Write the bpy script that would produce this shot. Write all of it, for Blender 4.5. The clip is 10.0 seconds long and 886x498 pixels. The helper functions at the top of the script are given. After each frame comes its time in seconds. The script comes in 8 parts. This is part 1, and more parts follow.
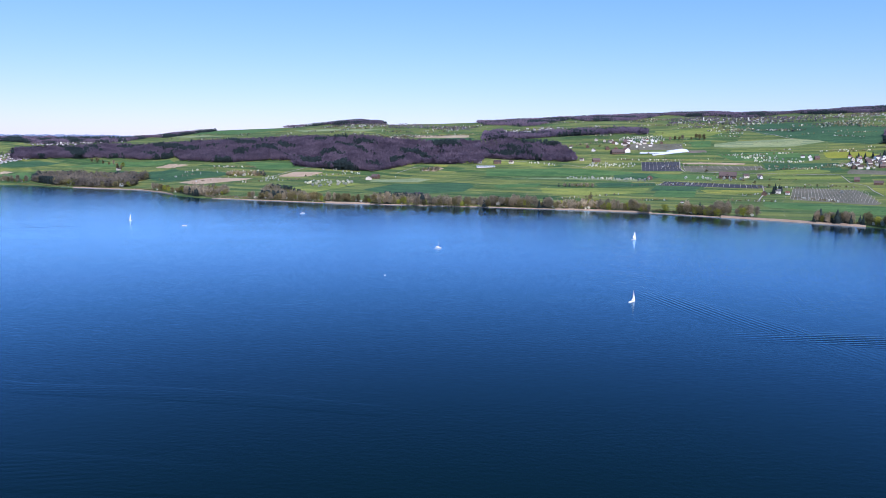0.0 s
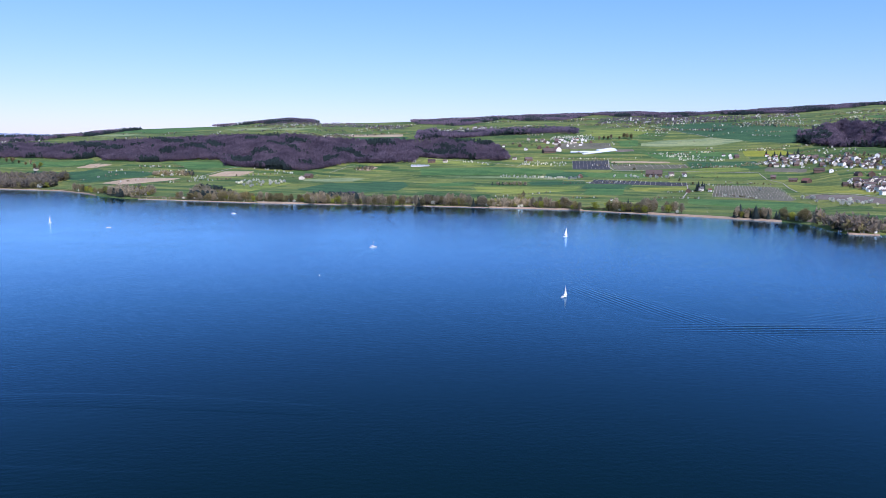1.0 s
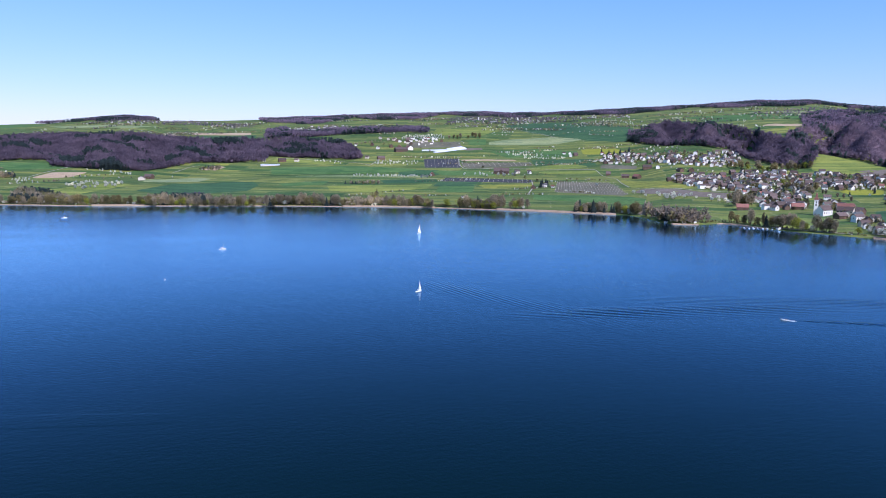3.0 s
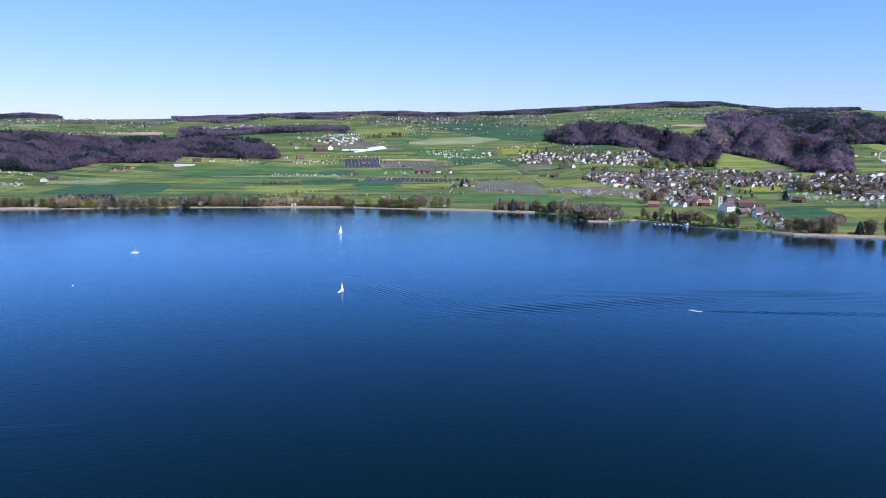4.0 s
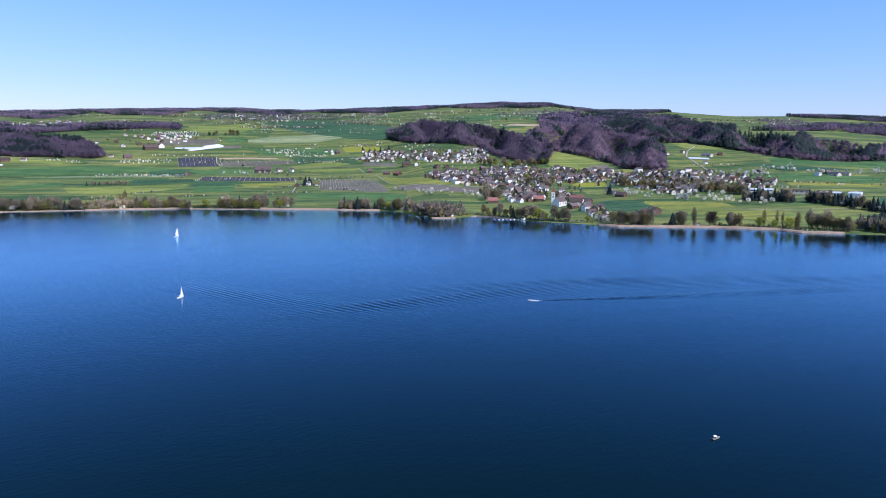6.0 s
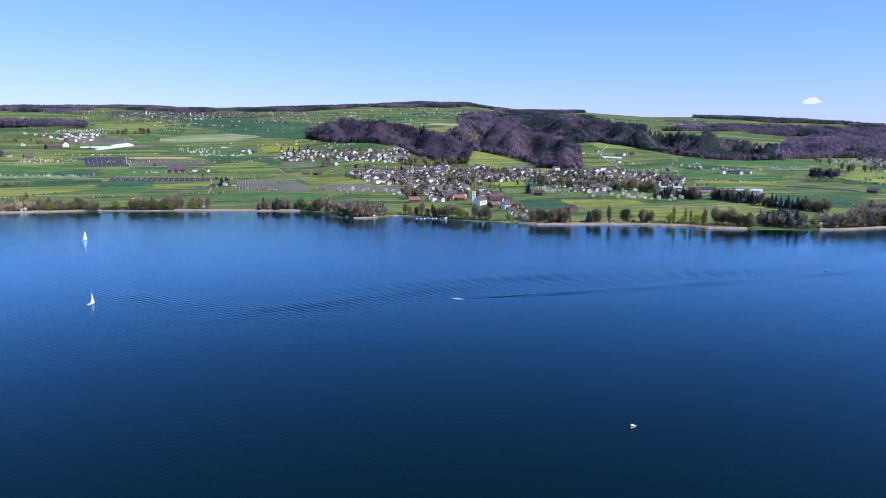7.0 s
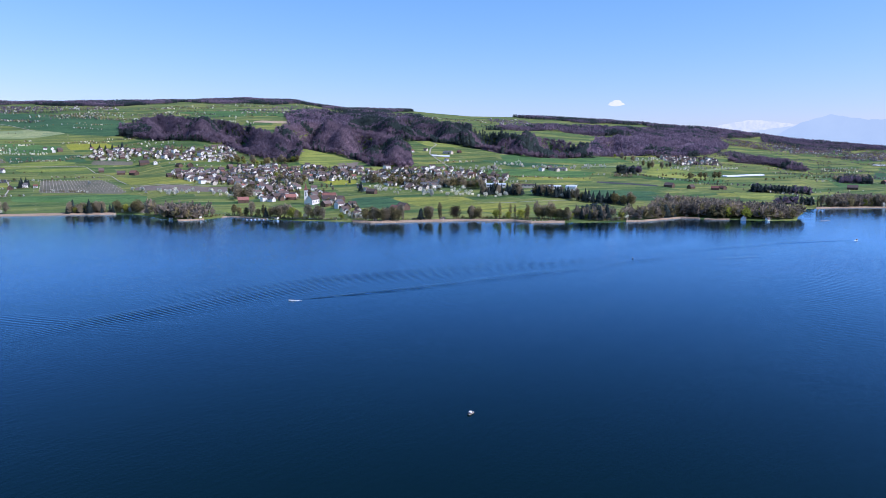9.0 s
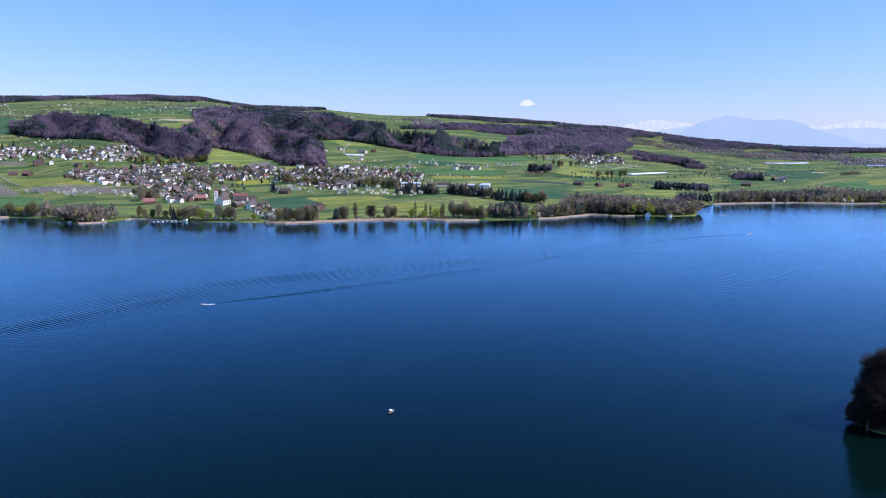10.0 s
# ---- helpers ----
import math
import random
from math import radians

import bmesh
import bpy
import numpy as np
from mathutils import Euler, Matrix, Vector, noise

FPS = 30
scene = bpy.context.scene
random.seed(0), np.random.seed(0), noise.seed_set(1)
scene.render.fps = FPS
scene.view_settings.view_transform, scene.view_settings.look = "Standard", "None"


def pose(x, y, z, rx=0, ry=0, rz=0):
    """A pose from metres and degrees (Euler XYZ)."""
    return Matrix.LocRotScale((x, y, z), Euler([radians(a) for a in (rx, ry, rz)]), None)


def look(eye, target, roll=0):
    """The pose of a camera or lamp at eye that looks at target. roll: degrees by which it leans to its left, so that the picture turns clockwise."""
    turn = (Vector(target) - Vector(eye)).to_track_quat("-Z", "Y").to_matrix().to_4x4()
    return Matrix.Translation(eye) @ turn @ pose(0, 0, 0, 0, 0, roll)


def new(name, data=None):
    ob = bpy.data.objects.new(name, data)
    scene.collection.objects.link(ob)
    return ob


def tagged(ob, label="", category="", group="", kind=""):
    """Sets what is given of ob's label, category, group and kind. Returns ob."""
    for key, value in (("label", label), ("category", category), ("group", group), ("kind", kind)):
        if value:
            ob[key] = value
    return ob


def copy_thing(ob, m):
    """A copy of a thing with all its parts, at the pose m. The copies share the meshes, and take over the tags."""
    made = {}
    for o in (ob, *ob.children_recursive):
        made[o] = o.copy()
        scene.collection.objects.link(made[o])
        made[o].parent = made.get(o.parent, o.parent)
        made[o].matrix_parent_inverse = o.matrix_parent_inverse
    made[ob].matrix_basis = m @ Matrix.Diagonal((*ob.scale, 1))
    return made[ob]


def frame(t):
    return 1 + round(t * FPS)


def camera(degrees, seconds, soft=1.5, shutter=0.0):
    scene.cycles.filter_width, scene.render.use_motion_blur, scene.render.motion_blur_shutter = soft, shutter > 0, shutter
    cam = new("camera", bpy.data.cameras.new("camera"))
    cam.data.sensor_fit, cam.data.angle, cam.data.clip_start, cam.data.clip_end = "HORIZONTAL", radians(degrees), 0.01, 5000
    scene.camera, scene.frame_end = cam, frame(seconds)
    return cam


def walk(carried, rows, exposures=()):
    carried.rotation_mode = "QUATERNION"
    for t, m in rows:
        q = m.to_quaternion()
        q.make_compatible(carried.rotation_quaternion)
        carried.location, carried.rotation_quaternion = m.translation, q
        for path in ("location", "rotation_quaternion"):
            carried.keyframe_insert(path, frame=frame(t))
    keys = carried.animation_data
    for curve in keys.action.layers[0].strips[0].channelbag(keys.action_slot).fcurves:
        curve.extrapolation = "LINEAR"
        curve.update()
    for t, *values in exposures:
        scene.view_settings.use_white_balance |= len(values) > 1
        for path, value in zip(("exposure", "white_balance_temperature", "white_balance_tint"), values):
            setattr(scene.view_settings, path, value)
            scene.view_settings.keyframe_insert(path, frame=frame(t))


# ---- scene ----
cam = camera(64.03, 10.0, soft=0.65)
# seconds, x, y, z, yaw, pitch, roll
PATH = [
    (0.0, 0.00, -0.00, 110.00, 0.000, -7.632, -0.415),
    (0.5, 0.15, -1.08, 109.75, -2.642, -7.647, -0.388),
    (1.0, 0.27, -2.16, 109.50, -5.264, -7.658, -0.360),
    (1.5, 0.37, -3.27, 109.26, -7.922, -7.663, -0.328),
    (2.0, 0.50, -4.50, 109.04, -10.836, -7.661, -0.294),
    (2.5, 0.54, -5.79, 108.83, -13.873, -7.674, -0.255),
    (4.0, -0.35, -9.89, 108.46, -23.373, -7.692, -0.127),
    (4.5, -0.88, -10.72, 108.47, -26.411, -7.712, -0.099),
    (5.0, -1.53, -11.35, 108.52, -29.442, -7.740, -0.081),
    (5.5, -2.21, -11.94, 108.62, -32.668, -7.775, -0.073),
    (7.0, -5.22, -13.32, 109.53, -42.307, -7.872, -0.097),
    (7.5, -6.57, -13.67, 109.93, -45.455, -7.902, -0.102),
    (8.0, -7.98, -14.18, 110.33, -48.869, -7.934, -0.106),
    (8.5, -9.53, -14.80, 110.74, -52.435, -7.971, -0.115),
    (9.0, -11.19, -15.42, 111.15, -55.870, -8.017, -0.122),
    (9.5, -12.85, -16.03, 111.58, -59.249, -8.058, -0.117),
    (10.0, -14.41, -16.71, 112.01, -62.732, -8.102, -0.108),
]
walk(cam, [(t, pose(x, y, z, 90 + pitch, roll, yaw)) for t, x, y, z, yaw, pitch, roll in PATH],
     exposures=[(0.0, 0.13, 5600, 25), (10.0, 0.13, 5600, 25)])

# ---- sky and sun ----
SUN_AZ, SUN_EL = 166.0, 44.0      # degrees clockwise from +y, degrees up
world = bpy.data.worlds.new("sky")
scene.world = world
world.use_nodes = True
wn, wl = world.node_tree.nodes, world.node_tree.links
sky = wn.new("ShaderNodeTexSky")
sky.sky_type = "NISHITA"
sky.sun_disc = False
sky.sun_elevation = radians(SUN_EL)
sky.sun_rotation = radians(SUN_AZ)
sky.altitude = 500
sky.air_density = 1.0
sky.dust_density = 0.8
sky.ozone_density = 6.0
# spring haze: the horizon stays pale lavender, the height deep blue
split, join = wn.new("ShaderNodeSeparateColor"), wn.new("ShaderNodeCombineColor")
wl.new(sky.outputs[0], split.inputs[0])
for band, (gain, power) in enumerate(((0.80, 1.14), (1.23, 0.80), (1.80, 0.62))):
    bend, lift = wn.new("ShaderNodeMath"), wn.new("ShaderNodeMath")
    bend.operation, lift.operation = "POWER", "MULTIPLY"
    bend.inputs[1].default_value, lift.inputs[1].default_value = power, gain
    wl.new(split.outputs[band], bend.inputs[0])
    wl.new(bend.outputs[0], lift.inputs[0])
    wl.new(lift.outputs[0], join.inputs[band])
wn["Background"].inputs["Strength"].default_value = 0.15
wl.new(join.outputs[0], wn["Background"].inputs["Color"])

sun = new("sun", bpy.data.lights.new("sun", "SUN"))
sun.data.energy = 4.2
sun.data.angle = radians(0.5)
sun.data.color = (1.0, 0.95, 0.88)
sun_dir = Vector((math.sin(radians(SUN_AZ)) * math.cos(radians(SUN_EL)),
                  math.cos(radians(SUN_AZ)) * math.cos(radians(SUN_EL)), math.sin(radians(SUN_EL))))
sun.matrix_world = look(sun_dir * 900, (0, 0, 0))

# ---- materials ----
def shader(name, rough=0.9):
    m = bpy.data.materials.new(name)
    m.use_nodes = True
    nt = m.node_tree
    b = nt.nodes["Principled BSDF"]
    b.inputs["Roughness"].default_value = rough
    b.inputs["Specular IOR Level"].default_value = 0.2
    return m, nt.nodes, nt.links, b


def noise_node(n, l, coord, scale, detail=4.0, rough=0.6):
    x = n.new("ShaderNodeTexNoise")
    x.inputs["Scale"].default_value = scale
    x.inputs["Detail"].default_value = detail
    x.inputs["Roughness"].default_value = rough
    l.new(coord, x.inputs["Vector"])
    return x


def ramp_node(n, l, fac, stops):
    r = n.new("ShaderNodeValToRGB")
    e = r.color_ramp.elements
    while len(e) < len(stops):
        e.new(0.5)
    for k, (p, c) in enumerate(stops):
        e[k].position, e[k].color = p, (*c, 1)
    l.new(fac, r.inputs[0])
    return r


def mix_node(n, l, fac, a, b, mode="MIX"):
    m = n.new("ShaderNodeMix")
    m.data_type, m.blend_type = "RGBA", mode
    if isinstance(fac, float):
        m.inputs[0].default_value = fac
    else:
        l.new(fac, m.inputs[0])
    l.new(a, m.inputs[6])
    l.new(b, m.inputs[7])
    return m.outputs[2]


def scaled_coord(n, l, sx=1.0, sy=1.0, rz=0.0):
    """World coordinates, turned by rz degrees and stretched."""
    g = n.new("ShaderNodeNewGeometry")
    m = n.new("ShaderNodeMapping")
    m.vector_type = "POINT"
    m.inputs["Rotation"].default_value = (0, 0, radians(rz))
    m.inputs["Scale"].default_value = (sx, sy, 1)
    l.new(g.outputs["Position"], m.inputs["Vector"])
    return m.outputs[0]


def soil(name, dark, light, big=0.012, fine=0.25, streak=0.0, rz=0.0, rough=0.95, strips=0.0):
    """Meadow, crop or bare soil: broad patches, fine grain and, with streak, drill rows along one way."""
    m, n, l, b = shader(name, rough)
    c = scaled_coord(n, l)
    patch = ramp_node(n, l, noise_node(n, l, c, big, 5, 0.65).outputs[0], [(0.3, dark), (0.72, light)])
    grain = ramp_node(n, l, noise_node(n, l, c, fine, 5, 0.7).outputs[0], [(0.25, (0.62, 0.62, 0.62)), (0.8, (1.3, 1.3, 1.3))])
    col = mix_node(n, l, 1.0, patch.outputs[0], grain.outputs[0], "MULTIPLY")
    if streak:
        s = noise_node(n, l, scaled_coord(n, l, 0.012, streak, rz), 1.0, 3, 0.6)
        sr = ramp_node(n, l, s.outputs[0], [(0.3, (0.72, 0.75, 0.7)), (0.7, (1.25, 1.2, 1.15))])
        col = mix_node(n, l, 0.8, col, sr.outputs[0], "MULTIPLY")
    if strips:
        col = mix_node(n, l, strips, col, strip_tones(n, l, 27, 150, 19), "MULTIPLY")
    l.new(col, b.inputs["Base Color"])
    bump = n.new("ShaderNodeBump")
    bump.inputs["Strength"].default_value = 0.5
    bump.inputs["Distance"].default_value = 0.4
    l.new(noise_node(n, l, c, 0.6, 4).outputs[0], bump.inputs["Height"])
    l.new(bump.outputs[0], b.inputs["Normal"])
    return m


def strip_tones(n, l, rz, length, width):
    """Narrow strips worked one by one, each a little darker, yellower or paler."""
    warp = noise_node(n, l, scaled_coord(n, l), 0.006, 2)
    add = n.new("ShaderNodeVectorMath")
    add.operation = "MULTIPLY_ADD"
    add.inputs[1].default_value = (40, 14, 0)
    l.new(warp.outputs["Color"], add.inputs[0])
    l.new(scaled_coord(n, l, 1, 1, rz), add.inputs[2])
    k = n.new("ShaderNodeTexBrick")
    k.offset = 0.37
    k.inputs["Scale"].default_value = 1.0
    k.inputs["Brick Width"].default_value = length
    k.inputs["Row Height"].default_value = width
    k.inputs["Mortar Size"].default_value = 0.5
    k.inputs["Mortar Smooth"].default_value = 0.5
    k.inputs["Color1"].default_value = (0.58, 0.72, 0.74, 1)
    k.inputs["Color2"].default_value = (1.38, 1.24, 1.08, 1)
    k.inputs["Mortar"].default_value = (1.15, 1.05, 1.1, 1)
    l.new(add.outputs[0], k.inputs["Vector"])
    return k.outputs[0]


def plots(name):
    """Meadow cut into long narrow plots, each with its own growth, with paler grass along the bounds."""
    m, n, l, b = shader(name, 0.95)
    c = scaled_coord(n, l, 1, 1, 27)
    warp = noise_node(n, l, c, 0.004, 3)
    add = n.new("ShaderNodeVectorMath")
    add.operation = "MULTIPLY_ADD"
    add.inputs[1].default_value = (70, 24, 0)
    l.new(warp.outputs["Color"], add.inputs[0])
    l.new(c, add.inputs[2])
    k = n.new("ShaderNodeTexBrick")
    k.inputs["Scale"].default_value = 1.0
    k.inputs["Brick Width"].default_value = 190
    k.inputs["Row Height"].default_value = 38
    k.inputs["Mortar Size"].default_value = 0.9
    k.inputs["Mortar Smooth"].default_value = 0.6
    k.inputs["Color1"].default_value = (0.058, 0.120, 0.036, 1)
    k.inputs["Color2"].default_value = (0.205, 0.230, 0.062, 1)
    k.inputs["Mortar"].default_value = (0.25, 0.25, 0.15, 1)
    l.new(add.outputs[0], k.inputs["Vector"])
    big = ramp_node(n, l, noise_node(n, l, c, 0.009, 5, 0.65).outputs[0], [(0.3, (0.7, 0.75, 0.7)), (0.72, (1.25, 1.2, 1.15))])
    col = mix_node(n, l, 1.0, k.outputs[0], big.outputs[0], "MULTIPLY")
    col = mix_node(n, l, 1.0, col, strip_tones(n, l, 27, 120, 15), "MULTIPLY")
    streaks = ramp_node(n, l, noise_node(n, l, scaled_coord(n, l, 0.01, 0.14, 27), 1.0, 4, 0.65).outputs[0], [(0.3, (0.74, 0.78, 0.72)), (0.7, (1.22, 1.18, 1.15))])
    col = mix_node(n, l, 0.8, col, streaks.outputs[0], "MULTIPLY")
    grain = ramp_node(n, l, noise_node(n, l, c, 0.3, 5, 0.7).outputs[0], [(0.25, (0.65, 0.65, 0.65)), (0.8, (1.28, 1.28, 1.28))])
    l.new(mix_node(n, l, 1.0, col, grain.outputs[0], "MULTIPLY"), b.inputs["Base Color"])
    return m


def foliage(name, dark, light, mottle=1.0, rough=0.85, soft_light=0.6):
    """Leaves, needles or bare twigs: every spray has its own tone."""
    m, n, l, b = shader(name, rough)
    g = n.new("ShaderNodeNewGeometry")
    o = n.new("ShaderNodeObjectInfo")
    r1 = ramp_node(n, l, g.outputs["Random Per Island"], [(0.0, dark), (1.0, light)])
    r2 = ramp_node(n, l, o.outputs["Random"], [(0.0, (0.75, 0.78, 0.8)), (1.0, (1.25, 1.2, 1.15))])
    col = mix_node(n, l, 1.0, r1.outputs[0], r2.outputs[0], "MULTIPLY")
    big = ramp_node(n, l, noise_node(n, l, g.outputs["Position"], 0.012, 5).outputs[0], [(0.32, (0.55, 0.58, 0.62)), (0.68, (1.35, 1.3, 1.22))])
    col = mix_node(n, l, mottle, col, big.outputs[0], "MULTIPLY")
    crowns = ramp_node(n, l, noise_node(n, l, g.outputs["Position"], 0.11, 2).outputs[0], [(0.3, (0.78, 0.8, 0.84)), (0.7, (1.22, 1.18, 1.14))])
    col = mix_node(n, l, mottle, col, crowns.outputs[0], "MULTIPLY")
    # light reaches a spray of fine twigs from above and, in a wood, from the side that its slope faces
    lean, unit = n.new("ShaderNodeVectorMath"), n.new("ShaderNodeVectorMath")
    lean.operation, unit.operation = "ADD", "NORMALIZE"
    lean.inputs[1].default_value = (0, 0, soft_light)
    l.new(g.outputs["Normal"], lean.inputs[0])
    lie, slope = n.new("ShaderNodeAttribute"), n.new("ShaderNodeVectorMath")
    lie.attribute_name = "lie"
    slope.operation = "ADD"
    l.new(lie.outputs["Vector"], slope.inputs[0])
    l.new(lean.outputs[0], slope.inputs[1])
    l.new(slope.outputs[0], unit.inputs[0])
    l.new(unit.outputs[0], b.inputs["Normal"])
    l.new(col, b.inputs["Base Color"])
    back = n.new("ShaderNodeBsdfTranslucent")
    l.new(col, back.inputs["Color"])
    both = n.new("ShaderNodeMixShader")
    both.inputs[0].default_value = 0.4
    l.new(b.outputs[0], both.inputs[1])
    l.new(back.outputs[0], both.inputs[2])
    l.new(both.outputs[0], n["Material Output"].inputs["Surface"])
    return m


def painted(name, col, spread=0.15, rough=0.7, scale=0.8, metal=0.0):
    """Render, tiles, timber or paint with weathering and a tone of its own for each object."""
    m, n, l, b = shader(name, rough)
    b.inputs["Metallic"].default_value = metal
    c = scaled_coord(n, l)
    lo = tuple(v * (1 - spread) for v in col)
    hi = tuple(min(1.0, v * (1 + spread)) for v in col)
    a = ramp_node(n, l, noise_node(n, l, c, scale, 5, 0.7).outputs[0], [(0.3, lo), (0.7, hi)])
    o = n.new("ShaderNodeObjectInfo")
    r = ramp_node(n, l, o.outputs["Random"], [(0.0, (1 - spread,) * 3), (1.0, (1 + spread,) * 3)])
    l.new(mix_node(n, l, 1.0, a.outputs[0], r.outputs[0], "MULTIPLY"), b.inputs["Base Color"])
    return m


def water_material():
    """Deep green-blue water under a mirror of the sky, broken by three sizes of ripples."""
    m, n, l, b = shader("lake_water", 0.3)
    n.remove(b)
    c = scaled_coord(n, l)
    fine = noise_node(n, l, scaled_coord(n, l, 1.0, 0.6, 35), 0.9, 4, 0.6)
    broad = noise_node(n, l, c, 0.05, 3, 0.5)
    calm = ramp_node(n, l, noise_node(n, l, scaled_coord(n, l, 0.6, 2.2, -25), 0.006, 4).outputs[0], [(0.35, (0.55,) * 3), (0.7, (1.0,) * 3)])
    b1 = n.new("ShaderNodeBump")
    b1.inputs["Distance"].default_value = 0.08
    l.new(calm.outputs[0], b1.inputs["Strength"])
    l.new(fine.outputs[0], b1.inputs["Height"])
    b3 = n.new("ShaderNodeBump")
    b3.inputs["Strength"].default_value = 0.6
    b3.inputs["Distance"].default_value = 0.11
    l.new(noise_node(n, l, scaled_coord(n, l, 0.5, 1.3, 20), 0.33, 3, 0.55).outputs[0], b3.inputs["Height"])
    l.new(b1.outputs[0], b3.inputs["Normal"])
    b2 = n.new("ShaderNodeBump")
    b2.inputs["Strength"].default_value = 0.5
    b2.inputs["Distance"].default_value = 0.09
    l.new(broad.outputs[0], b2.inputs["Height"])
    l.new(b3.outputs[0], b2.inputs["Normal"])
    body = n.new("ShaderNodeBsdfDiffuse")
    tone = ramp_node(n, l, noise_node(n, l, c, 0.004, 3).outputs[0], [(0.3, (0.0013, 0.0080, 0.0062)), (0.7, (0.0015, 0.0100, 0.0074))])
    l.new(tone.outputs[0], body.inputs["Color"])
    gloss = n.new("ShaderNodeBsdfGlossy")
    gloss.inputs["Color"].default_value = (0.43, 0.685, 1.0, 1)
    gloss.inputs["Roughness"].default_value = 0.08
    l.new(b2.outputs[0], gloss.inputs["Normal"])
    edge = n.new("ShaderNodeFresnel")
    edge.inputs["IOR"].default_value = 1.095
    l.new(b2.outputs[0], edge.inputs["Normal"])
    gain = n.new("ShaderNodeMath")
    gain.operation, gain.use_clamp = "MULTIPLY", True
    gain.inputs[1].default_value = 2.5
    l.new(edge.outputs[0], gain.inputs[0])
    both = n.new("ShaderNodeMixShader")
    l.new(gain.outputs[0], both.inputs[0])
    l.new(body.outputs[0], both.inputs[1])
    l.new(gloss.outputs[0], both.inputs[2])
    l.new(both.outputs[0], n["Material Output"].inputs["Surface"])
    return m


WATER = water_material()
MEADOW = plots("meadow")
GREEN = soil("young_corn", (0.058, 0.138, 0.040), (0.108, 0.198, 0.062), streak=0.16, rz=25, strips=0.7)
DEEP = soil("dense_crop", (0.038, 0.098, 0.042), (0.064, 0.138, 0.058), streak=0.12, rz=25, strips=0.6)
PALE = soil("pale_meadow", (0.20, 0.26, 0.11), (0.30, 0.34, 0.18), streak=0.2, rz=20, strips=0.6)
LIME = soil("lime_meadow", (0.175, 0.225, 0.045), (0.265, 0.300, 0.072), streak=0.14, rz=27, strips=0.8)
YELLOW = soil("dandelion_meadow", (0.170, 0.205, 0.042), (0.29, 0.295, 0.055), streak=0.14, rz=27, strips=0.8)
RAPE = soil("rape_blossom", (0.22, 0.245, 0.03), (0.35, 0.34, 0.035))
TAN = soil("bare_soil", (0.42, 0.30, 0.19), (0.55, 0.42, 0.29), streak=0.3, rz=30)
BROWN = soil("ploughed_soil", (0.155, 0.125, 0.100), (0.245, 0.205, 0.165), streak=0.3, rz=15)
NET = soil("hail_net", (0.045, 0.048, 0.055), (0.085, 0.085, 0.095), fine=0.5, streak=0.35, rz=20)
GRAVEL = soil("gravel", (0.36, 0.33, 0.27), (0.48, 0.44, 0.37))
REED = soil("dry_reed", (0.31, 0.215, 0.14), (0.45, 0.33, 0.22), big=0.03, fine=0.5)
BARE = foliage("bare_twigs", (0.164, 0.125, 0.168), (0.220, 0.173, 0.230), 0.95)
SHORE_TWIG = foliage("grey_twigs", (0.22, 0.19, 0.125), (0.40, 0.345, 0.23))
BROWN_TWIG = foliage("brown_twigs", (0.150, 0.128, 0.100), (0.280, 0.240, 0.180))
BUD = foliage("budding_twigs", (0.13, 0.12, 0.055), (0.30, 0.26, 0.12))
NEEDLE = foliage("spruce_needles", (0.030, 0.048, 0.050), (0.062, 0.088, 0.080), 0.6)
SPRING = foliage("spring_leaves", (0.18, 0.22, 0.03), (0.36, 0.38, 0.06))
BLOSSOM = foliage("blossom", (0.52, 0.55, 0.42), (0.90, 0.89, 0.80))
BARK = painted("bark", (0.10, 0.08, 0.06), 0.25, 0.95)
VINE = soil("orchard_rows", (0.115, 0.115, 0.075), (0.215, 0.195, 0.145), fine=0.5, streak=0.3, rz=20)
DARK = foliage("dark_twigs", (0.03, 0.022, 0.02), (0.075, 0.05, 0.042))
WALL_WHITE = painted("white_render", (0.82, 0.78, 0.71), 0.12)
WALL_CREAM = painted("cream_render", (0.62, 0.55, 0.44), 0.12)
WALL_GREY = painted("weathered_render", (0.55, 0.52, 0.50), 0.3)
WALL_WOOD = painted("weathered_boards", (0.13, 0.085, 0.06), 0.3)
ROOF_BROWN = painted("brown_tiles", (0.120, 0.088, 0.076), 0.4, 0.8)
ROOF_RED = painted("red_tiles", (0.25, 0.115, 0.088), 0.3, 0.8)
ROOF_GREY = painted("grey_slates", (0.125, 0.12, 0.12), 0.35, 0.7)
PANE = painted("window_glass", (0.03, 0.035, 0.045), 0.2, 0.1)
DOOR = painted("door_paint", (0.16, 0.10, 0.07), 0.3)
FILM = painted("white_film", (0.62, 0.66, 0.74), 0.06, 0.45, 0.15)
GELCOAT = painted("gelcoat", (0.86, 0.86, 0.84), 0.04, 0.3)
CANVAS = painted("sailcloth", (0.88, 0.87, 0.84), 0.05, 0.8)
METAL = painted("alloy", (0.55, 0.56, 0.58), 0.1, 0.4, 0.8, 0.8)
TEAK = painted("teak", (0.35, 0.22, 0.12), 0.2, 0.6)
TARP = painted("blue_cover", (0.05, 0.09, 0.22), 0.2, 0.7)
BOARD = painted("grey_planks", (0.34, 0.31, 0.27), 0.25, 0.9)
FOAM = painted("foam", (0.75, 0.80, 0.84), 0.1, 0.9)
BLACK = painted("black_rubber", (0.02, 0.02, 0.02), 0.2, 0.8)
LITTER = soil("leaf_litter", (0.03, 0.026, 0.018), (0.075, 0.065, 0.035), big=0.2, fine=1.5)

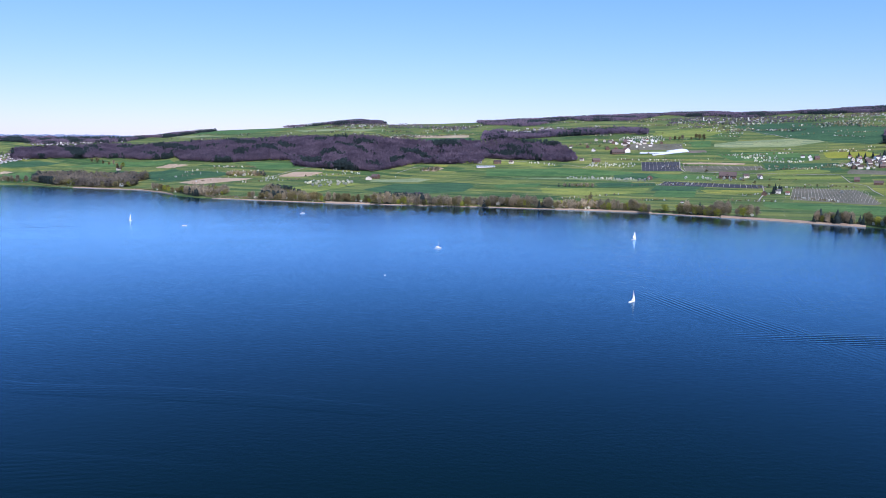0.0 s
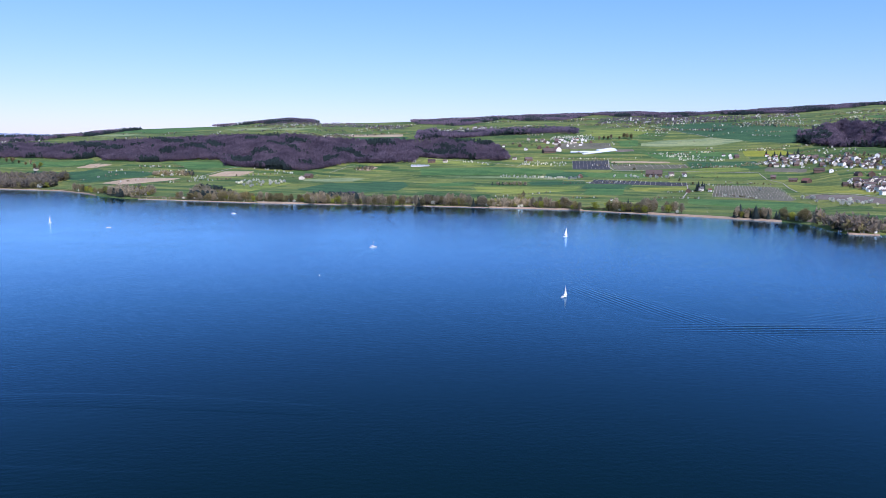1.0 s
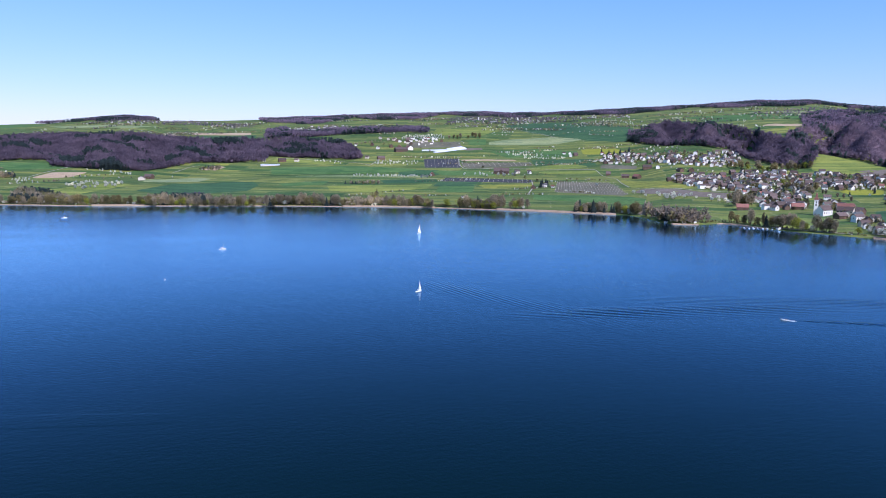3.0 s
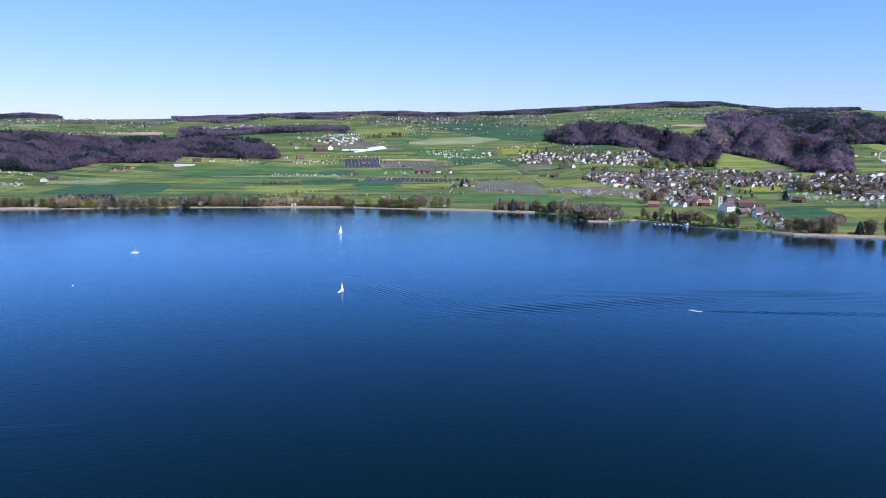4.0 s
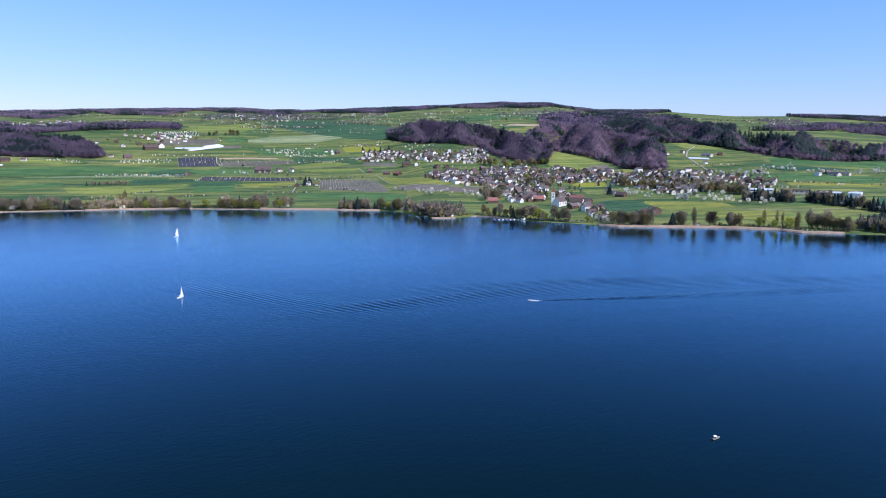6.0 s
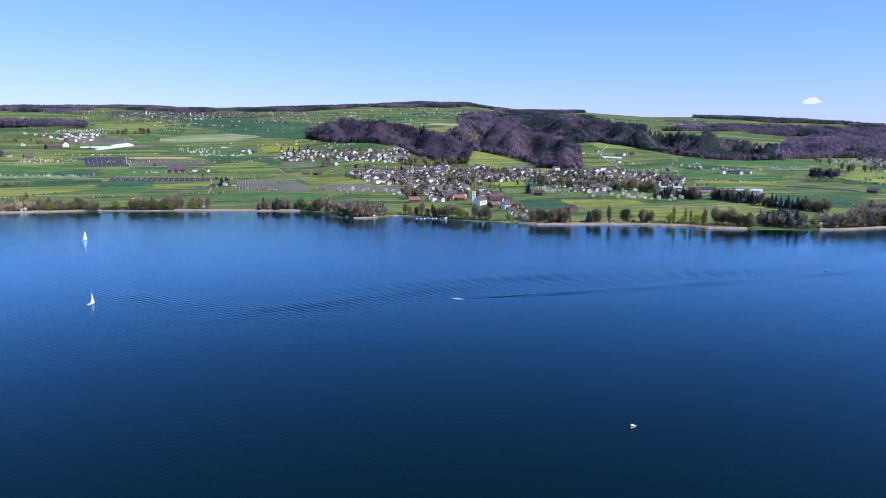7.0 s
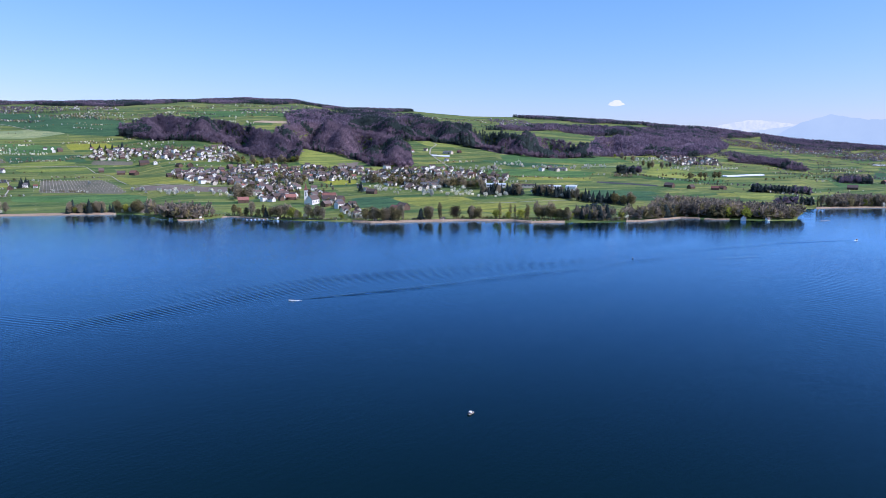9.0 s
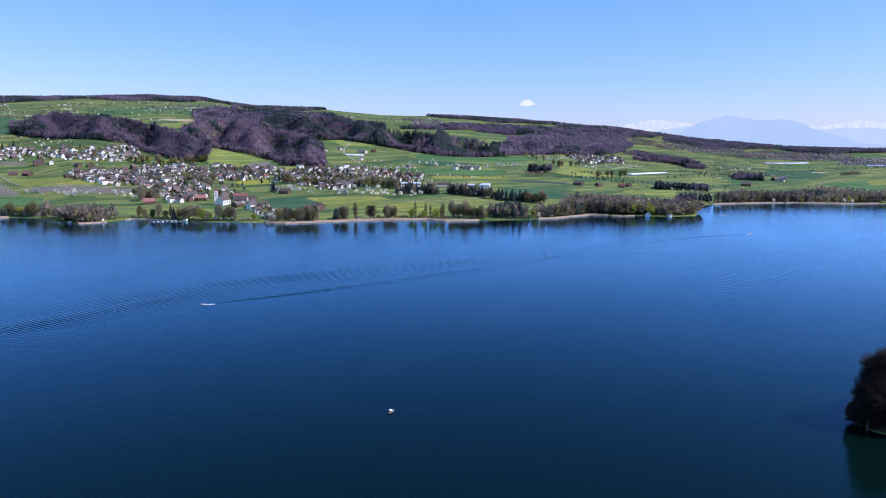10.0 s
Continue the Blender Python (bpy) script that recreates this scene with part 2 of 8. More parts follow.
# ---- ground: one sheet round the lake, lake bed included ----
def radial(az, table):
    a = np.array(table, dtype=float)
    return np.interp(az, a[:, 0], a[:, 1])


# far shore: bearing in degrees, metres from the middle of the walk
SHORE = [(-60, 4300), (-40, 3300), (-32, 2760), (-28, 2480), (-23, 2231), (-21.4, 2070), (-20.5, 1920), (-19, 1825), (-15.3, 1725),
         (-12, 1650), (-8.8, 1590), (-4, 1540), (0, 1510), (7.5, 1465), (15, 1430), (19.5, 1390), (25, 1347),
         (30, 1312), (32, 1300), (33, 1265), (34, 1200), (35.3, 1150), (37, 1155), (38.9, 1195), (40.2, 1180), (41.8, 1138),
         (44.4, 1108), (48.5, 1078), (50.3, 1056), (52.6, 1064), (58, 1088), (61.8, 1090)]
SHORE_SOUTH = [(63.5, 1068), (67, 1085), (70, 1100), (72.5, 1135), (75, 1205), (77.4, 1195), (79, 1212), (81.2, 1210), (83.3, 1245), (83.5, 1500),
               (85, 1540), (86.7, 1576), (89.7, 1636), (92.5, 1650), (95, 1700), (105, 2100), (120, 4300)]
# skyline: bearing, degrees above the camera's level (bare ground)
SKYLINE = [(-60, 0.9), (-31.7, 0.85), (-23.6, 0.95), (-22, 1.1), (-18, 1.6), (-13.5, 1.85), (-11.7, 1.95), (-8.2, 2.38), (-6.5, 2.52),
           (-5.0, 2.45), (-4.3, 2.25), (0, 2.38), (3, 2.5), (7.4, 2.7), (12, 2.92), (20, 3.15), (22, 3.05), (25.4, 3.05), (31.5, 3.32),
           (36, 3.5), (40.3, 3.72), (44.4, 3.66), (46.3, 3.3), (48.4, 3.1), (53.3, 3.02), (55, 2.85), (58, 2.6), (63.5, 2.5),
           (67, 2.3), (70.5, 2.05), (73, 1.8), (76.7, 1.5), (79, 1.15), (82.9, 0.6), (86, 0.3), (89.4, 0.0), (95, -0.1), (120, 0.4), (140, 0.6)]
RISE = [(0, 0), (0.05, 0.02), (0.12, 0.06), (0.22, 0.13), (0.36, 0.32), (0.5, 0.54), (0.72, 0.77), (1.0, 1.0)]
RIDGE_AT = 4450.0


def far_land(az, d):
    shore = radial(az, SHORE + SHORE_SOUTH)
    top = 110 + RIDGE_AT * np.tan(np.radians(radial(az, SKYLINE)))
    u = (d - shore) / (RIDGE_AT - shore)
    plain = np.clip((az - 60) / 22, 0, 1)
    s = np.interp(u, *np.array(RISE).T)
    s = s * (1 - plain) + plain * (0.25 * np.clip(u, 0, 1) + 0.75 * np.clip(u, 0, 1) ** 2.2)
    land = 1.2 + top * s
    land = np.where(u > 1, 1.2 + top - (d - RIDGE_AT) * 0.05, land)
    bank = np.clip((d - shore) / 14, -5, 1) * 1.4
    return np.where(u < 0, np.maximum(bank, -6), np.minimum(land, bank + np.maximum(0, land - 1.2)))


# woods of the slopes: spacing, share of spruces, outline; the ground under them is cut by small ravines
HILL_WOODS = [
    (10, 0.2, [(-1776, 2939), (-1592, 2943), (-1341, 2954), (-1047, 2794), (-987, 2688), (-825, 2579), (-646, 2602), (-549, 2580), (-510, 2442), (-336, 2305), (-222, 2262), (-157, 2357), (-84, 2436), (126, 2402), (148, 2529), (227, 2476), (405, 2369), (448, 2378), (458, 2542), (434, 2735), (261, 2861), (171, 2863), (105, 2914), (-9, 2909), (-104, 2994), (-200, 3011), (-297, 3032), (-446, 3070), (-683, 3282), (-925, 3222), (-1095, 3198), (-1574, 3415), (-1837, 3212), (-1883, 3120)]),
    (11, 0.3, [(177, 2956), (279, 2932), (506, 2973), (731, 2941), (805, 2833), (838, 2927), (775, 3120), (532, 3133), (289, 3171), (181, 3233)]),
    (11, 0.2, [(157, 2943), (188, 3229), (275, 3309), (274, 3006)]),
    (10, 0.55, [(1368, 2235), (1374, 2072), (1455, 2177), (1551, 2383), (1449, 2324)]),
    (10, 0.1, [(1355, 2043), (1434, 1928), (1466, 1820), (1418, 1706), (1366, 1557), (1359, 1448), (1403, 1431), (1568, 1579), (1608, 1644), (1648, 1789), (1706, 1996), (1741, 2167), (1643, 2247), (1702, 2488), (1573, 2417), (1448, 2168)]),
    (10, 0.15, [(1568, 1579), (1582, 1505), (1548, 1334), (1495, 1252), (1507, 1147), (1551, 1144), (1836, 1369), (1917, 1470), (1959, 1652), (2004, 1812), (1946, 1913), (1810, 1883), (1725, 1872), (1608, 1644)]),
    (11, 0.2, [(1826, 1900), (1946, 1913), (2010, 1792), (2261, 1992), (2507, 2273), (2492, 2423), (2230, 2261), (2060, 2163)]),
    (11, 0.6, [(2010, 1792), (1917, 1470), (2078, 1436), (2232, 1377), (2698, 1671), (2620, 1818), (2478, 1910), (2261, 1992)]),
    (12, 0.6, [(2564, 2458), (2261, 1992), (2504, 1929), (2619, 1841), (2844, 2055), (2786, 2179), (2720, 2401)]),
    (11, 0.6, [(2029, 1418), (2053, 1365), (2034, 1217), (2008, 1137), (1987, 1003), (2151, 899), (2398, 981), (2430, 1133), (2370, 1270), (2350, 1407), (2170, 1542)]),
    (11, 0.15, [(2161, 894), (2398, 981), (2720, 1091), (3038, 1057), (3560, 999), (3707, 862), (3326, 718), (2844, 679), (2587, 742), (2419, 837)]),
    (12, 0.3, [(2536, 1519), (2939, 1373), (3011, 1209), (3434, 1137), (3934, 1042), (4153, 1135), (3668, 1279), (3455, 1453), (2844, 1526)]),
    (12, 0.3, [(2720, 1091), (3199, 1058), (3560, 999), (3742, 870), (4247, 826), (4221, 1052), (4007, 1062), (3396, 1124)]),
    (12, 0.1, [(2701, 579), (2789, 470), (2641, 347), (2640, 309), (2872, 380), (2990, 506), (2905, 602)]),
    (10, 0.5, [(1895, 699), (1945, 638), (1986, 660), (1925, 703)]),
    (11, 0.3, [(1418, 2306), (1461, 2366), (1466, 2268), (1417, 2173)]),
]


def inside_depth(x, y, ring):
    """Metres from the outline, for points inside it; nothing outside."""
    c, best = np.zeros(x.shape, bool), np.full(x.shape, 1e9)
    for (x1, y1), (x2, y2) in zip(ring, ring[1:] + ring[:1]):
        if y1 != y2:
            c ^= ((y1 > y) != (y2 > y)) & (x < (x2 - x1) * (y - y1) / (y2 - y1) + x1)
        t = np.clip(((x - x1) * (x2 - x1) + (y - y1) * (y2 - y1)) / ((x2 - x1) ** 2 + (y2 - y1) ** 2 + 1e-9), 0, 1)
        best = np.minimum(best, np.hypot(x - x1 - t * (x2 - x1), y - y1 - t * (y2 - y1)))
    return np.where(c, best, 0.0)


def ravines(x, y):
    """Wooded spurs and the gullies between them, running down to the lake."""
    az, d = np.degrees(np.arctan2(x, y)), np.hypot(x, y)
    deep = np.zeros(x.shape)
    for _, _, ring in HILL_WOODS:
        deep = np.maximum(deep, inside_depth(x, y, ring))
    mask = np.clip(deep / 65, 0, 1)
    mask = mask * mask * (3 - 2 * mask) * (0.3 + 0.7 * np.clip((az - 30) / 6, 0, 1))
    spur = np.sin(az * 1.25 + 1.1 * np.sin(d / 230) + d / 420) + 0.45 * np.sin(az * 2.7 - d / 150 + 0.8 * np.sin(d / 90))
    fade = 1 - 0.7 * np.clip((d - 2500) / 700, 0, 1)
    return mask * fade * (32 * spur - 18)


class Grid:
    """Values on an even grid of the plan, read between the nodes."""
    X0, Y0, STEP, NX, NY = -2000.0, -500.0, 12.0, 540, 390

    def __init__(self, values):
        self.values = values

    @staticmethod
    def nodes():
        return np.meshgrid(Grid.X0 + Grid.STEP * np.arange(Grid.NX), Grid.Y0 + Grid.STEP * np.arange(Grid.NY))

    def read(self, x, y):
        u = np.clip((x - Grid.X0) / Grid.STEP, 0, Grid.NX - 1.001)
        v = np.clip((y - Grid.Y0) / Grid.STEP, 0, Grid.NY - 1.001)
        i, j = u.astype(int), v.astype(int)
        u, v, g = u - i, v - j, self.values
        return (g[j, i] * (1 - u) + g[j, i + 1] * u) * (1 - v) + (g[j + 1, i] * (1 - u) + g[j + 1, i + 1] * u) * v


RAVINES = Grid(ravines(*Grid.nodes()))


def near_land(x, y):
    """The wooded tip of the near shore that comes into view last, and the shore behind the camera."""
    edge = np.where(x > 322, np.maximum(-40 - 1.2 * (x - 322), -63 - 0.14 * (x - 300)), np.where(x > 307, -40.0, -40 - 3.0 * (307 - x)))
    edge = np.maximum(edge, np.where(x > 322, -9999, -180)) + 1.5 * np.sin(x / 6) + 0.8 * np.sin(x / 2.7 + 1)
    inland = edge - y
    return np.where(inland < 0, np.maximum(inland * 0.25, -6), np.minimum(inland * 0.15, 2.0) + np.clip(inland - 60, 0, 3000) * 0.05)


def ground_z(x, y):
    x, y = np.asarray(x, dtype=float), np.asarray(y, dtype=float)
    az = np.degrees(np.arctan2(x, y))
    az = np.where(az < -100, az + 360, az)
    d = np.hypot(x, y)
    far = np.where((az > -60) & (az < 120), far_land(np.clip(az, -60, 120), d), -6.0)
    far = far + RAVINES.read(x, y)
    near = np.where(d < 4300, near_land(x, y), -6)
    return np.maximum(far, near)


def mesh_of(name, verts, faces, *mats):
    me = bpy.data.meshes.new(name)
    me.from_pydata(np.asarray(verts).tolist(), [], np.asarray(faces).tolist() if isinstance(faces, np.ndarray) else faces)
    for m in mats:
        me.materials.append(m)
    me.update()
    return me


def build_ground():
    az = np.concatenate([np.arange(-36, 100, 0.3), np.arange(100, 324, 4.0)])
    rows = np.concatenate([[6, 80, 150, 190], np.arange(220, 420, 8), [450, 550, 700, 850, 950], np.arange(1020, 1800, 9),
                           np.arange(1800, 2800, 16), np.arange(2800, 4480, 30), [4550, 4700, 4860]])
    A, D = np.meshgrid(az, rows)
    X, Y = D * np.sin(np.radians(A)), D * np.cos(np.radians(A))
    V = np.stack([X, Y, ground_z(X, Y)], -1).reshape(-1, 3)
    na, nr = len(az), len(rows)
    i, j = np.meshgrid(np.arange(nr - 1), np.arange(na), indexing="ij")
    k = (j + 1) % na
    F = np.stack([i * na + j, i * na + k, (i + 1) * na + k, (i + 1) * na + j], -1).reshape(-1, 4)
    me = mesh_of("ground", V, F, MEADOW)
    me.polygons.foreach_set("use_smooth", [True] * len(me.polygons))
    tagged(new("ground", me), "spring-green farmland rising from the lake shore", "ground", kind="structure")


build_ground()

bm = bmesh.new()
bmesh.ops.create_circle(bm, cap_ends=True, segments=96, radius=4700)
me = bpy.data.meshes.new("water")
bm.to_mesh(me)
me.materials.append(WATER)
tagged(new("water", me), "calm deep blue lake with fine ripples", "lake", kind="structure")


def drape(name, ring, lift, step, mat):
    """A polygon of the plan laid on the ground, cut into steps so that it follows the slope."""
    bm = bmesh.new()
    bm.faces.new([bm.verts.new((x, y, 0)) for x, y in ring])
    xs, ys = [p[0] for p in ring], [p[1] for p in ring]
    for axis, lo, hi in ((0, min(xs), max(xs)), (1, min(ys), max(ys))):
        no = (1, 0, 0) if axis == 0 else (0, 1, 0)
        for k in range(1, int((hi - lo) / step) + 1):
            co = tuple(lo + k * step if i == axis else 0 for i in range(3))
            bmesh.ops.bisect_plane(bm, geom=bm.verts[:] + bm.edges[:] + bm.faces[:], plane_co=co, plane_no=no)
    bmesh.ops.triangulate(bm, faces=bm.faces[:])
    z = ground_z([v.co.x for v in bm.verts], [v.co.y for v in bm.verts])
    for v, h in zip(bm.verts, z):
        v.co.z = h + (-0.04 if v.is_boundary else lift)
    for f in bm.faces:
        f.smooth = True
        if f.normal.z < 0:
            f.normal_flip()
    me = bpy.data.meshes.new(name)
    bm.to_mesh(me)
    bm.free()
    me.materials.append(mat)
    return new(name, me)


field_count = 0


def field(mat, ring, label):
    global field_count
    field_count += 1
    tagged(drape("field", ring, 0.35 + 0.004 * field_count, 20, mat), label, "field", kind="structure")


def track(width, line):
    """A gravel farm track along a line of the plan."""
    width *= 0.7
    left, right = [], []
    pts = []
    for (x0, y0), (x1, y1) in zip(line, line[1:]):
        n = max(1, int(math.hypot(x1 - x0, y1 - y0) / 25))
        pts += [(x0 + (x1 - x0) * k / n, y0 + (y1 - y0) * k / n) for k in range(n)]
    pts.append(line[-1])
    for k, (x, y) in enumerate(pts):
        a, b = pts[max(k - 1, 0)], pts[min(k + 1, len(pts) - 1)]
        t = Vector((b[0] - a[0], b[1] - a[1])).normalized()
        left.append((x - t.y * width / 2, y + t.x * width / 2))
        right.append((x + t.y * width / 2, y - t.x * width / 2))
    V = np.array(left + right)
    V = np.column_stack([V, ground_z(V[:, 0], V[:, 1]) + 0.95])
    n = len(left)
    F = [(k, n + k, n + k + 1, k + 1) for k in range(n - 1)]
    tagged(new("road", mesh_of("road", V, F, GRAVEL)), "pale gravel farm track between the fields", "track", kind="structure")

# ---- fields and tracks ----
field(PALE, [(930, 2462), (1160, 2361), (1293, 2388), (1219, 2523), (1044, 2554), (955, 2524)], "pale mown meadow strip")
field(LIME, [(821, 2814), (887, 3001), (1018, 2964), (1173, 3030), (1130, 2838), (994, 2677), (878, 2730)], "bright lime-green spring meadow")
field(DEEP, [(1233, 3092), (1457, 3175), (1629, 2829), (1563, 2496), (1367, 2222), (1285, 2332), (1229, 2544), (1192, 2675)], "dark green dense crop field")
field(DEEP, [(948, 2121), (1116, 2013), (1065, 1896), (907, 1992)], "dark green dense crop field")
field(GREEN, [(884, 2344), (1055, 2311), (1150, 2185), (1097, 2085), (893, 2191)], "even green field of young corn")
field(GREEN, [(889, 2600), (972, 2593), (921, 2462), (860, 2466)], "even green field of young corn")
field(RAPE, [(1173, 2207), (1269, 2135), (1264, 2064), (1196, 2050), (1132, 2113)], "bright yellow field of flowering rape")
field(NET, [(636, 2289), (742, 2239), (697, 2073), (594, 2128)], "orchard under dark grey hail nets")
field(NET, [(557, 1838), (598, 1918), (796, 1766), (771, 1698)], "orchard under dark grey hail nets")
field(VINE, [(721, 2160), (926, 2071), (909, 2011), (723, 2045), (705, 2078)], "grey-brown trained orchard rows")
field(TAN, [(743, 2216), (910, 2144), (897, 2114), (733, 2188)], "pale bare sandy field")
field(VINE, [(736, 1504), (832, 1687), (934, 1605), (912, 1520), (858, 1382), (835, 1364)], "grey-brown trained orchard rows")
field(VINE, [(634, 2547), (681, 2663), (860, 2578), (826, 2460)], "grey-brown trained orchard rows")
field(BROWN, [(831, 2436), (887, 2406), (876, 2368), (814, 2386)], "ploughed brown field")
field(VINE, [(1048, 1851), (1084, 1906), (1152, 1816), (1121, 1770)], "grey-brown trained orchard rows")
field(BROWN, [(883, 1395), (919, 1446), (977, 1286), (1040, 1241), (982, 1162), (894, 1255)], "ploughed brown field")
field(LIME, [(871, 1916), (1020, 1826), (1017, 1774), (877, 1860)], "bright lime-green spring meadow")
field(YELLOW, [(981, 1642), (1037, 1492), (996, 1310), (927, 1488)], "yellow-green meadow full of dandelions")
field(YELLOW, [(620, 1725), (766, 1687), (732, 1615), (618, 1653)], "yellow-green meadow full of dandelions")
field(GREEN, [(671, 1482), (720, 1450), (839, 1347), (838, 1279), (798, 1219), (635, 1404)], "even green field of young corn")
field(DEEP, [(511, 2129), (623, 2070), (604, 1988), (484, 2020)], "dark green dense crop field")
field(GREEN, [(544, 1796), (622, 1733), (565, 1592), (477, 1616)], "even green field of young corn")
field(RAPE, [(1190, 1134), (1231, 1158), (1281, 1109), (1219, 1055), (1173, 1091)], "bright yellow field of flowering rape")
field(LIME, [(1376, 1399), (1578, 1619), (1643, 1594), (1551, 1389), (1540, 1335), (1468, 1283), (1382, 1318)], "bright lime-green spring meadow")
field(BROWN, [(1393, 1308), (1494, 1359), (1522, 1309), (1422, 1237)], "ploughed brown field")
field(DEEP, [(1040, 913), (1085, 857), (1022, 751), (954, 764), (929, 821)], "dark green dense crop field")
field(YELLOW, [(1083, 859), (1113, 830), (1194, 753), (1152, 683), (1169, 629), (1127, 532), (1044, 550), (1013, 659), (1026, 749)], "yellow-green meadow full of dandelions")
field(LIME, [(1120, 647), (1190, 543), (1189, 482), (1118, 470), (1058, 528)], "bright lime-green spring meadow")
field(GREEN, [(1969, 1112), (2259, 936), (2256, 777), (2035, 823), (1843, 1021)], "even green field of young corn")
field(DEEP, [(1497, 606), (1579, 491), (1547, 459), (1353, 508), (1412, 576)], "dark green dense crop field")
field(NET, [(1689, 679), (1742, 532), (1710, 516), (1653, 651)], "orchard under dark grey hail nets")
field(LIME, [(1980, 1452), (2061, 1428), (2128, 1334), (2070, 1232), (2046, 1281), (1939, 1365)], "bright lime-green spring meadow")
field(TAN, [(1813, 2095), (1872, 2097), (1933, 2000), (1886, 1968)], "pale bare sandy field")
field(YELLOW, [(1767, 2042), (1867, 1947), (1832, 1925)], "yellow-green meadow full of dandelions")
field(GREEN, [(1932, 2706), (2178, 2518), (2254, 2297), (2082, 2189), (1838, 2414)], "even green field of young corn")
field(PALE, [(2128, 2622), (2355, 2477), (2446, 2455), (2280, 2399)], "pale mown meadow strip")
field(LIME, [(786, 1001), (775, 931), (779, 843), (810, 782), (871, 828), (883, 896), (853, 985)], "bright lime-green spring meadow")
field(LIME, [(1018, 2004), (1045, 1887), (921, 1916), (866, 1976)], "bright lime-green spring meadow")
field(GREEN, [(582, 2094), (764, 1955), (740, 1898), (611, 1969)], "even green field of young corn")
field(TAN, [(-1082, 2662), (-1024, 2673), (-909, 2574), (-957, 2549)], "pale bare sandy field")
field(TAN, [(-804, 2151), (-730, 2249), (-584, 2204), (-612, 2147), (-712, 2065)], "pale bare sandy field")
field(TAN, [(-526, 2239), (-483, 2328), (-379, 2289), (-420, 2217)], "pale bare sandy field")
field(DEEP, [(-1259, 2675), (-947, 2521), (-876, 2436), (-719, 2362), (-647, 2371), (-719, 2273), (-848, 2207), (-973, 2363)], "dark green dense crop field")
field(GREEN, [(-1635, 2629), (-1566, 2674), (-1496, 2605), (-1378, 2364), (-1474, 2367)], "even green field of young corn")
field(TAN, [(-1687, 2714), (-1615, 2683), (-1635, 2629)], "pale bare sandy field")
field(YELLOW, [(-1714, 2759), (-1601, 2752), (-1533, 2709), (-1693, 2724)], "yellow-green meadow full of dandelions")
field(GREEN, [(-1488, 2746), (-1285, 2878), (-1067, 2788), (-1005, 2678), (-1155, 2731)], "even green field of young corn")
field(DEEP, [(-1790, 2884), (-1638, 2899), (-1512, 2834), (-1592, 2775), (-1735, 2795)], "dark green dense crop field")
field(GREEN, [(-725, 2588), (-548, 2529), (-364, 2369), (-539, 2399), (-618, 2405)], "even green field of young corn")
field(LIME, [(-431, 1945), (-297, 2034), (-228, 1995), (-324, 1819), (-385, 1767)], "bright lime-green spring meadow")
field(PALE, [(-214, 2097), (-74, 2143), (-31, 2104), (-71, 2035), (-209, 2041)], "pale mown meadow strip")
field(DEEP, [(-212, 1852), (-133, 1996), (74, 2003), (86, 1918), (52, 1795), (-116, 1740)], "dark green dense crop field")
field(GREEN, [(138, 2290), (385, 2249), (566, 2121), (552, 2068), (131, 2164)], "even green field of young corn")
field(PALE, [(121, 2137), (321, 2059), (522, 1955), (561, 1928), (561, 1982), (358, 2085)], "pale mown meadow strip")
field(LIME, [(253, 1855), (387, 1827), (521, 1786), (484, 1705), (331, 1684), (245, 1747)], "bright lime-green spring meadow")
field(DEEP, [(410, 1937), (567, 1897), (546, 1824), (406, 1848)], "dark green dense crop field")
field(TAN, [(-44, 2359), (12, 2348), (-25, 2272), (-70, 2290)], "pale bare sandy field")
field(YELLOW, [(-30, 2404), (21, 2408), (12, 2361), (-35, 2366)], "yellow-green meadow full of dandelions")
field(TAN, [(-243, 3279), (-186, 3269), (-186, 3178), (-237, 3187)], "pale bare sandy field")
field(TAN, [(-143, 3353), (118, 3266), (114, 3141), (-125, 3223)], "pale bare sandy field")
field(PALE, [(-834, 4010), (-403, 3549), (-297, 3616), (-388, 3414), (-713, 3708)], "pale mown meadow strip")
field(PALE, [(-1607, 4045), (-1314, 3842), (-1086, 3587), (-1286, 3673)], "pale mown meadow strip")
field(GREEN, [(-1413, 4133), (-1032, 4310), (-862, 4147), (-1082, 3772), (-1384, 3957)], "even green field of young corn")
field(DEEP, [(-110, 3158), (137, 3132), (119, 2973), (-57, 3003)], "dark green dense crop field")
field(LIME, [(145, 2408), (170, 2492), (280, 2422), (392, 2293), (304, 2307)], "bright lime-green spring meadow")
field(GREEN, [(134, 1951), (274, 1957), (249, 1880), (144, 1874)], "even green field of young corn")
field(DEEP, [(546, 1824), (646, 1778), (600, 1689), (508, 1743)], "dark green dense crop field")
field(DEEP, [(2896, 131), (3049, -28), (2718, -79), (2506, 3), (2590, 123)], "dark green dense crop field")
field(TAN, [(2902, 8), (2938, -83), (2833, -55)], "pale bare sandy field")
field(LIME, [(1720, 348), (1780, 265), (1568, 243), (1599, 309)], "bright lime-green spring meadow")
field(GREEN, [(2341, -43), (2613, -218), (2074, -189), (2112, -106)], "even green field of young corn")
field(YELLOW, [(2532, -167), (2618, -231), (2354, -211), (2281, -167)], "yellow-green meadow full of dandelions")
field(GREEN, [(2482, 244), (2647, 126), (2324, 108), (2149, 171)], "even green field of young corn")
field(DEEP, [(1447, 594), (1494, 433), (1408, 413), (1328, 525)], "dark green dense crop field")
field(LIME, [(2088, 648), (2189, 570), (2064, 571), (2010, 623)], "bright lime-green spring meadow")
field(GREEN, [(1870, 578), (2064, 445), (1951, 427), (1837, 537)], "even green field of young corn")
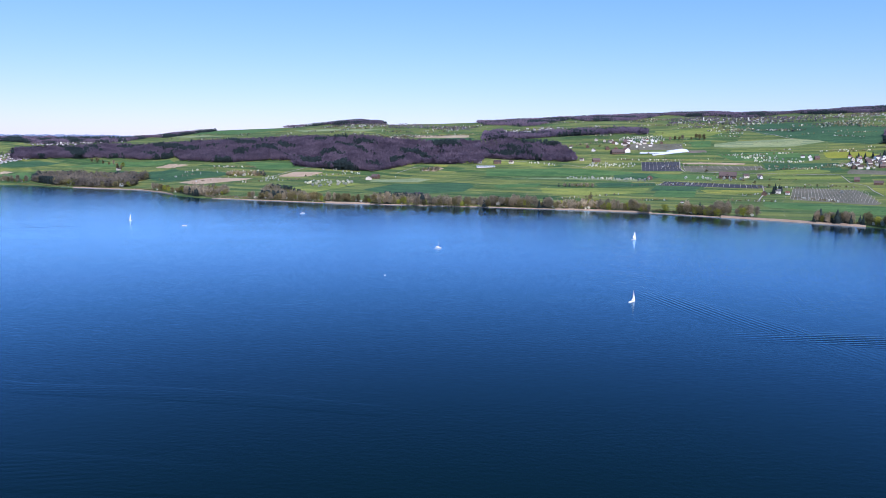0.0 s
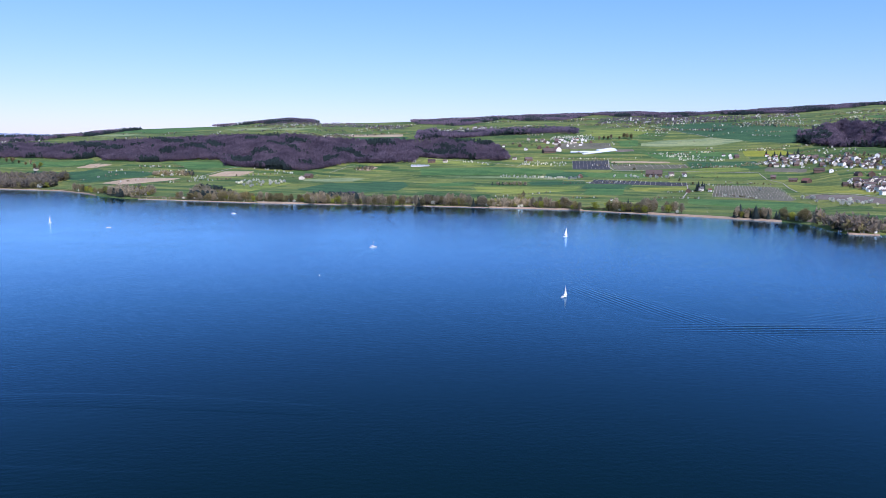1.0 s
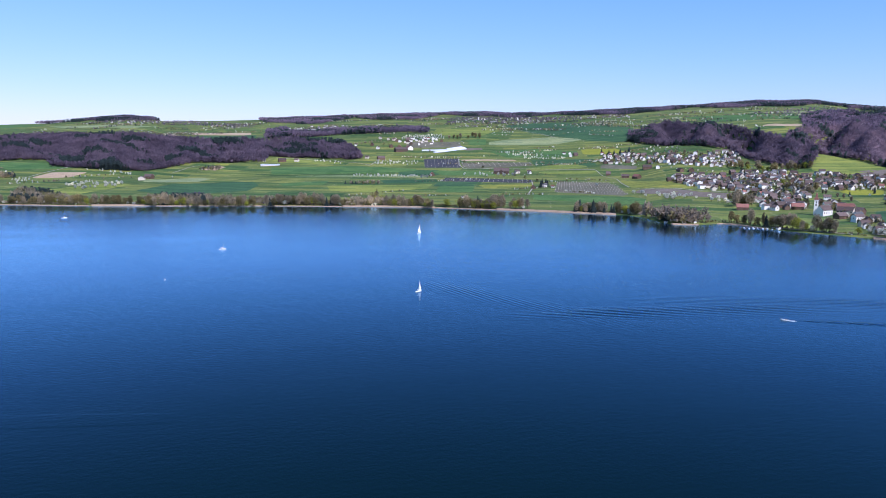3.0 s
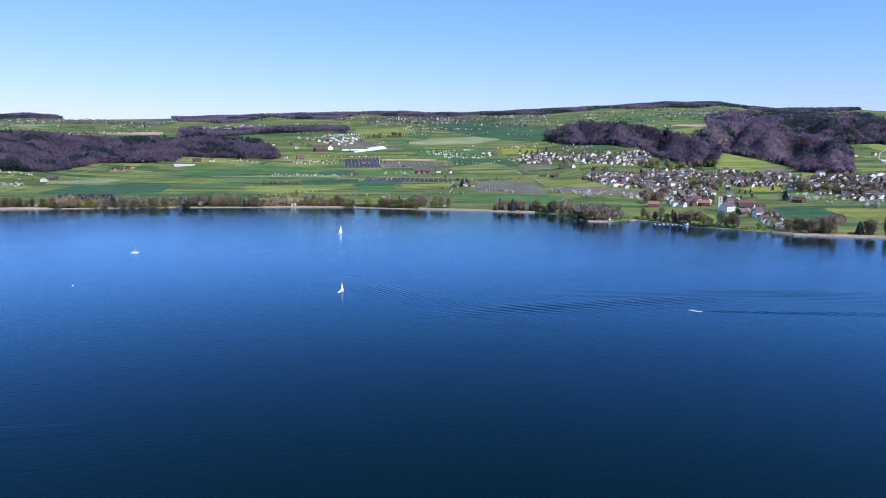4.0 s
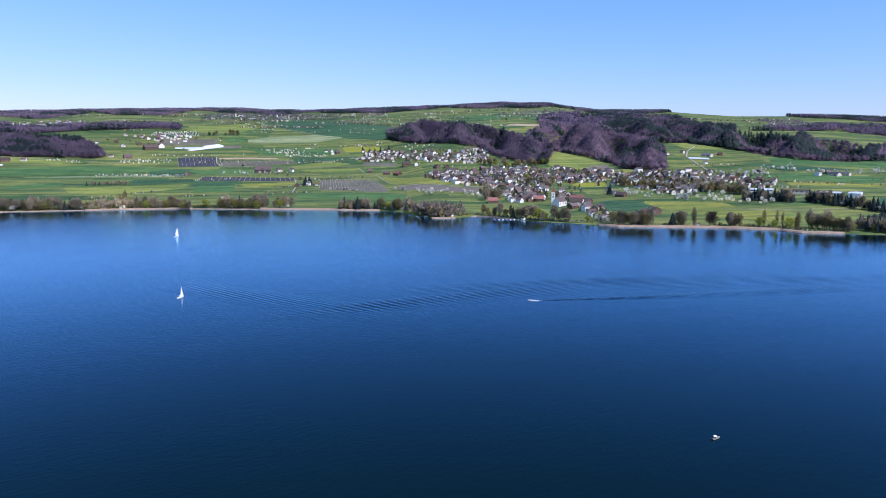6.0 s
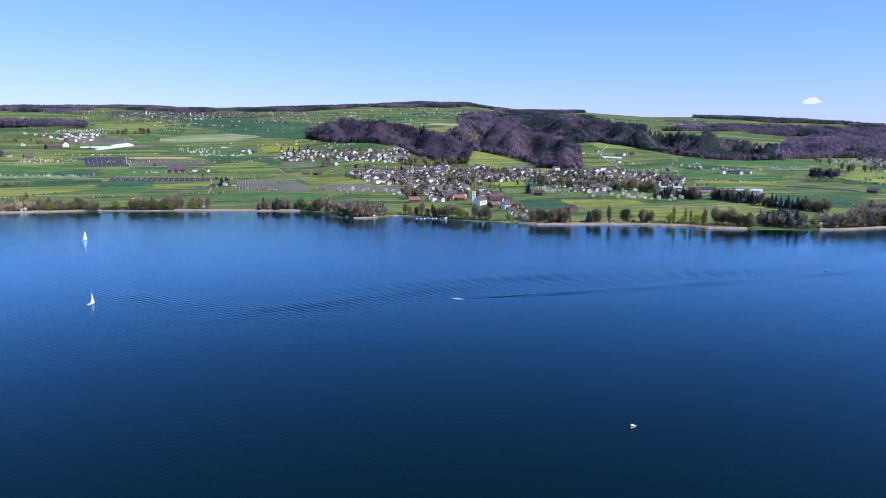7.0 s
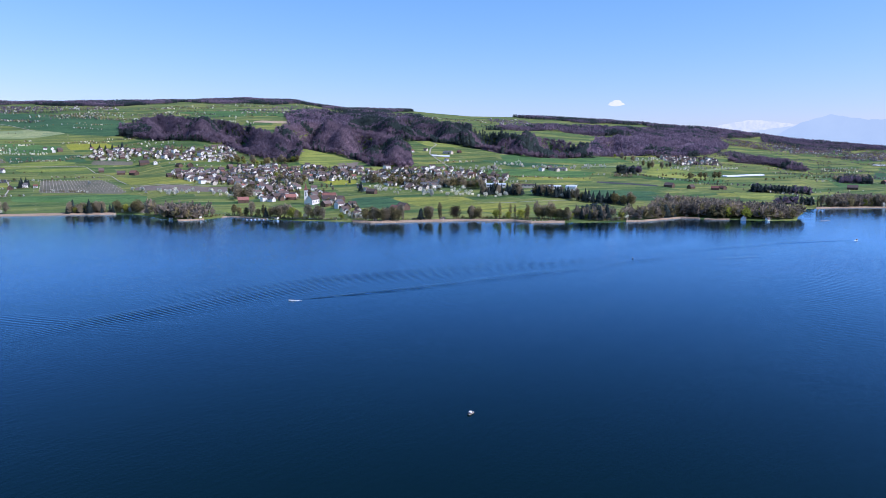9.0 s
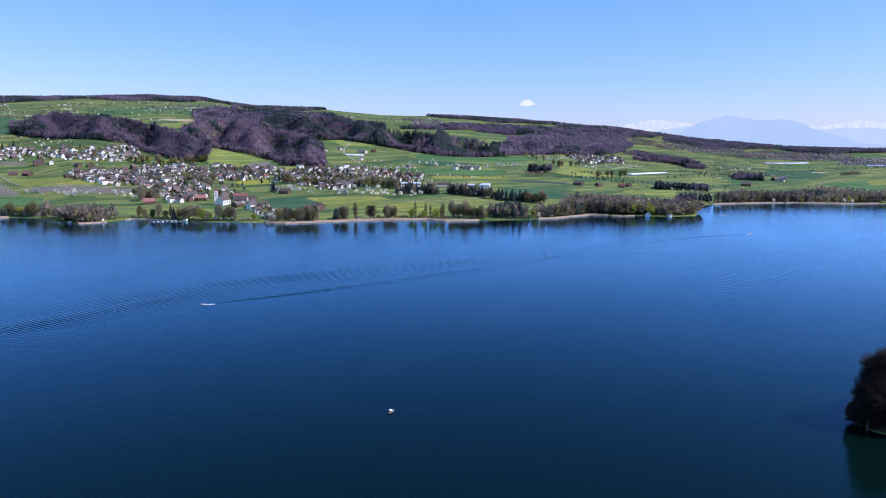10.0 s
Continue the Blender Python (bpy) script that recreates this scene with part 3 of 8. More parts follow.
field(YELLOW, [(1657, 373), (1720, 348), (1640, 318), (1597, 347)], "yellow-green meadow full of dandelions")
field(GREEN, [(3202, 137), (3337, -49), (3160, -48), (3034, 128)], "even green field of young corn")
field(DEEP, [(1014, 808), (952, 795), (1059, 885), (1039, 776)], "dark green dense crop field")
field(PALE, [(2296, 562), (2511, 527), (2458, 510), (2268, 545)], "pale mown meadow strip")
field(GREEN, [(1595, 1060), (1766, 909), (1865, 743), (1737, 723), (1579, 943)], "even green field of young corn")
field(YELLOW, [(1614, 862), (1740, 692), (1682, 684), (1562, 818)], "yellow-green meadow full of dandelions")
field(DEEP, [(1817, 1106), (1894, 937), (1969, 822), (1767, 944)], "dark green dense crop field")
field(PALE, [(1969, 822), (2097, 761), (2086, 738), (1959, 799)], "pale mown meadow strip")
field(LIME, [(2322, 723), (2089, 492), (2008, 489), (1928, 631)], "bright lime-green spring meadow")
track(3, [(1022, 1825), (994, 1736), (987, 1652), (948, 1560), (925, 1489)])
track(5, [(2034, 1417), (1993, 1370), (1895, 1327), (1802, 1263), (1743, 1198), (1634, 1076)])
track(4, [(1108, 698), (1169, 629), (1269, 558)])
track(4, [(1093, 1304), (1017, 1195), (972, 1123)])
track(4, [(1210, 3074), (1203, 2726), (1223, 2501)])
track(5, [(697, 2055), (888, 1951), (1026, 1837)])
track(4, [(740, 2230), (704, 2118), (700, 2062)])
track(4, [(-149, 2241), (-100, 2352), (-73, 2373)])
track(5, [(-532, 2250), (-504, 2321), (-469, 2381), (-455, 2400)])
track(4, [(169, 2481), (278, 2408), (411, 2296), (444, 2231), (466, 2277)])
track(3, [(2317, -43), (2619, -125)])
track(5, [(917, 1447), (983, 1294), (1046, 1249)])
track(4, [(765, 855), (785, 796), (808, 743)])
track(4, [(469, 1962), (569, 1897)])
track(4, [(2456, 268), (2388, 159), (2411, 65)])
track(4, [(785, 1744), (732, 1615), (658, 1481)])


# ---- trees ----
def sprays(rng, n, centre, radii, size, up=0.3, shell=0.45, slim=1.0):
    """n ragged three-cornered sprays of twigs or leaves filling an uneven ellipsoid."""
    d = rng.normal(size=(n, 3))
    d /= np.linalg.norm(d, axis=1)[:, None]
    lump = 1 + 0.34 * np.sin(d[:, 0] * 4 + d[:, 2] * 5 + rng.uniform(0, 6)) * np.sin(d[:, 1] * 4 + rng.uniform(0, 6))
    r = (shell + (1 - shell) * rng.random(n) ** 0.6) * lump
    p = np.array(centre) + d * r[:, None] * np.array(radii)
    a = rng.normal(size=(n, 3))
    a /= np.linalg.norm(a, axis=1)[:, None]
    out = d + a * 0.9 + np.array([0, 0, up])
    out /= np.linalg.norm(out, axis=1)[:, None]
    side = np.cross(out, rng.normal(size=(n, 3)))
    side /= np.linalg.norm(side, axis=1)[:, None]
    s = size * rng.uniform(0.6, 1.4, n)[:, None]
    V = np.stack([p - side * s * 0.5 * slim, p + side * s * 0.5 * slim, p + out * s * 1.25 / slim ** 0.5], 1).reshape(-1, 3)
    return V, np.arange(3 * n).reshape(-1, 3)


def lobed(rng, n, mid, radii, size, up):
    """A crown of uneven lobes round the limbs, with gaps between them."""
    lobes = 9
    V, F, base = [], [], 0
    for k in range(lobes):
        a = 2.4 * k + rng.uniform(-0.5, 0.5)
        f = (k + 0.5) / lobes * 2 - 1
        reach = radii[0] * 0.62 * math.sqrt(max(0.05, 1 - f * f)) * rng.uniform(0.4, 1.15)
        c = (math.cos(a) * reach, math.sin(a) * reach, mid + f * radii[2] * rng.uniform(0.62, 0.85))
        g = rng.uniform(0.45, 0.7)
        v, q = sprays(rng, int(n / lobes * (0.6 + g)), c, (radii[0] * g, radii[0] * g, radii[2] * g * 0.62), size, up, 0.15)
        V.append(v)
        F.append(q + base)
        base += len(v)
    return np.concatenate(V), np.concatenate(F)


def spire(rng, height, radius, tiers, per, lean=0.0):
    """Drooping whorls of a conifer."""
    V, F = [], []
    for k in range(tiers):
        h = height * (0.10 + 0.88 * k / tiers)
        r = radius * (1 - k / tiers) ** 0.85 * rng.uniform(0.85, 1.15) + 0.15
        a0 = rng.uniform(0, 6)
        for j in range(per):
            a = a0 + 6.283 * j / per + rng.uniform(-0.2, 0.2)
            rr = r * rng.uniform(0.7, 1.2)
            w = 3.3 / per
            i = len(V)
            V += [(0, 0, h + height * 0.13), (math.cos(a - w) * rr * 0.8, math.sin(a - w) * rr * 0.8, h - 0.02 * height),
                  (math.cos(a) * rr, math.sin(a) * rr, h - 0.05 * height), (math.cos(a + w) * rr * 0.8, math.sin(a + w) * rr * 0.8, h)]
            F += [(i, i + 1, i + 2), (i, i + 2, i + 3)]
    return np.array(V), np.array(F)


def tube(V, F, a, b, r0, r1, sides=6):
    a, b = Vector(a), Vector(b)
    q = (b - a).to_track_quat("Z", "Y")
    i = len(V)
    for c, r in ((a, r0), (b, r1)):
        for k in range(sides):
            t = 6.2832 * k / sides
            V.append(tuple(c + q @ Vector((math.cos(t) * r, math.sin(t) * r, 0))))
    F += [(i + k, i + (k + 1) % sides, i + sides + (k + 1) % sides, i + sides + k) for k in range(sides)]


def trunk_mesh(rng, height, r, fork, limbs, spread):
    V, F = [], []
    tube(V, F, (0, 0, -0.6), (0, 0, fork), r * 1.25, r * 0.8)
    tube(V, F, (0, 0, fork), (rng.uniform(-0.5, 0.5), rng.uniform(-0.5, 0.5), height * 0.9), r * 0.8, r * 0.12)
    for k in range(limbs):
        a = 2.4 * k + rng.uniform(-0.4, 0.4)
        h = fork * rng.uniform(0.7, 1.0) + (height * 0.7 - fork) * k / limbs
        e = (math.cos(a) * spread * rng.uniform(0.6, 1), math.sin(a) * spread * rng.uniform(0.6, 1), h + height * rng.uniform(0.2, 0.34))
        tube(V, F, (0, 0, h), e, r * 0.45, r * 0.1, 5)
    return mesh_of("trunk", V, F, BARK)


def child(name, me, parent, label="", place=None):
    ob = new(name, me)
    ob.parent = parent
    if place is not None:
        ob.matrix_basis = place
    return tagged(ob, label)


# kind: height, crown radii, crown centre height, sprays, spray size, material, label
TREES = {
    "bare": (20, (6.0, 6.0, 8.2), 11.5, 1000, 0.95, SHORE_TWIG, "leafless deciduous tree with fine brown twigs", "tree"),
    "bud": (17, (5.4, 5.4, 7.0), 9.8, 1000, 0.9, BUD, "budding deciduous tree in olive spring leaf", "tree"),
    "dark": (23, (7.4, 7.4, 9.8), 13, 800, 0.95, DARK, "tall dark leafless tree on the shore", "tree"),
    "willow": (14, (5.8, 5.8, 5.6), 8.2, 640, 0.85, SPRING, "round willow in fresh yellow-green leaf", "willow"),
    "poplar": (24, (2.8, 2.8, 10.6), 12.6, 560, 0.8, BUD, "slender columnar poplar beside the water", "poplar"),
    "blossom": (8.5, (3.4, 3.4, 3.0), 5.4, 420, 0.7, BLOSSOM, "fruit tree covered in white blossom", "fruit tree"),
    "conifer": (19, (5.6, 5.0, 9), 9, 0, 0, NEEDLE, "dark green spruce with drooping branches", "conifer"),
}
tree_protos = {}


def tree(kind, variant):
    h, radii, mid, n, size, mat, label, cat = TREES[kind]
    rng = np.random.default_rng(100 * len(kind) + 7 * variant + ord(kind[1]))
    root = new({"bare": "bare_tree", "bud": "budding_tree", "dark": "bare_tree", "blossom": "fruit_tree", "conifer": "spruce"}.get(kind, kind))
    tagged(root, label, cat, {"blossom": "blossoming fruit trees", "conifer": "spruces"}.get(kind, kind + " trees by the lake"))
    if kind == "conifer":
        child("trunk", trunk_mesh(rng, h, 0.3, h * 0.5, 0, 1), root)
        V, F = spire(rng, h, radii[0], 12, 10)
    else:
        child("trunk", trunk_mesh(rng, h, 0.35 if h > 10 else 0.2, h * 0.28, 6, radii[0] * 0.7), root)
        V, F = lobed(rng, n, mid, radii, size, 0.5 if kind == "poplar" else 0.3)
    child("crown", mesh_of("crown", V, F, mat), root)
    return root


def plant(kind, places, low=0.75, high=1.35):
    rng = random.Random(len(places) * 13 + len(kind) + int(places[0][0]))
    for x, y in places:
        v = rng.randrange(4)
        z = float(ground_z(x, y))
        m = pose(x, y, max(z, 0.05), 0, 0, rng.uniform(0, 360)) @ Matrix.Diagonal((w := (s := rng.uniform(low, high)) * rng.uniform(0.8, 1.15), w, s, 1))
        if (kind, v) in tree_protos:
            copy_thing(tree_protos[kind, v], m)
        else:
            root = tree(kind, v)
            root.matrix_basis = Matrix.LocRotScale(m.translation, m.to_quaternion(), None)
            tree_protos[kind, v] = root


def wood_templates(kind):
    out = []
    for v in range(6):
        rng = np.random.default_rng(31 * v + len(kind))
        if kind == "spruce":
            out.append(spire(rng, 1.0, 0.24, 6, 6))
        elif kind == "spruce_far":
            out.append(spire(rng, 1.0, 0.26, 4, 4))
        elif kind == "bare_far":
            out.append(sprays(rng, 20, (0, 0, 0.58), (0.34, 0.34, 0.38), 0.22, 0.7, 0.3))
        else:
            V, F = lobed(rng, 46, 0.6, (0.32, 0.32, 0.40), 0.12, 0.7)
            V2, F2 = sprays(rng, 8, (0, 0, 0.44), (0.17, 0.17, 0.3), 0.32, 0.7, 0.1)
            out.append((np.concatenate([V, V2]), np.concatenate([F, F2 + len(V)])))
    return out


def merged(name, batches, mats):
    """One mesh of many small pieces: batches of vertices, triangles and material slots."""
    V = np.concatenate([b[0] for b in batches]).astype(np.float32)
    off = np.cumsum([0] + [len(b[0]) for b in batches[:-1]])
    F = np.concatenate([b[1] + o for b, o in zip(batches, off)]).astype(np.int32)
    S = np.concatenate([np.full(len(b[1]), b[2]) for b in batches]).astype(np.int32)
    me = bpy.data.meshes.new(name)
    me.vertices.add(len(V))
    me.vertices.foreach_set("co", V.ravel())
    me.loops.add(F.size)
    me.loops.foreach_set("vertex_index", F.ravel())
    me.polygons.add(len(F))
    me.polygons.foreach_set("loop_start", np.arange(0, F.size, 3, dtype=np.int32))
    me.polygons.foreach_set("material_index", S)
    for m in mats:
        me.materials.append(m)
    me.update(calc_edges=True)
    me.validate()
    return me


def in_ring(x, y, ring):
    c = np.zeros(len(x), bool)
    for (x1, y1), (x2, y2) in zip(ring, ring[1:] + ring[:1]):
        if y1 != y2:
            c ^= ((y1 > y) != (y2 > y)) & (x < (x2 - x1) * (y - y1) / (y2 - y1) + x1)
    return c


def spread(template_list, x, y, z, h, rng, slot):
    out = []
    pick = rng.integers(0, len(template_list), len(x))
    for k, (V, F) in enumerate(template_list):
        s = np.where(pick == k)[0]
        if not len(s):
            continue
        a = rng.uniform(0, 6.283, len(s))
        c, sn = np.cos(a), np.sin(a)
        w = h[s] * rng.uniform(0.85, 1.25, len(s))
        P = np.empty((len(s), len(V), 3))
        P[..., 0] = (V[:, 0] * c[:, None] - V[:, 1] * sn[:, None]) * w[:, None] + x[s, None]
        P[..., 1] = (V[:, 0] * sn[:, None] + V[:, 1] * c[:, None]) * w[:, None] + y[s, None]
        P[..., 2] = V[:, 2] * h[s, None] + z[s, None]
        T = F[None] + (np.arange(len(s)) * len(V))[:, None, None]
        out.append((P.reshape(-1, 3), T.reshape(-1, 3), slot))
    return out


WOOD_BARE, WOOD_SPRUCE, WOOD_FAR, SPRUCE_FAR = (wood_templates(k) for k in ("bare", "spruce", "bare_far", "spruce_far"))
SLOPE_Y, SLOPE_X = (Grid(g) for g in np.gradient(ground_z(*Grid.nodes()), Grid.STEP))
wood_count = 0


def wood(spacing, conifers, ring, height=19.0, twigs=None, label=""):
    global wood_count
    wood_count += 1
    rng = np.random.default_rng(wood_count)
    xs, ys = [p[0] for p in ring], [p[1] for p in ring]
    gx, gy = np.meshgrid(np.arange(min(xs), max(xs), spacing), np.arange(min(ys), max(ys), spacing))
    x = gx.ravel() + rng.uniform(-0.5, 0.5, gx.size) * spacing
    y = gy.ravel() + rng.uniform(-0.5, 0.5, gx.size) * spacing
    keep = in_ring(x, y, ring)
    x, y = x[keep], y[keep]
    z = ground_z(x, y)
    keep = (z > 0.4) & (np.hypot(x, y) < 4600)
    x, y, z = x[keep], y[keep], z[keep] - 0.4
    if not len(x):
        return
    patch = np.sin(x / 57 + wood_count + 0.9 * np.sin(y / 71)) * np.sin(y / 83 + 2 * wood_count + 0.8 * np.sin(x / 49)) + 0.5 * np.sin(x / 23 + y / 31) + 0.55 * rng.random(len(x))
    con = patch < np.quantile(patch, min(conifers, 0.98))
    h = (rng.uniform(0.72, 1.18, len(x)) + 0.14 * np.sin(x / 41 + y / 67) * np.sin(y / 33)) * height
    parts = []
    far = np.hypot(x, y).mean() > 3000
    if (~con).any():
        tone = rng.random(len(x)) + 0.25 * np.sin(x / 23 + y / 31)
        mixed = label.startswith("low") or (not label and spacing <= 9 and conifers < 0.4)
        for slot, lo, hi in ((0, -9, 0.62), (2, 0.62, 0.93), (3, 0.93, 1.04), (4, 1.04, 9)) if mixed else ((0, -9, 9),):
            s = ~con & (tone >= lo) & (tone < hi)
            if s.any():
                parts += spread(WOOD_FAR if far else WOOD_BARE, x[s], y[s], z[s], h[s] * (1, 1, 0.85, 0.75, 0.5)[slot], rng, slot)
    if con.any():
        parts += spread(SPRUCE_FAR if far else WOOD_SPRUCE, x[con], y[con], z[con], h[con] * (1.0 if height > 14 and spacing <= 9 else 1.2), rng, 1)
    me = merged("wood", parts, ())
    P = np.empty(len(me.vertices) * 3, np.float32)
    me.vertices.foreach_get("co", P)
    P = P.reshape(-1, 3)
    if not far and spacing > 9:
        N = np.stack([-SLOPE_X.read(P[:, 0], P[:, 1]), -SLOPE_Y.read(P[:, 0], P[:, 1]), np.ones(len(P))], -1)
        N = 2.6 * N / np.linalg.norm(N, axis=1)[:, None]
        me.attributes.new("lie", "FLOAT_VECTOR", "POINT").data.foreach_set("vector", N.astype(np.float32).ravel())
    label = label or ("grey-brown leafless trees crowding the lake shore" if spacing <= 9 and conifers < 0.4 else "dark spruce wood mixed with leafless trees" if conifers > 0.4 else "purple-brown leafless wood with scattered spruces")
    if label.startswith("grey-brown"):
        twigs = BROWN_TWIG if height >= 20 else SHORE_TWIG
    for m in (twigs or BARE, NEEDLE, BUD, SPRING, BLOSSOM):
        me.materials.append(m)
    tagged(new("wood", me), label, "wood", kind="stuff")


def ridge_wood(az0, az1, d0, d1, conifers):
    """A belt of wood along the skyline, between two bearings."""
    a = np.radians(np.arange(az0, az1 + 0.01, (az1 - az0) / 16))
    inner = [d1 - (d1 - d0 - 70 * math.sin(90 * t)) * math.sin(math.pi * (0.02 + 0.96 * k / (len(a) - 1))) ** 0.6 for k, t in enumerate(a)]
    ring = [(r * math.sin(t), r * math.cos(t)) for r, t in zip(inner, a)] + [(d1 * math.sin(t), d1 * math.cos(t)) for t in a[::-1]]
    wood(12, conifers, ring, 14.0)


def shore_scrub(az0, az1, start, depth, height, spacing=4.5):
    """Low bushes and young trees behind the waterline."""
    a = np.arange(az0, az1 + 0.01, (az1 - az0) / 20)
    d = radial(a, SHORE + SHORE_SOUTH) + start
    a = np.radians(a)
    ring = [(r * math.sin(t), r * math.cos(t)) for r, t in zip(d, a)] + [((r + depth) * math.sin(t), (r + depth) * math.cos(t)) for r, t in zip(d[::-1], a[::-1])]
    wood(spacing, 0.0, ring, height, BUD if int(az0) % 2 else SHORE_TWIG, "low bushes and scrub behind the lake shore")

# ---- woods ----
for gap, share, outline in HILL_WOODS:
    wood(gap, share, outline)
wood(9, 0.1, [(-1403, 2414), (-1228, 2260), (-1073, 2164), (-963, 2128), (-946, 2210), (-1024, 2329), (-974, 2350), (-996, 2406), (-1082, 2439), (-1163, 2468), (-1338, 2541), (-1431, 2527)], 23)
wood(9, 0.05, [(-681, 1846), (-601, 1739), (-541, 1771), (-560, 1858), (-607, 1889), (-674, 1909)], 18)
wood(9, 0.15, [(-695, 2281), (-560, 2246), (-573, 2290), (-698, 2323)], 15)
wood(9, 0.25, [(-433, 1681), (-318, 1641), (-334, 1720), (-414, 1834), (-461, 1909), (-450, 1776)], 18)
wood(13, 0.3, [(4221, 1052), (4247, 826), (4336, 525), (4345, 256), (4342, 169), (4339, 344), (4298, 676), (4270, 832), (4236, 989)])
wood(13, 0.15, [(3906, 669), (4197, 477), (4222, 163), (4369, 182), (4336, 525), (4137, 741)])
wood(8, 0.05, [(1177, 318), (1184, 252), (1203, 219), (1213, 174), (1275, 133), (1321, 137), (1290, 187), (1285, 235), (1286, 306), (1272, 366), (1156, 367), (1151, 350)], 22)
wood(9, 0.75, [(1751, 314), (1816, 205), (1877, 206), (1802, 323)], 18)
wood(8, 0.8, [(1488, 230), (1554, 161), (1597, 166), (1523, 224)], 15)
wood(9, 0.12, [(1531, 142), (1589, 77), (1646, -7), (1668, -90), (1716, -161), (1787, -167), (1824, -85), (1745, 40), (1633, 136)], 20)
wood(9, 0.6, [(2313, 186), (2350, 109), (2450, 115), (2396, 185)], 18)
wood(14, 0.1, [(4215, 135), (4224, -352), (4340, -360), (4400, 86)])
wood(9, 0.06, [(693, 1068), (670, 982), (668, 940), (705, 920), (732, 945), (722, 965), (696, 979), (696, 1028)], 22)
wood(9, 0.1, [(300, 1872), (390, 1839), (395, 1863), (311, 1895)], 10)
wood(9, 0.05, [(-79, 2283), (-7, 2270), (-16, 2329), (-66, 2324)], 9)
wood(9, 0.35, [(1020, 434), (1042, 387), (1078, 392), (1108, 421), (1102, 445), (1059, 449)], 20)
wood(9, 0.15, [(1051, 374), (1102, 336), (1148, 319), (1198, 326), (1131, 362), (1074, 379)], 22)
wood(9, 0.2, [(1256, 386), (1308, 276), (1362, 289), (1326, 390)], 20)
wood(7, 0.75, [(-121, 1517), (-107, 1606), (-82, 1618), (-40, 1592), (-41, 1641), (-85, 1680), (-111, 1668), (-125, 1583)], 15)
wood(8, 0.1, [(-159, 1618), (-120, 1583), (-71, 1556), (-32, 1561), (-33, 1625), (-74, 1630), (-126, 1671), (-162, 1672)], 14)
wood(8, 0.1, [(-13, 1541), (97, 1498), (169, 1480), (174, 1519), (102, 1572), (-13, 1605)], 13)
wood(8, 0.05, [(233, 1441), (276, 1408), (321, 1409), (331, 1462), (293, 1491), (247, 1489)], 16)
wood(20, 0.1, [(2453, 765), (2325, 645), (2487, 551), (2726, 627), (2614, 772)], 8)
wood(20, 0.1, [(3716, 663), (3516, 470), (3745, 292), (4146, 298), (4185, 596)], 8)
wood(20, 0.1, [(3440, 289), (3537, 62), (3562, -181), (4025, -199), (4117, 78), (3892, 304)], 8)
wood(20, 0.1, [(3320, -110), (3315, -284), (3758, -317), (3783, -167)], 8)
wood(24, 0.15, [(1012, 3254), (1136, 3103), (1389, 3125), (1598, 3010), (1771, 3340), (1581, 3692), (1158, 3636)], 9)
wood(26, 0.1, [(-584, 3824), (-198, 3907), (126, 3498), (164, 3756), (-224, 4422), (-623, 4077)], 9)
wood(24, 0.1, [(3304, 1978), (3451, 1800), (3013, 1487), (2919, 1630)], 9)
wood(20, 0.1, [(-1764, 2841), (-1696, 2961), (-1741, 3107), (-1906, 3076)], 9)
wood(24, 0.15, [(-1987, 3384), (-1805, 3394), (-1615, 3695), (-1720, 3937), (-2064, 3827)], 9)
wood(26, 0.1, [(2103, 2505), (2165, 2257), (2720, 2401), (2711, 2600)], 9)
wood(17, 0.1, [(1074, 1911), (1189, 1826), (1279, 1980), (1178, 2070)], 7, BUD, "garden trees and hedges between village houses")
wood(15, 0.1, [(1167, 1794), (1223, 1608), (1308, 1566), (1434, 1717), (1355, 1782), (1272, 1936)], 7, BUD, "garden trees and hedges between village houses")
wood(15, 0.1, [(1016, 1463), (996, 1310), (1042, 1240), (1239, 1474), (1162, 1528), (1099, 1563)], 7, BUD, "garden trees and hedges between village houses")
wood(14, 0.1, [(1042, 1240), (909, 1016), (947, 961), (1319, 1338), (1296, 1450), (1259, 1502)], 8, BUD, "garden trees and hedges between village houses")
wood(14, 0.1, [(1172, 1181), (1254, 1082), (1455, 1237), (1362, 1367)], 8, BUD, "garden trees and hedges between village houses")
wood(14, 0.1, [(1243, 1058), (1198, 880), (1248, 841), (1616, 1093), (1460, 1186), (1426, 1216)], 8, BUD, "garden trees and hedges between village houses")
wood(15, 0.1, [(1423, 964), (1441, 794), (1649, 903), (1612, 1075)], 8, BUD, "garden trees and hedges between village houses")
wood(13, 0.1, [(1016, 1023), (907, 822), (816, 714), (824, 698), (925, 798), (1069, 1018)], 9, BUD, "garden trees and hedges between village houses")
wood(9, 0.3, [(2453, 215), (2337, 188), (2402, 109), (2612, 133), (2589, 193)], 15)
wood(9, 0.05, [(2761, -109), (2822, -174), (2944, -173), (2888, -117)], 8)
wood(9, 0.05, [(1810, 671), (1850, 629), (1907, 657), (1867, 684)], 8)
wood(12, 0.05, [(2941, 679), (2801, 515), (2774, 459), (3005, 499), (3194, 664)], 10)
ridge_wood(-33, -22, 4000, 4440, 0.60)
ridge_wood(-22.5, -17.5, 4200, 4440, 0.70)
ridge_wood(-12.5, -9, 4300, 4460, 0.60)
ridge_wood(-9.2, -4.5, 4050, 4470, 0.55)
ridge_wood(2.7, 10, 3720, 4460, 0.40)
ridge_wood(10, 17, 3800, 4470, 0.45)
ridge_wood(17, 26, 3980, 4470, 0.50)
ridge_wood(26, 36, 3900, 4470, 0.50)
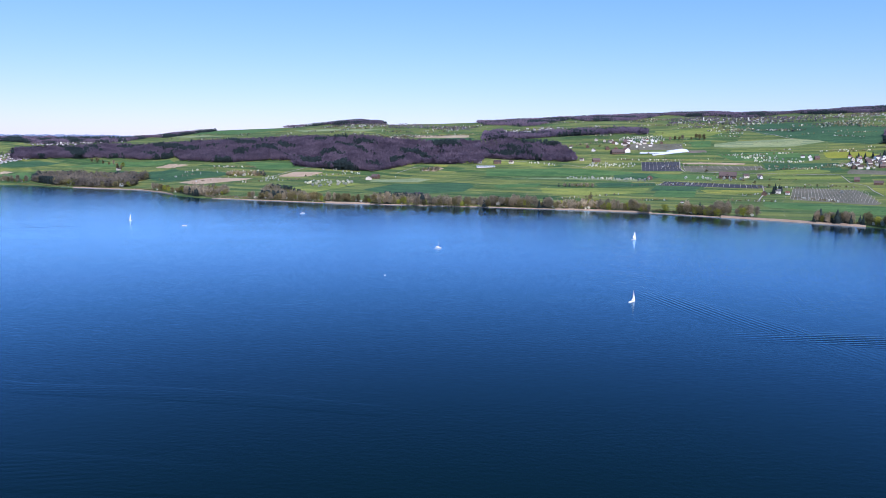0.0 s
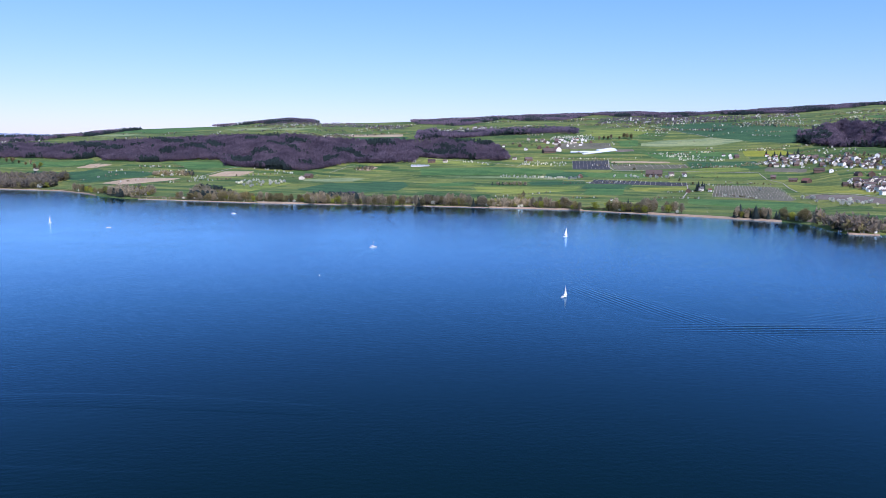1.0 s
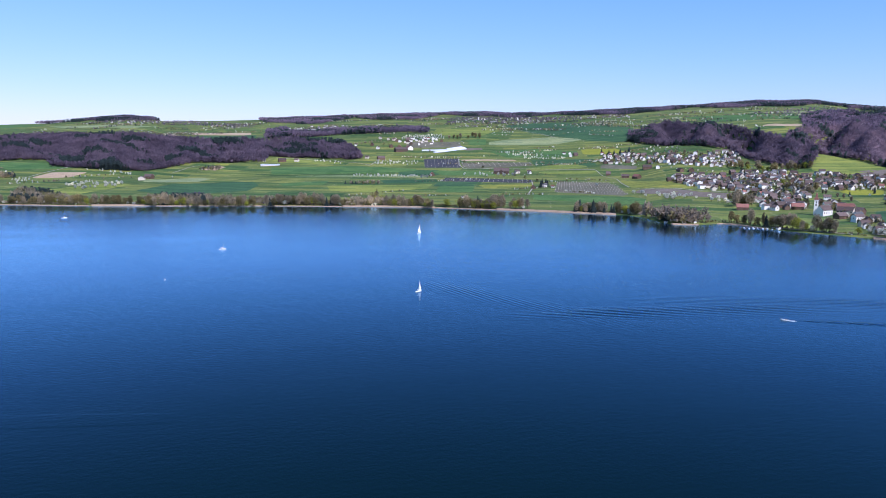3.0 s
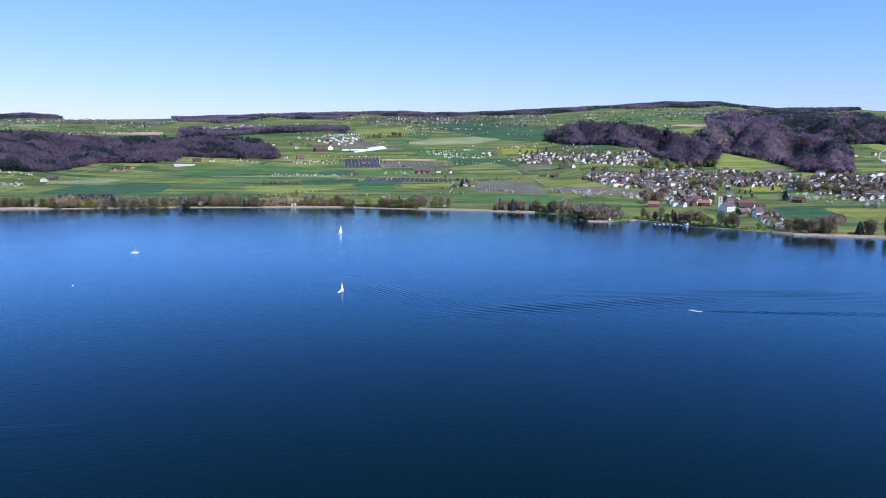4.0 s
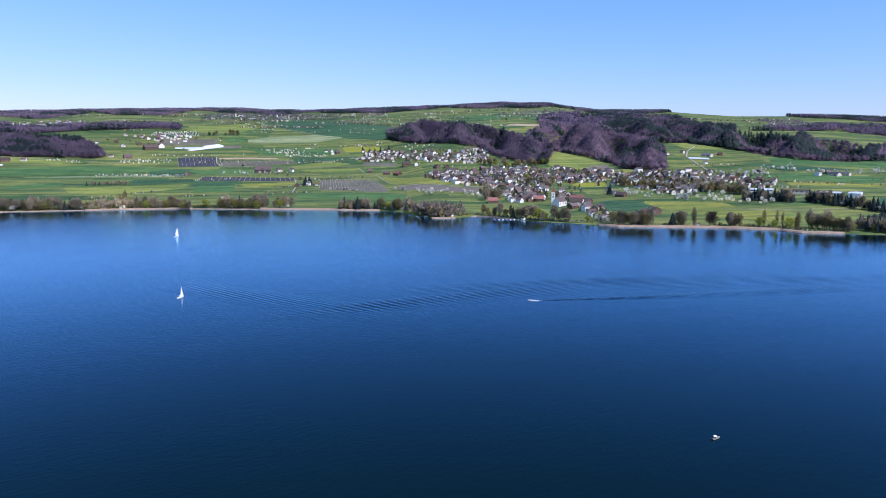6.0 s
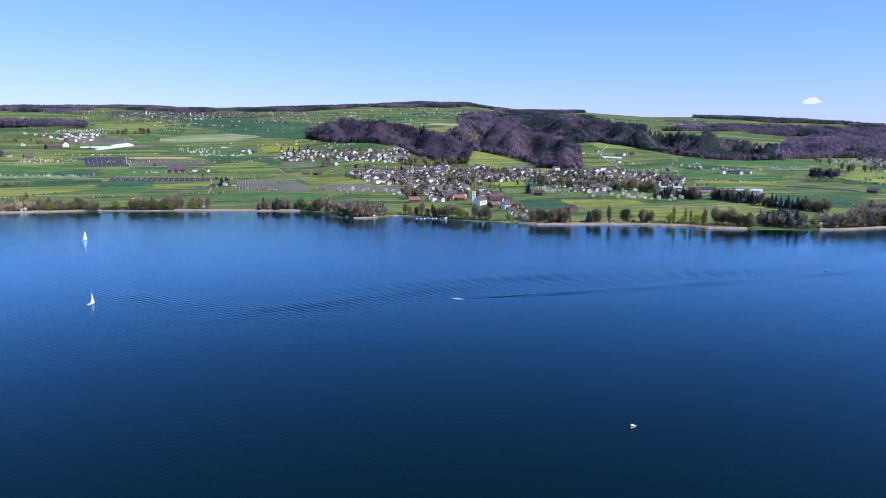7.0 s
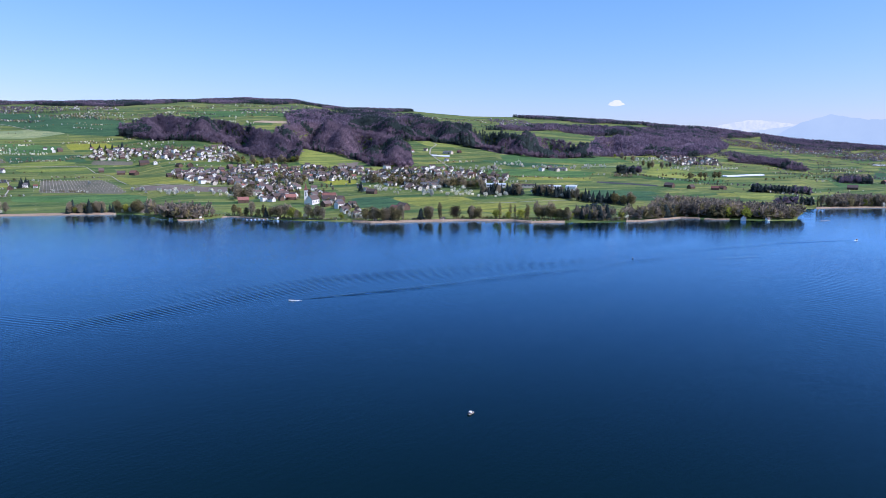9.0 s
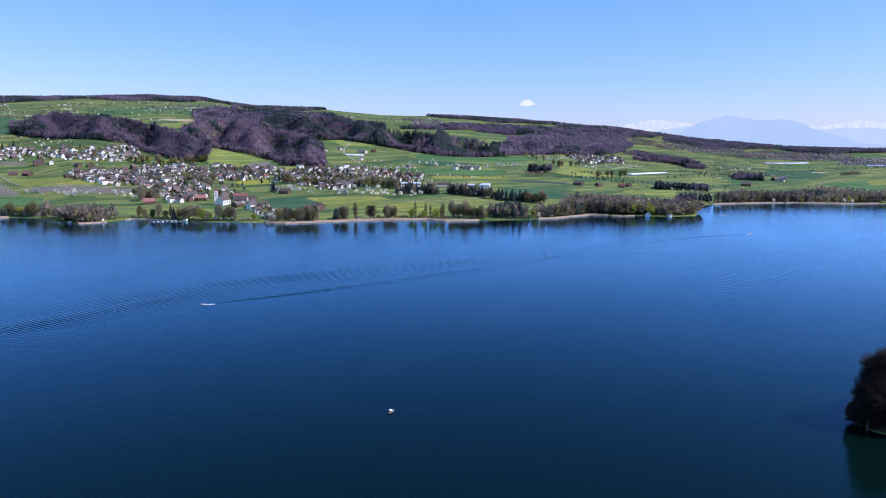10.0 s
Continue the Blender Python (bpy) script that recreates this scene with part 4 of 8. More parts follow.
ridge_wood(36, 46, 3850, 4480, 0.50)
ridge_wood(46, 53.6, 3950, 4470, 0.65)
ridge_wood(61.5, 71.5, 4150, 4470, 0.60)
ridge_wood(71.5, 80, 4000, 4470, 0.60)
ridge_wood(80, 87, 3900, 4470, 0.55)
ridge_wood(87, 95, 4100, 4470, 0.70)
shore_scrub(-31, -21.6, 12, 12, 4.5)
shore_scrub(-18.5, -9.6, 9, 16, 6)
shore_scrub(-9.4, -5.8, 20, 12, 6)
shore_scrub(-5.7, 4.2, 9, 14, 5)
shore_scrub(5.2, 9.2, 9, 12, 5)
shore_scrub(13.2, 21.2, 12, 12, 5.5)
shore_scrub(29.5, 33.4, 14, 12, 5)
shore_scrub(37.3, 41.5, 9, 9, 4.5)
shore_scrub(42.3, 48.4, 8, 8, 4)
shore_scrub(50.8, 55.2, 14, 9, 4.5)
shore_scrub(57.2, 66.6, 14, 9, 5)
shore_scrub(68.6, 71.4, 8, 12, 6)
shore_scrub(84.3, 95.0, 13, 14, 6)

# ---- single trees ----
plant("bud", [(-457, 1679), (-426, 1654), (-421, 1659), (-410, 1658), (-387, 1637), (-381, 1642), (-375, 1634), (-350, 1623), (-344, 1626), (-325, 1610), (-321, 1616), (-311, 1608), (-299, 1606), (-291, 1604), (-287, 1605), (-277, 1608), (-264, 1592), (-246, 1595), (-234, 1589), (-227, 1578), (-220, 1579), (-212, 1588), (-209, 1582), (-197, 1570), (-187, 1571), (-168, 1557), (-150, 1555), (-145, 1543), (-107, 1542), (-87, 1534), (-75, 1532), (-55, 1521), (-40, 1491), (-24, 1508), (-6, 1498), (25, 1476), (46, 1497), (53, 1491), (93, 1491), (94, 1479)])
plant("bud", [(113, 1492), (135, 1484), (159, 1471), (177, 1461), (203, 1456), (228, 1436), (322, 1406), (343, 1405), (358, 1388), (374, 1388), (388, 1364), (445, 1329), (451, 1325), (457, 1319), (463, 1319), (469, 1319), (468, 1311), (476, 1308), (476, 1304), (497, 1294), (509, 1285), (515, 1295), (523, 1292), (546, 1265), (629, 1174), (639, 1169), (649, 1159), (653, 1154), (660, 1153), (683, 1135), (682, 1126), (688, 1122), (690, 1114), (698, 1114), (693, 1100), (696, 1096), (701, 1100), (701, 1086), (-826, 2035), (-795, 1987)])
plant("bud", [(-786, 1982), (-777, 1964), (-751, 1940), (-713, 1873), (-702, 1873), (-690, 1852), (-685, 1849), (-677, 1844), (-1451, 2376), (761, 924), (765, 916), (764, 898), (772, 878), (770, 862), (778, 852), (783, 839), (768, 845), (773, 832), (791, 776), (798, 768), (818, 690), (822, 682), (828, 685), (827, 673), (831, 668), (838, 669), (844, 658), (845, 654), (846, 649), (890, 624), (888, 620), (940, 577), (944, 575), (942, 571), (948, 573), (942, 567), (943, 562), (1000, 487), (1002, 482), (1013, 478)])
plant("bud", [(1000, 469), (1004, 464), (1011, 460), (1003, 453), (1003, 448), (1015, 446), (1004, 440), (1279, 728), (1285, 709), (1293, 707), (1287, 672), (1306, 649), (1292, 599), (1310, 578), (1302, 567), (1285, 552), (1287, 537), (1271, 465), (1274, 462), (1266, 444), (1268, 430), (945, 1146), (941, 1121), (936, 1107), (936, 1096), (917, 1081), (915, 1087), (1145, 1220), (1134, 1190), (1133, 1172), (1152, 1155), (1257, 1035), (1246, 1014), (1249, 1000), (1258, 983), (1251, 959), (1256, 956), (1260, 931), (1274, 922), (1335, 920)])
plant("bud", [(1314, 875), (1324, 878), (1311, 859), (1331, 868), (1319, 857), (1328, 854), (1335, 855), (1328, 825), (1333, 827), (1343, 823), (1329, 812), (1327, 808), (1334, 808), (1347, 810), (1292, 1588), (1285, 1564), (1297, 1560), (1287, 1540), (1299, 1534), (1297, 1486), (1303, 1450), (1309, 1445), (1333, 1431), (1348, 1423), (1358, 1421), (1378, 1431), (1386, 1415), (1599, 105), (1600, 92), (1612, 65), (1631, 30), (1155, 345), (1153, 339), (1165, 339), (1171, 333), (1169, 325), (1173, 321), (1185, 323), (1165, 326), (1133, 333)])
plant("bud", [(1118, 342), (1108, 342), (1110, 349), (2051, 458), (2041, 468), (2016, 487), (2010, 498), (1994, 516), (1957, 512), (2328, 896), (2328, 888), (2238, 795), (2159, 709), (2119, 679), (859, 2657), (872, 2647), (910, 2629), (934, 2647), (939, 2625), (946, 2601), (-1226, 2685), (-1208, 2676), (-1256, 2750), (-1299, 2777), (-1340, 2814), (-1378, 2845), (-1404, 2856)])
plant("bare", [(-448, 1673), (-398, 1638), (-364, 1626), (-303, 1602), (-256, 1594), (-243, 1594), (-160, 1566), (-137, 1534), (-127, 1547), (-119, 1547), (-113, 1536), (-103, 1543), (-72, 1522), (-62, 1515), (-56, 1509), (-46, 1495), (-28, 1490), (-18, 1490), (-10, 1506), (2, 1506), (12, 1488), (19, 1500), (30, 1490), (35, 1492), (79, 1466), (103, 1492), (109, 1492), (122, 1485), (128, 1505), (140, 1479), (145, 1477), (150, 1488), (157, 1486), (166, 1473), (174, 1472), (183, 1473), (190, 1460), (194, 1455), (211, 1451), (219, 1452)])
plant("bare", [(221, 1447), (314, 1416), (329, 1414), (337, 1400), (346, 1396), (353, 1394), (356, 1399), (369, 1388), (377, 1388), (384, 1384), (395, 1354), (447, 1331), (456, 1324), (458, 1319), (473, 1318), (482, 1308), (487, 1298), (494, 1299), (493, 1295), (501, 1297), (504, 1300), (503, 1287), (509, 1295), (514, 1283), (520, 1293), (530, 1272), (540, 1279), (550, 1263), (559, 1257), (622, 1176), (629, 1183), (628, 1179), (634, 1171), (634, 1163), (643, 1167), (644, 1157), (652, 1155), (656, 1152), (657, 1145), (662, 1144)])
plant("bare", [(694, 1097), (703, 1096), (-821, 2015), (-811, 2019), (-647, 1791), (-1498, 2413), (-1489, 2414), (-1476, 2408), (-1473, 2419), (-1439, 2374), (-1444, 2389), (-1414, 2361), (-1432, 2397), (-1398, 2356), (-1393, 2378), (-1390, 2375), (767, 888), (771, 837), (774, 829), (780, 826), (780, 817), (780, 798), (794, 787), (794, 770), (798, 760), (825, 678), (834, 661), (843, 663), (854, 649), (890, 627), (892, 620), (938, 573), (1009, 496), (1004, 487), (1007, 480), (1006, 469), (1010, 470), (1004, 445), (1004, 437), (1248, 738)])
plant("bare", [(1254, 731), (1270, 715), (1278, 717), (1293, 698), (1289, 689), (1294, 685), (1290, 679), (1284, 673), (1323, 651), (1316, 642), (1304, 630), (1314, 633), (1310, 622), (1301, 609), (1311, 592), (1302, 563), (1291, 553), (1278, 543), (1273, 436), (1284, 433), (946, 1158), (945, 1135), (930, 1078), (934, 1090), (919, 1077), (913, 1089), (903, 1087), (893, 1080), (1130, 1191), (1112, 1136), (1114, 1131), (1247, 1050), (1251, 1040), (1255, 938), (1258, 920), (1293, 916), (1314, 922), (1300, 878), (1318, 887), (1311, 876)])
plant("bare", [(1307, 864), (1315, 866), (1325, 866), (1332, 859), (1332, 848), (1337, 844), (1341, 842), (1325, 830), (1329, 819), (1342, 810), (1330, 794), (1346, 800), (1346, 795), (1300, 1497), (1331, 1447), (1348, 1435), (1533, 146), (1548, 135), (1569, 129), (1579, 123), (1570, 116), (1585, 98), (1592, 83), (1623, 72), (1612, 57), (1614, 49), (1631, 41), (1655, 22), (1150, 346), (1162, 328), (1154, 333), (1136, 339), (1120, 337), (2369, 932), (2241, 807), (2219, 763), (2126, 670), (2150, 649), (2211, 651), (2221, 644)])
plant("bare", [(2295, 642), (2323, 641), (839, 2650), (880, 2636), (-1284, 2784)])
plant("blossom", [(821, 687), (824, 695), (828, 697), (826, 703), (830, 703), (829, 711), (828, 715), (834, 714), (839, 711), (1008, 447), (835, 725), (845, 726), (788, 789), (842, 736), (839, 742), (845, 744), (1163, 331), (691, 1106), (684, 1120), (1284, 446), (1270, 511), (550, 1255), (1281, 489), (1283, 500), (542, 1273), (1282, 522), (463, 1317), (1218, 690), (1152, 800), (1225, 685), (1207, 723), (1214, 712), (1149, 818), (1178, 780), (1191, 767), (1166, 808), (941, 1063), (1199, 762), (1298, 583), (1214, 742)])
plant("blossom", [(1162, 824), (1205, 760), (1216, 752), (1134, 872), (935, 1084), (1255, 688), (1174, 825), (942, 1083), (956, 1074), (1136, 882), (1203, 794), (910, 1118), (1263, 695), (1175, 837), (1226, 762), (917, 1117), (956, 1087), (1260, 712), (1310, 618), (1189, 828), (945, 1099), (939, 1106), (953, 1095), (1130, 916), (1206, 814), (1225, 786), (1189, 845), (910, 1144), (226, 1444), (1124, 935), (920, 1138), (1312, 654), (1130, 934), (1146, 914), (1228, 802), (1244, 778), (904, 1158), (952, 1120), (1272, 736), (1253, 771)])
plant("blossom", [(1267, 753), (1240, 803), (852, 1209), (1323, 663), (1154, 927), (943, 1145), (845, 1221), (858, 1212), (950, 1142), (1225, 842), (983, 1119), (117, 1485), (1167, 927), (1173, 919), (1221, 855), (858, 1222), (896, 1194), (946, 1156), (968, 1137), (1156, 946), (853, 1228), (879, 1210), (932, 1174), (952, 1158), (133, 1494), (1166, 944), (923, 1189), (970, 1151), (1273, 811), (871, 1235), (1169, 959), (882, 1229), (965, 1166), (969, 1163), (1253, 852), (865, 1244), (894, 1223), (1176, 960), (1181, 954), (1280, 829)])
plant("blossom", [(879, 1246), (908, 1228), (1293, 816), (869, 1263), (1270, 862), (862, 1270), (886, 1256), (1265, 877), (1291, 845), (852, 1305), (879, 1295), (876, 1299), (-180, 1564), (1575, 108), (1341, 838), (1329, 861), (-193, 1574), (876, 1352), (875, 1357), (867, 1377), (1633, 36), (-358, 1635), (-414, 1657), (-441, 1667), (871, 1549), (1626, 970), (1602, 1048), (1612, 1025), (1643, 977), (1663, 949), (1655, 967), (1665, 959), (1677, 941), (1623, 1025), (1664, 965), (1621, 1046), (1626, 1036), (1647, 1001), (1663, 984), (1685, 956)])
plant("blossom", [(-333, 1911), (1674, 975), (-329, 1920), (-307, 1924), (1689, 968), (1662, 1009), (1671, 996), (1657, 1023), (-286, 1939), (-264, 1942), (1292, 1508), (1692, 987), (-354, 1936), (1322, 1452), (1679, 1018), (-337, 1947), (-273, 1957), (-323, 1954), (-287, 1959), (1809, 816), (1770, 888), (-702, 1864), (-309, 1968), (1728, 987), (1796, 849), (-261, 1979), (1736, 980), (1796, 854), (-351, 1969), (530, 1929), (546, 1924), (1795, 863), (-362, 1971), (-288, 1983), (-255, 1988), (1772, 922), (1787, 885), (709, 1883), (754, 1865), (1846, 810)])
plant("blossom", [(1851, 803), (-279, 1997), (544, 1941), (1824, 846), (561, 1941), (742, 1879), (1631, 1219), (1794, 901), (1782, 937), (1784, 932), (-323, 1998), (-296, 2002), (488, 1964), (706, 1897), (1766, 989), (-378, 1993), (-371, 1994), (500, 1965), (511, 1963), (782, 1868), (786, 1865), (1778, 971), (1816, 878), (483, 1974), (519, 1965), (526, 1963), (543, 1958), (1867, 817), (1785, 965), (-288, 2015), (468, 1981), (508, 1971), (1631, 1244), (1771, 1012), (1777, 996), (-352, 2009), (434, 1993), (464, 1987), (1645, 1239), (1786, 988)])
plant("blossom", [(1794, 964), (1797, 954), (-271, 2026), (1883, 815), (1903, 781), (1634, 1253), (-731, 1913), (-388, 2011), (421, 2004), (448, 1998)])
plant("willow", [(-338, 1627), (-272, 1593), (-162, 1556), (-131, 1550), (-96, 1535), (-84, 1534), (-36, 1518), (7, 1508), (40, 1473), (170, 1472), (281, 1471), (287, 1460), (292, 1451), (303, 1459), (314, 1455), (321, 1467), (320, 1412), (329, 1402), (341, 1405), (363, 1389), (383, 1365), (394, 1364), (425, 1351), (445, 1332), (467, 1309), (500, 1284), (538, 1267), (482, 1299), (490, 1299), (631, 1171), (644, 1166), (687, 1114), (-760, 1940), (-766, 1960), (-735, 1907), (-672, 1837), (-1433, 2382), (-1401, 2378), (779, 807), (783, 795)])
plant("willow", [(813, 735), (960, 541), (969, 524), (972, 503), (1006, 492), (1008, 461), (1010, 437), (947, 1162), (943, 1137), (940, 1092), (1158, 1252), (1263, 999), (1332, 848), (1333, 820), (1330, 798), (1289, 1518), (1298, 1476), (1301, 1462), (1380, 1425), (1568, 140), (1593, 78), (1636, 62), (2282, 847), (-1227, 2736)])
plant("conifer", [(86, 1478), (198, 1453), (208, 1455), (476, 1310), (478, 1314), (479, 1307), (621, 1178), (630, 1178), (634, 1170), (641, 1164), (645, 1154), (649, 1154), (661, 1159), (660, 1141), (670, 1133), (672, 1128), (764, 851), (1135, 974), (1131, 967), (1116, 954), (844, 668), (841, 663), (849, 668), (881, 632), (886, 633), (1260, 748), (1254, 738), (1250, 733), (1255, 733), (1252, 727), (1271, 737), (1269, 733), (1275, 734), (1268, 726), (1278, 730), (1277, 723), (1281, 723), (1287, 719), (1281, 713), (1285, 714)])
plant("conifer", [(1280, 702), (1283, 700), (1292, 701), (1284, 695), (1294, 693), (1282, 682), (1289, 681), (1285, 668), (1302, 674), (1310, 649), (1308, 645), (1304, 638), (1315, 639), (1310, 627), (1300, 619), (1311, 619), (1301, 608), (1306, 607), (1293, 596), (1307, 601), (1312, 600), (1305, 594), (1302, 592), (1306, 589), (1300, 581), (1313, 583), (1300, 572), (1296, 567), (1301, 565), (1290, 545), (1279, 531), (1272, 526), (1284, 528), (1272, 516), (1265, 506), (1277, 509), (1276, 501), (1270, 494), (1274, 491), (1278, 490)])
plant("conifer", [(1274, 484), (1281, 482), (1275, 477), (1274, 473), (1281, 473), (1285, 471), (1279, 461), (1271, 452), (1279, 448), (1272, 438), (1028, 426), (1029, 413), (1035, 409), (1037, 399), (1052, 394), (1186, 2086), (1194, 2053), (1203, 2036), (1226, 2038), (1236, 2020), (1249, 2022), (745, 1600), (753, 1609), (765, 1613), (779, 1633), (1305, 874), (1389, 1429), (1395, 1433), (1401, 1434), (1400, 1430), (1417, 1444), (1243, 233), (1234, 215), (1228, 204), (1222, 191), (1943, 3687), (1894, 3573), (1892, 3556), (3493, 2611), (3495, 2608)])
plant("conifer", [(3565, 2648), (3504, 2596), (3506, 2593)])
plant("poplar", [(295, 1460), (303, 1473), (308, 1482), (311, 1492), (767, 861), (907, 613), (901, 608), (964, 537), (977, 525), (974, 515), (980, 499), (990, 502), (978, 494), (1522, 152)])
plant("dark", [(918, 594), (922, 591)])
plant("bud", [(896, 813), (923, 851), (953, 893), (966, 932), (966, 937), (976, 964), (957, 1016), (969, 1004), (980, 997), (969, 1010), (957, 1048), (952, 1061), (1146, 1209), (1145, 1226), (1145, 1234), (1150, 1260), (1141, 1283), (1151, 1274), (1140, 1290), (1400, 1004), (1418, 978), (1417, 994), (1432, 972), (1139, 1307), (1137, 1313), (1407, 1021), (1418, 1007), (1131, 1324), (1392, 1055), (1402, 1049), (1407, 1042), (1125, 1355), (1027, 1436), (1018, 1447), (1392, 1093), (1475, 981), (1048, 1430), (1128, 1369), (1042, 1439), (1144, 1360)], 0.4, 0.7)
plant("bud", [(1408, 1086), (1056, 1434), (1067, 1431), (1080, 1421), (1088, 1415), (1104, 1408), (1112, 1401), (1508, 980)], 0.4, 0.7)
plant("bare", [(1099, 1018), (995, 1161), (1004, 1156), (1038, 1129), (1021, 1147), (1118, 1053), (1035, 1142), (1000, 1176), (1054, 1131), (1267, 891), (1260, 904), (1122, 1072), (1074, 1131), (1086, 1125), (1094, 1125), (1107, 1116), (1134, 1111), (1269, 955), (1281, 939), (1133, 1118), (1281, 952), (1274, 976), (1282, 1013), (1276, 1025), (1270, 1038), (1285, 1057), (1270, 1085), (1289, 1093), (1349, 1171), (1347, 1191), (1340, 1217), (1190, 1363), (1342, 1239), (1223, 1348), (1363, 1217), (1209, 1365), (1243, 1349), (1330, 1274), (1352, 1253), (1227, 1369)], 0.4, 0.7)
plant("bare", [(1302, 1307), (1346, 1271), (1286, 1326), (1324, 1295), (1330, 1290), (1263, 1359), (1299, 1323), (1319, 1308), (1283, 1342), (1280, 1356), (1301, 1822), (1276, 1854), (1300, 1846), (1321, 1799), (1294, 1858), (1321, 1831), (1324, 1818), (1273, 1864), (1392, 1742), (1403, 1742), (1340, 1797), (1342, 1782), (1267, 1874), (1375, 1754), (1388, 1759), (1365, 1780), (1378, 1776)], 0.4, 0.7)
plant("conifer", [(1093, 1473), (1162, 1438), (1209, 1351), (1244, 1308), (1313, 1275), (1368, 1216), (1392, 1176), (1414, 1120), (1483, 1060), (1272, 1652), (1171, 1353), (998, 1068), (1154, 1074), (1220, 1078)], 0.4, 0.7)
plant("blossom", [(1184, 875), (1205, 857), (1177, 898), (1178, 910), (1231, 855), (1245, 834), (1004, 1114), (1051, 1095), (1047, 1113), (1280, 836), (1192, 966), (1101, 1074), (1081, 1096), (1191, 993), (1316, 825), (1134, 1083), (1148, 1067), (1201, 1027), (1184, 1056), (1207, 1044), (1244, 1286), (1245, 1317), (1252, 1335), (1242, 1362), (1245, 1396), (1246, 1432), (1247, 1462), (1233, 1490), (1236, 1511), (1207, 1550), (1179, 1573), (1197, 1561), (1230, 1542), (1151, 1625), (1169, 1611), (1156, 1657), (1150, 1693), (1151, 1721), (1155, 1772), (1153, 1811)], 0.4, 0.7)


# ---- hedges and tree rows on the farmland ----
def tree_rows(az0, az1, d0, d1, count, mats, label, seed, spread_out=14.0, tall=(5.0, 10.0)):
    """Rows of small trees along the bounds of the plots, some dense like a hedge, some with gaps."""
    rng = np.random.default_rng(seed)
    X, Y = [], []
    for _ in range(count):
        az, d = rng.uniform(az0, az1), rng.uniform(d0, d1)
        length, turn = rng.uniform(40, 210), radians(az + 90 + rng.normal(0, 16))
        n = int(length / rng.choice((3.5, 5.0, spread_out)))
        t = np.linspace(-0.5, 0.5, n) * length + rng.normal(0, 2.5, n)
        keep = rng.random(n) > 0.2
        X.append((d * math.sin(radians(az)) + math.sin(turn) * t + rng.normal(0, 2.2, n))[keep])
        Y.append((d * math.cos(radians(az)) + math.cos(turn) * t + rng.normal(0, 2.2, n))[keep])
    x, y = np.concatenate(X), np.concatenate(Y)
    dry = ground_z(x, y) > 1.5
    x, y = x[dry], y[dry]
    parts = []
    slot = rng.integers(0, len(mats), len(x))
    for k, m in enumerate(mats):
        s = slot == k
        kinds = WOOD_SPRUCE if m is NEEDLE else WOOD_FAR if d0 > 2400 else WOOD_BARE
        parts += spread(kinds, x[s], y[s], ground_z(x[s], y[s]) - 0.3, rng.uniform(*tall, s.sum()), rng, k)
    tagged(new("field_trees", merged("field_trees", parts, mats)), label, "trees", kind="stuff")


tree_rows(-24, 12, 3150, 4000, 60, (SHORE_TWIG, BUD, BARE, NEEDLE, BUD, BLOSSOM), "hedges and small trees on the high farmland", 1)
tree_rows(12, 40, 2950, 3900, 80, (SHORE_TWIG, BUD, BARE, NEEDLE, BUD, BLOSSOM), "hedges and small trees on the high farmland", 2)
tree_rows(40, 62, 2900, 3900, 45, (SHORE_TWIG, BUD, BARE, NEEDLE, BUD, BLOSSOM), "hedges and small trees on the high farmland", 3)
tree_rows(16, 34, 2150, 2900, 26, (SHORE_TWIG, BLOSSOM, BUD), "rows of fruit trees between the fields", 4, tall=(4.0, 7.0))
tree_rows(2, 30, 1620, 2150, 12, (SHORE_TWIG, BUD, BLOSSOM), "low hedges between the lakeside fields", 5, tall=(3.0, 6.0))
tree_rows(52, 70, 1500, 2100, 12, (SHORE_TWIG, BUD, BLOSSOM), "rows of fruit trees between the fields", 6, tall=(4.0, 7.0))
tree_rows(66, 93, 1750, 2600, 24, (SHORE_TWIG, BUD, BLOSSOM, BARE, NEEDLE), "hedges and tree rows on the plain", 7, tall=(3.5, 7.0))
tree_rows(66, 93, 2600, 4000, 60, (SHORE_TWIG, BUD, BARE, BARE, NEEDLE), "tree rows and gardens round the far town", 8, tall=(4.0, 7.5))
tree_rows(70, 93, 3560, 4100, 110, (BARE, SHORE_TWIG, BUD, BARE), "bare garden trees in the far town", 10, tall=(7.0, 12.0))
tree_rows(-30, -6, 2100, 2600, 14, (SHORE_TWIG, BUD, BLOSSOM), "hedges between the lakeside fields", 9, tall=(4.0, 8.0))


# ---- buildings ----
def solid(bm, verts, faces):
    vs = [bm.verts.new(v) for v in verts]
    for f in faces:
        bm.faces.new([vs[i] for i in f])


def block(bm, x0, x1, y0, y1, z0, z1):
    solid(bm, [(x, y, z) for z in (z0, z1) for x, y in ((x0, y0), (x1, y0), (x1, y1), (x0, y1))],
          [(3, 2, 1, 0), (4, 5, 6, 7), (0, 1, 5, 4), (1, 2, 6, 5), (2, 3, 7, 6), (3, 0, 4, 7)])


def finish(bm, name, mat):
    bmesh.ops.recalc_face_normals(bm, faces=bm.faces[:])
    me = bpy.data.meshes.new(name)
    bm.to_mesh(me)
    bm.free()
    me.materials.append(mat)
    return me


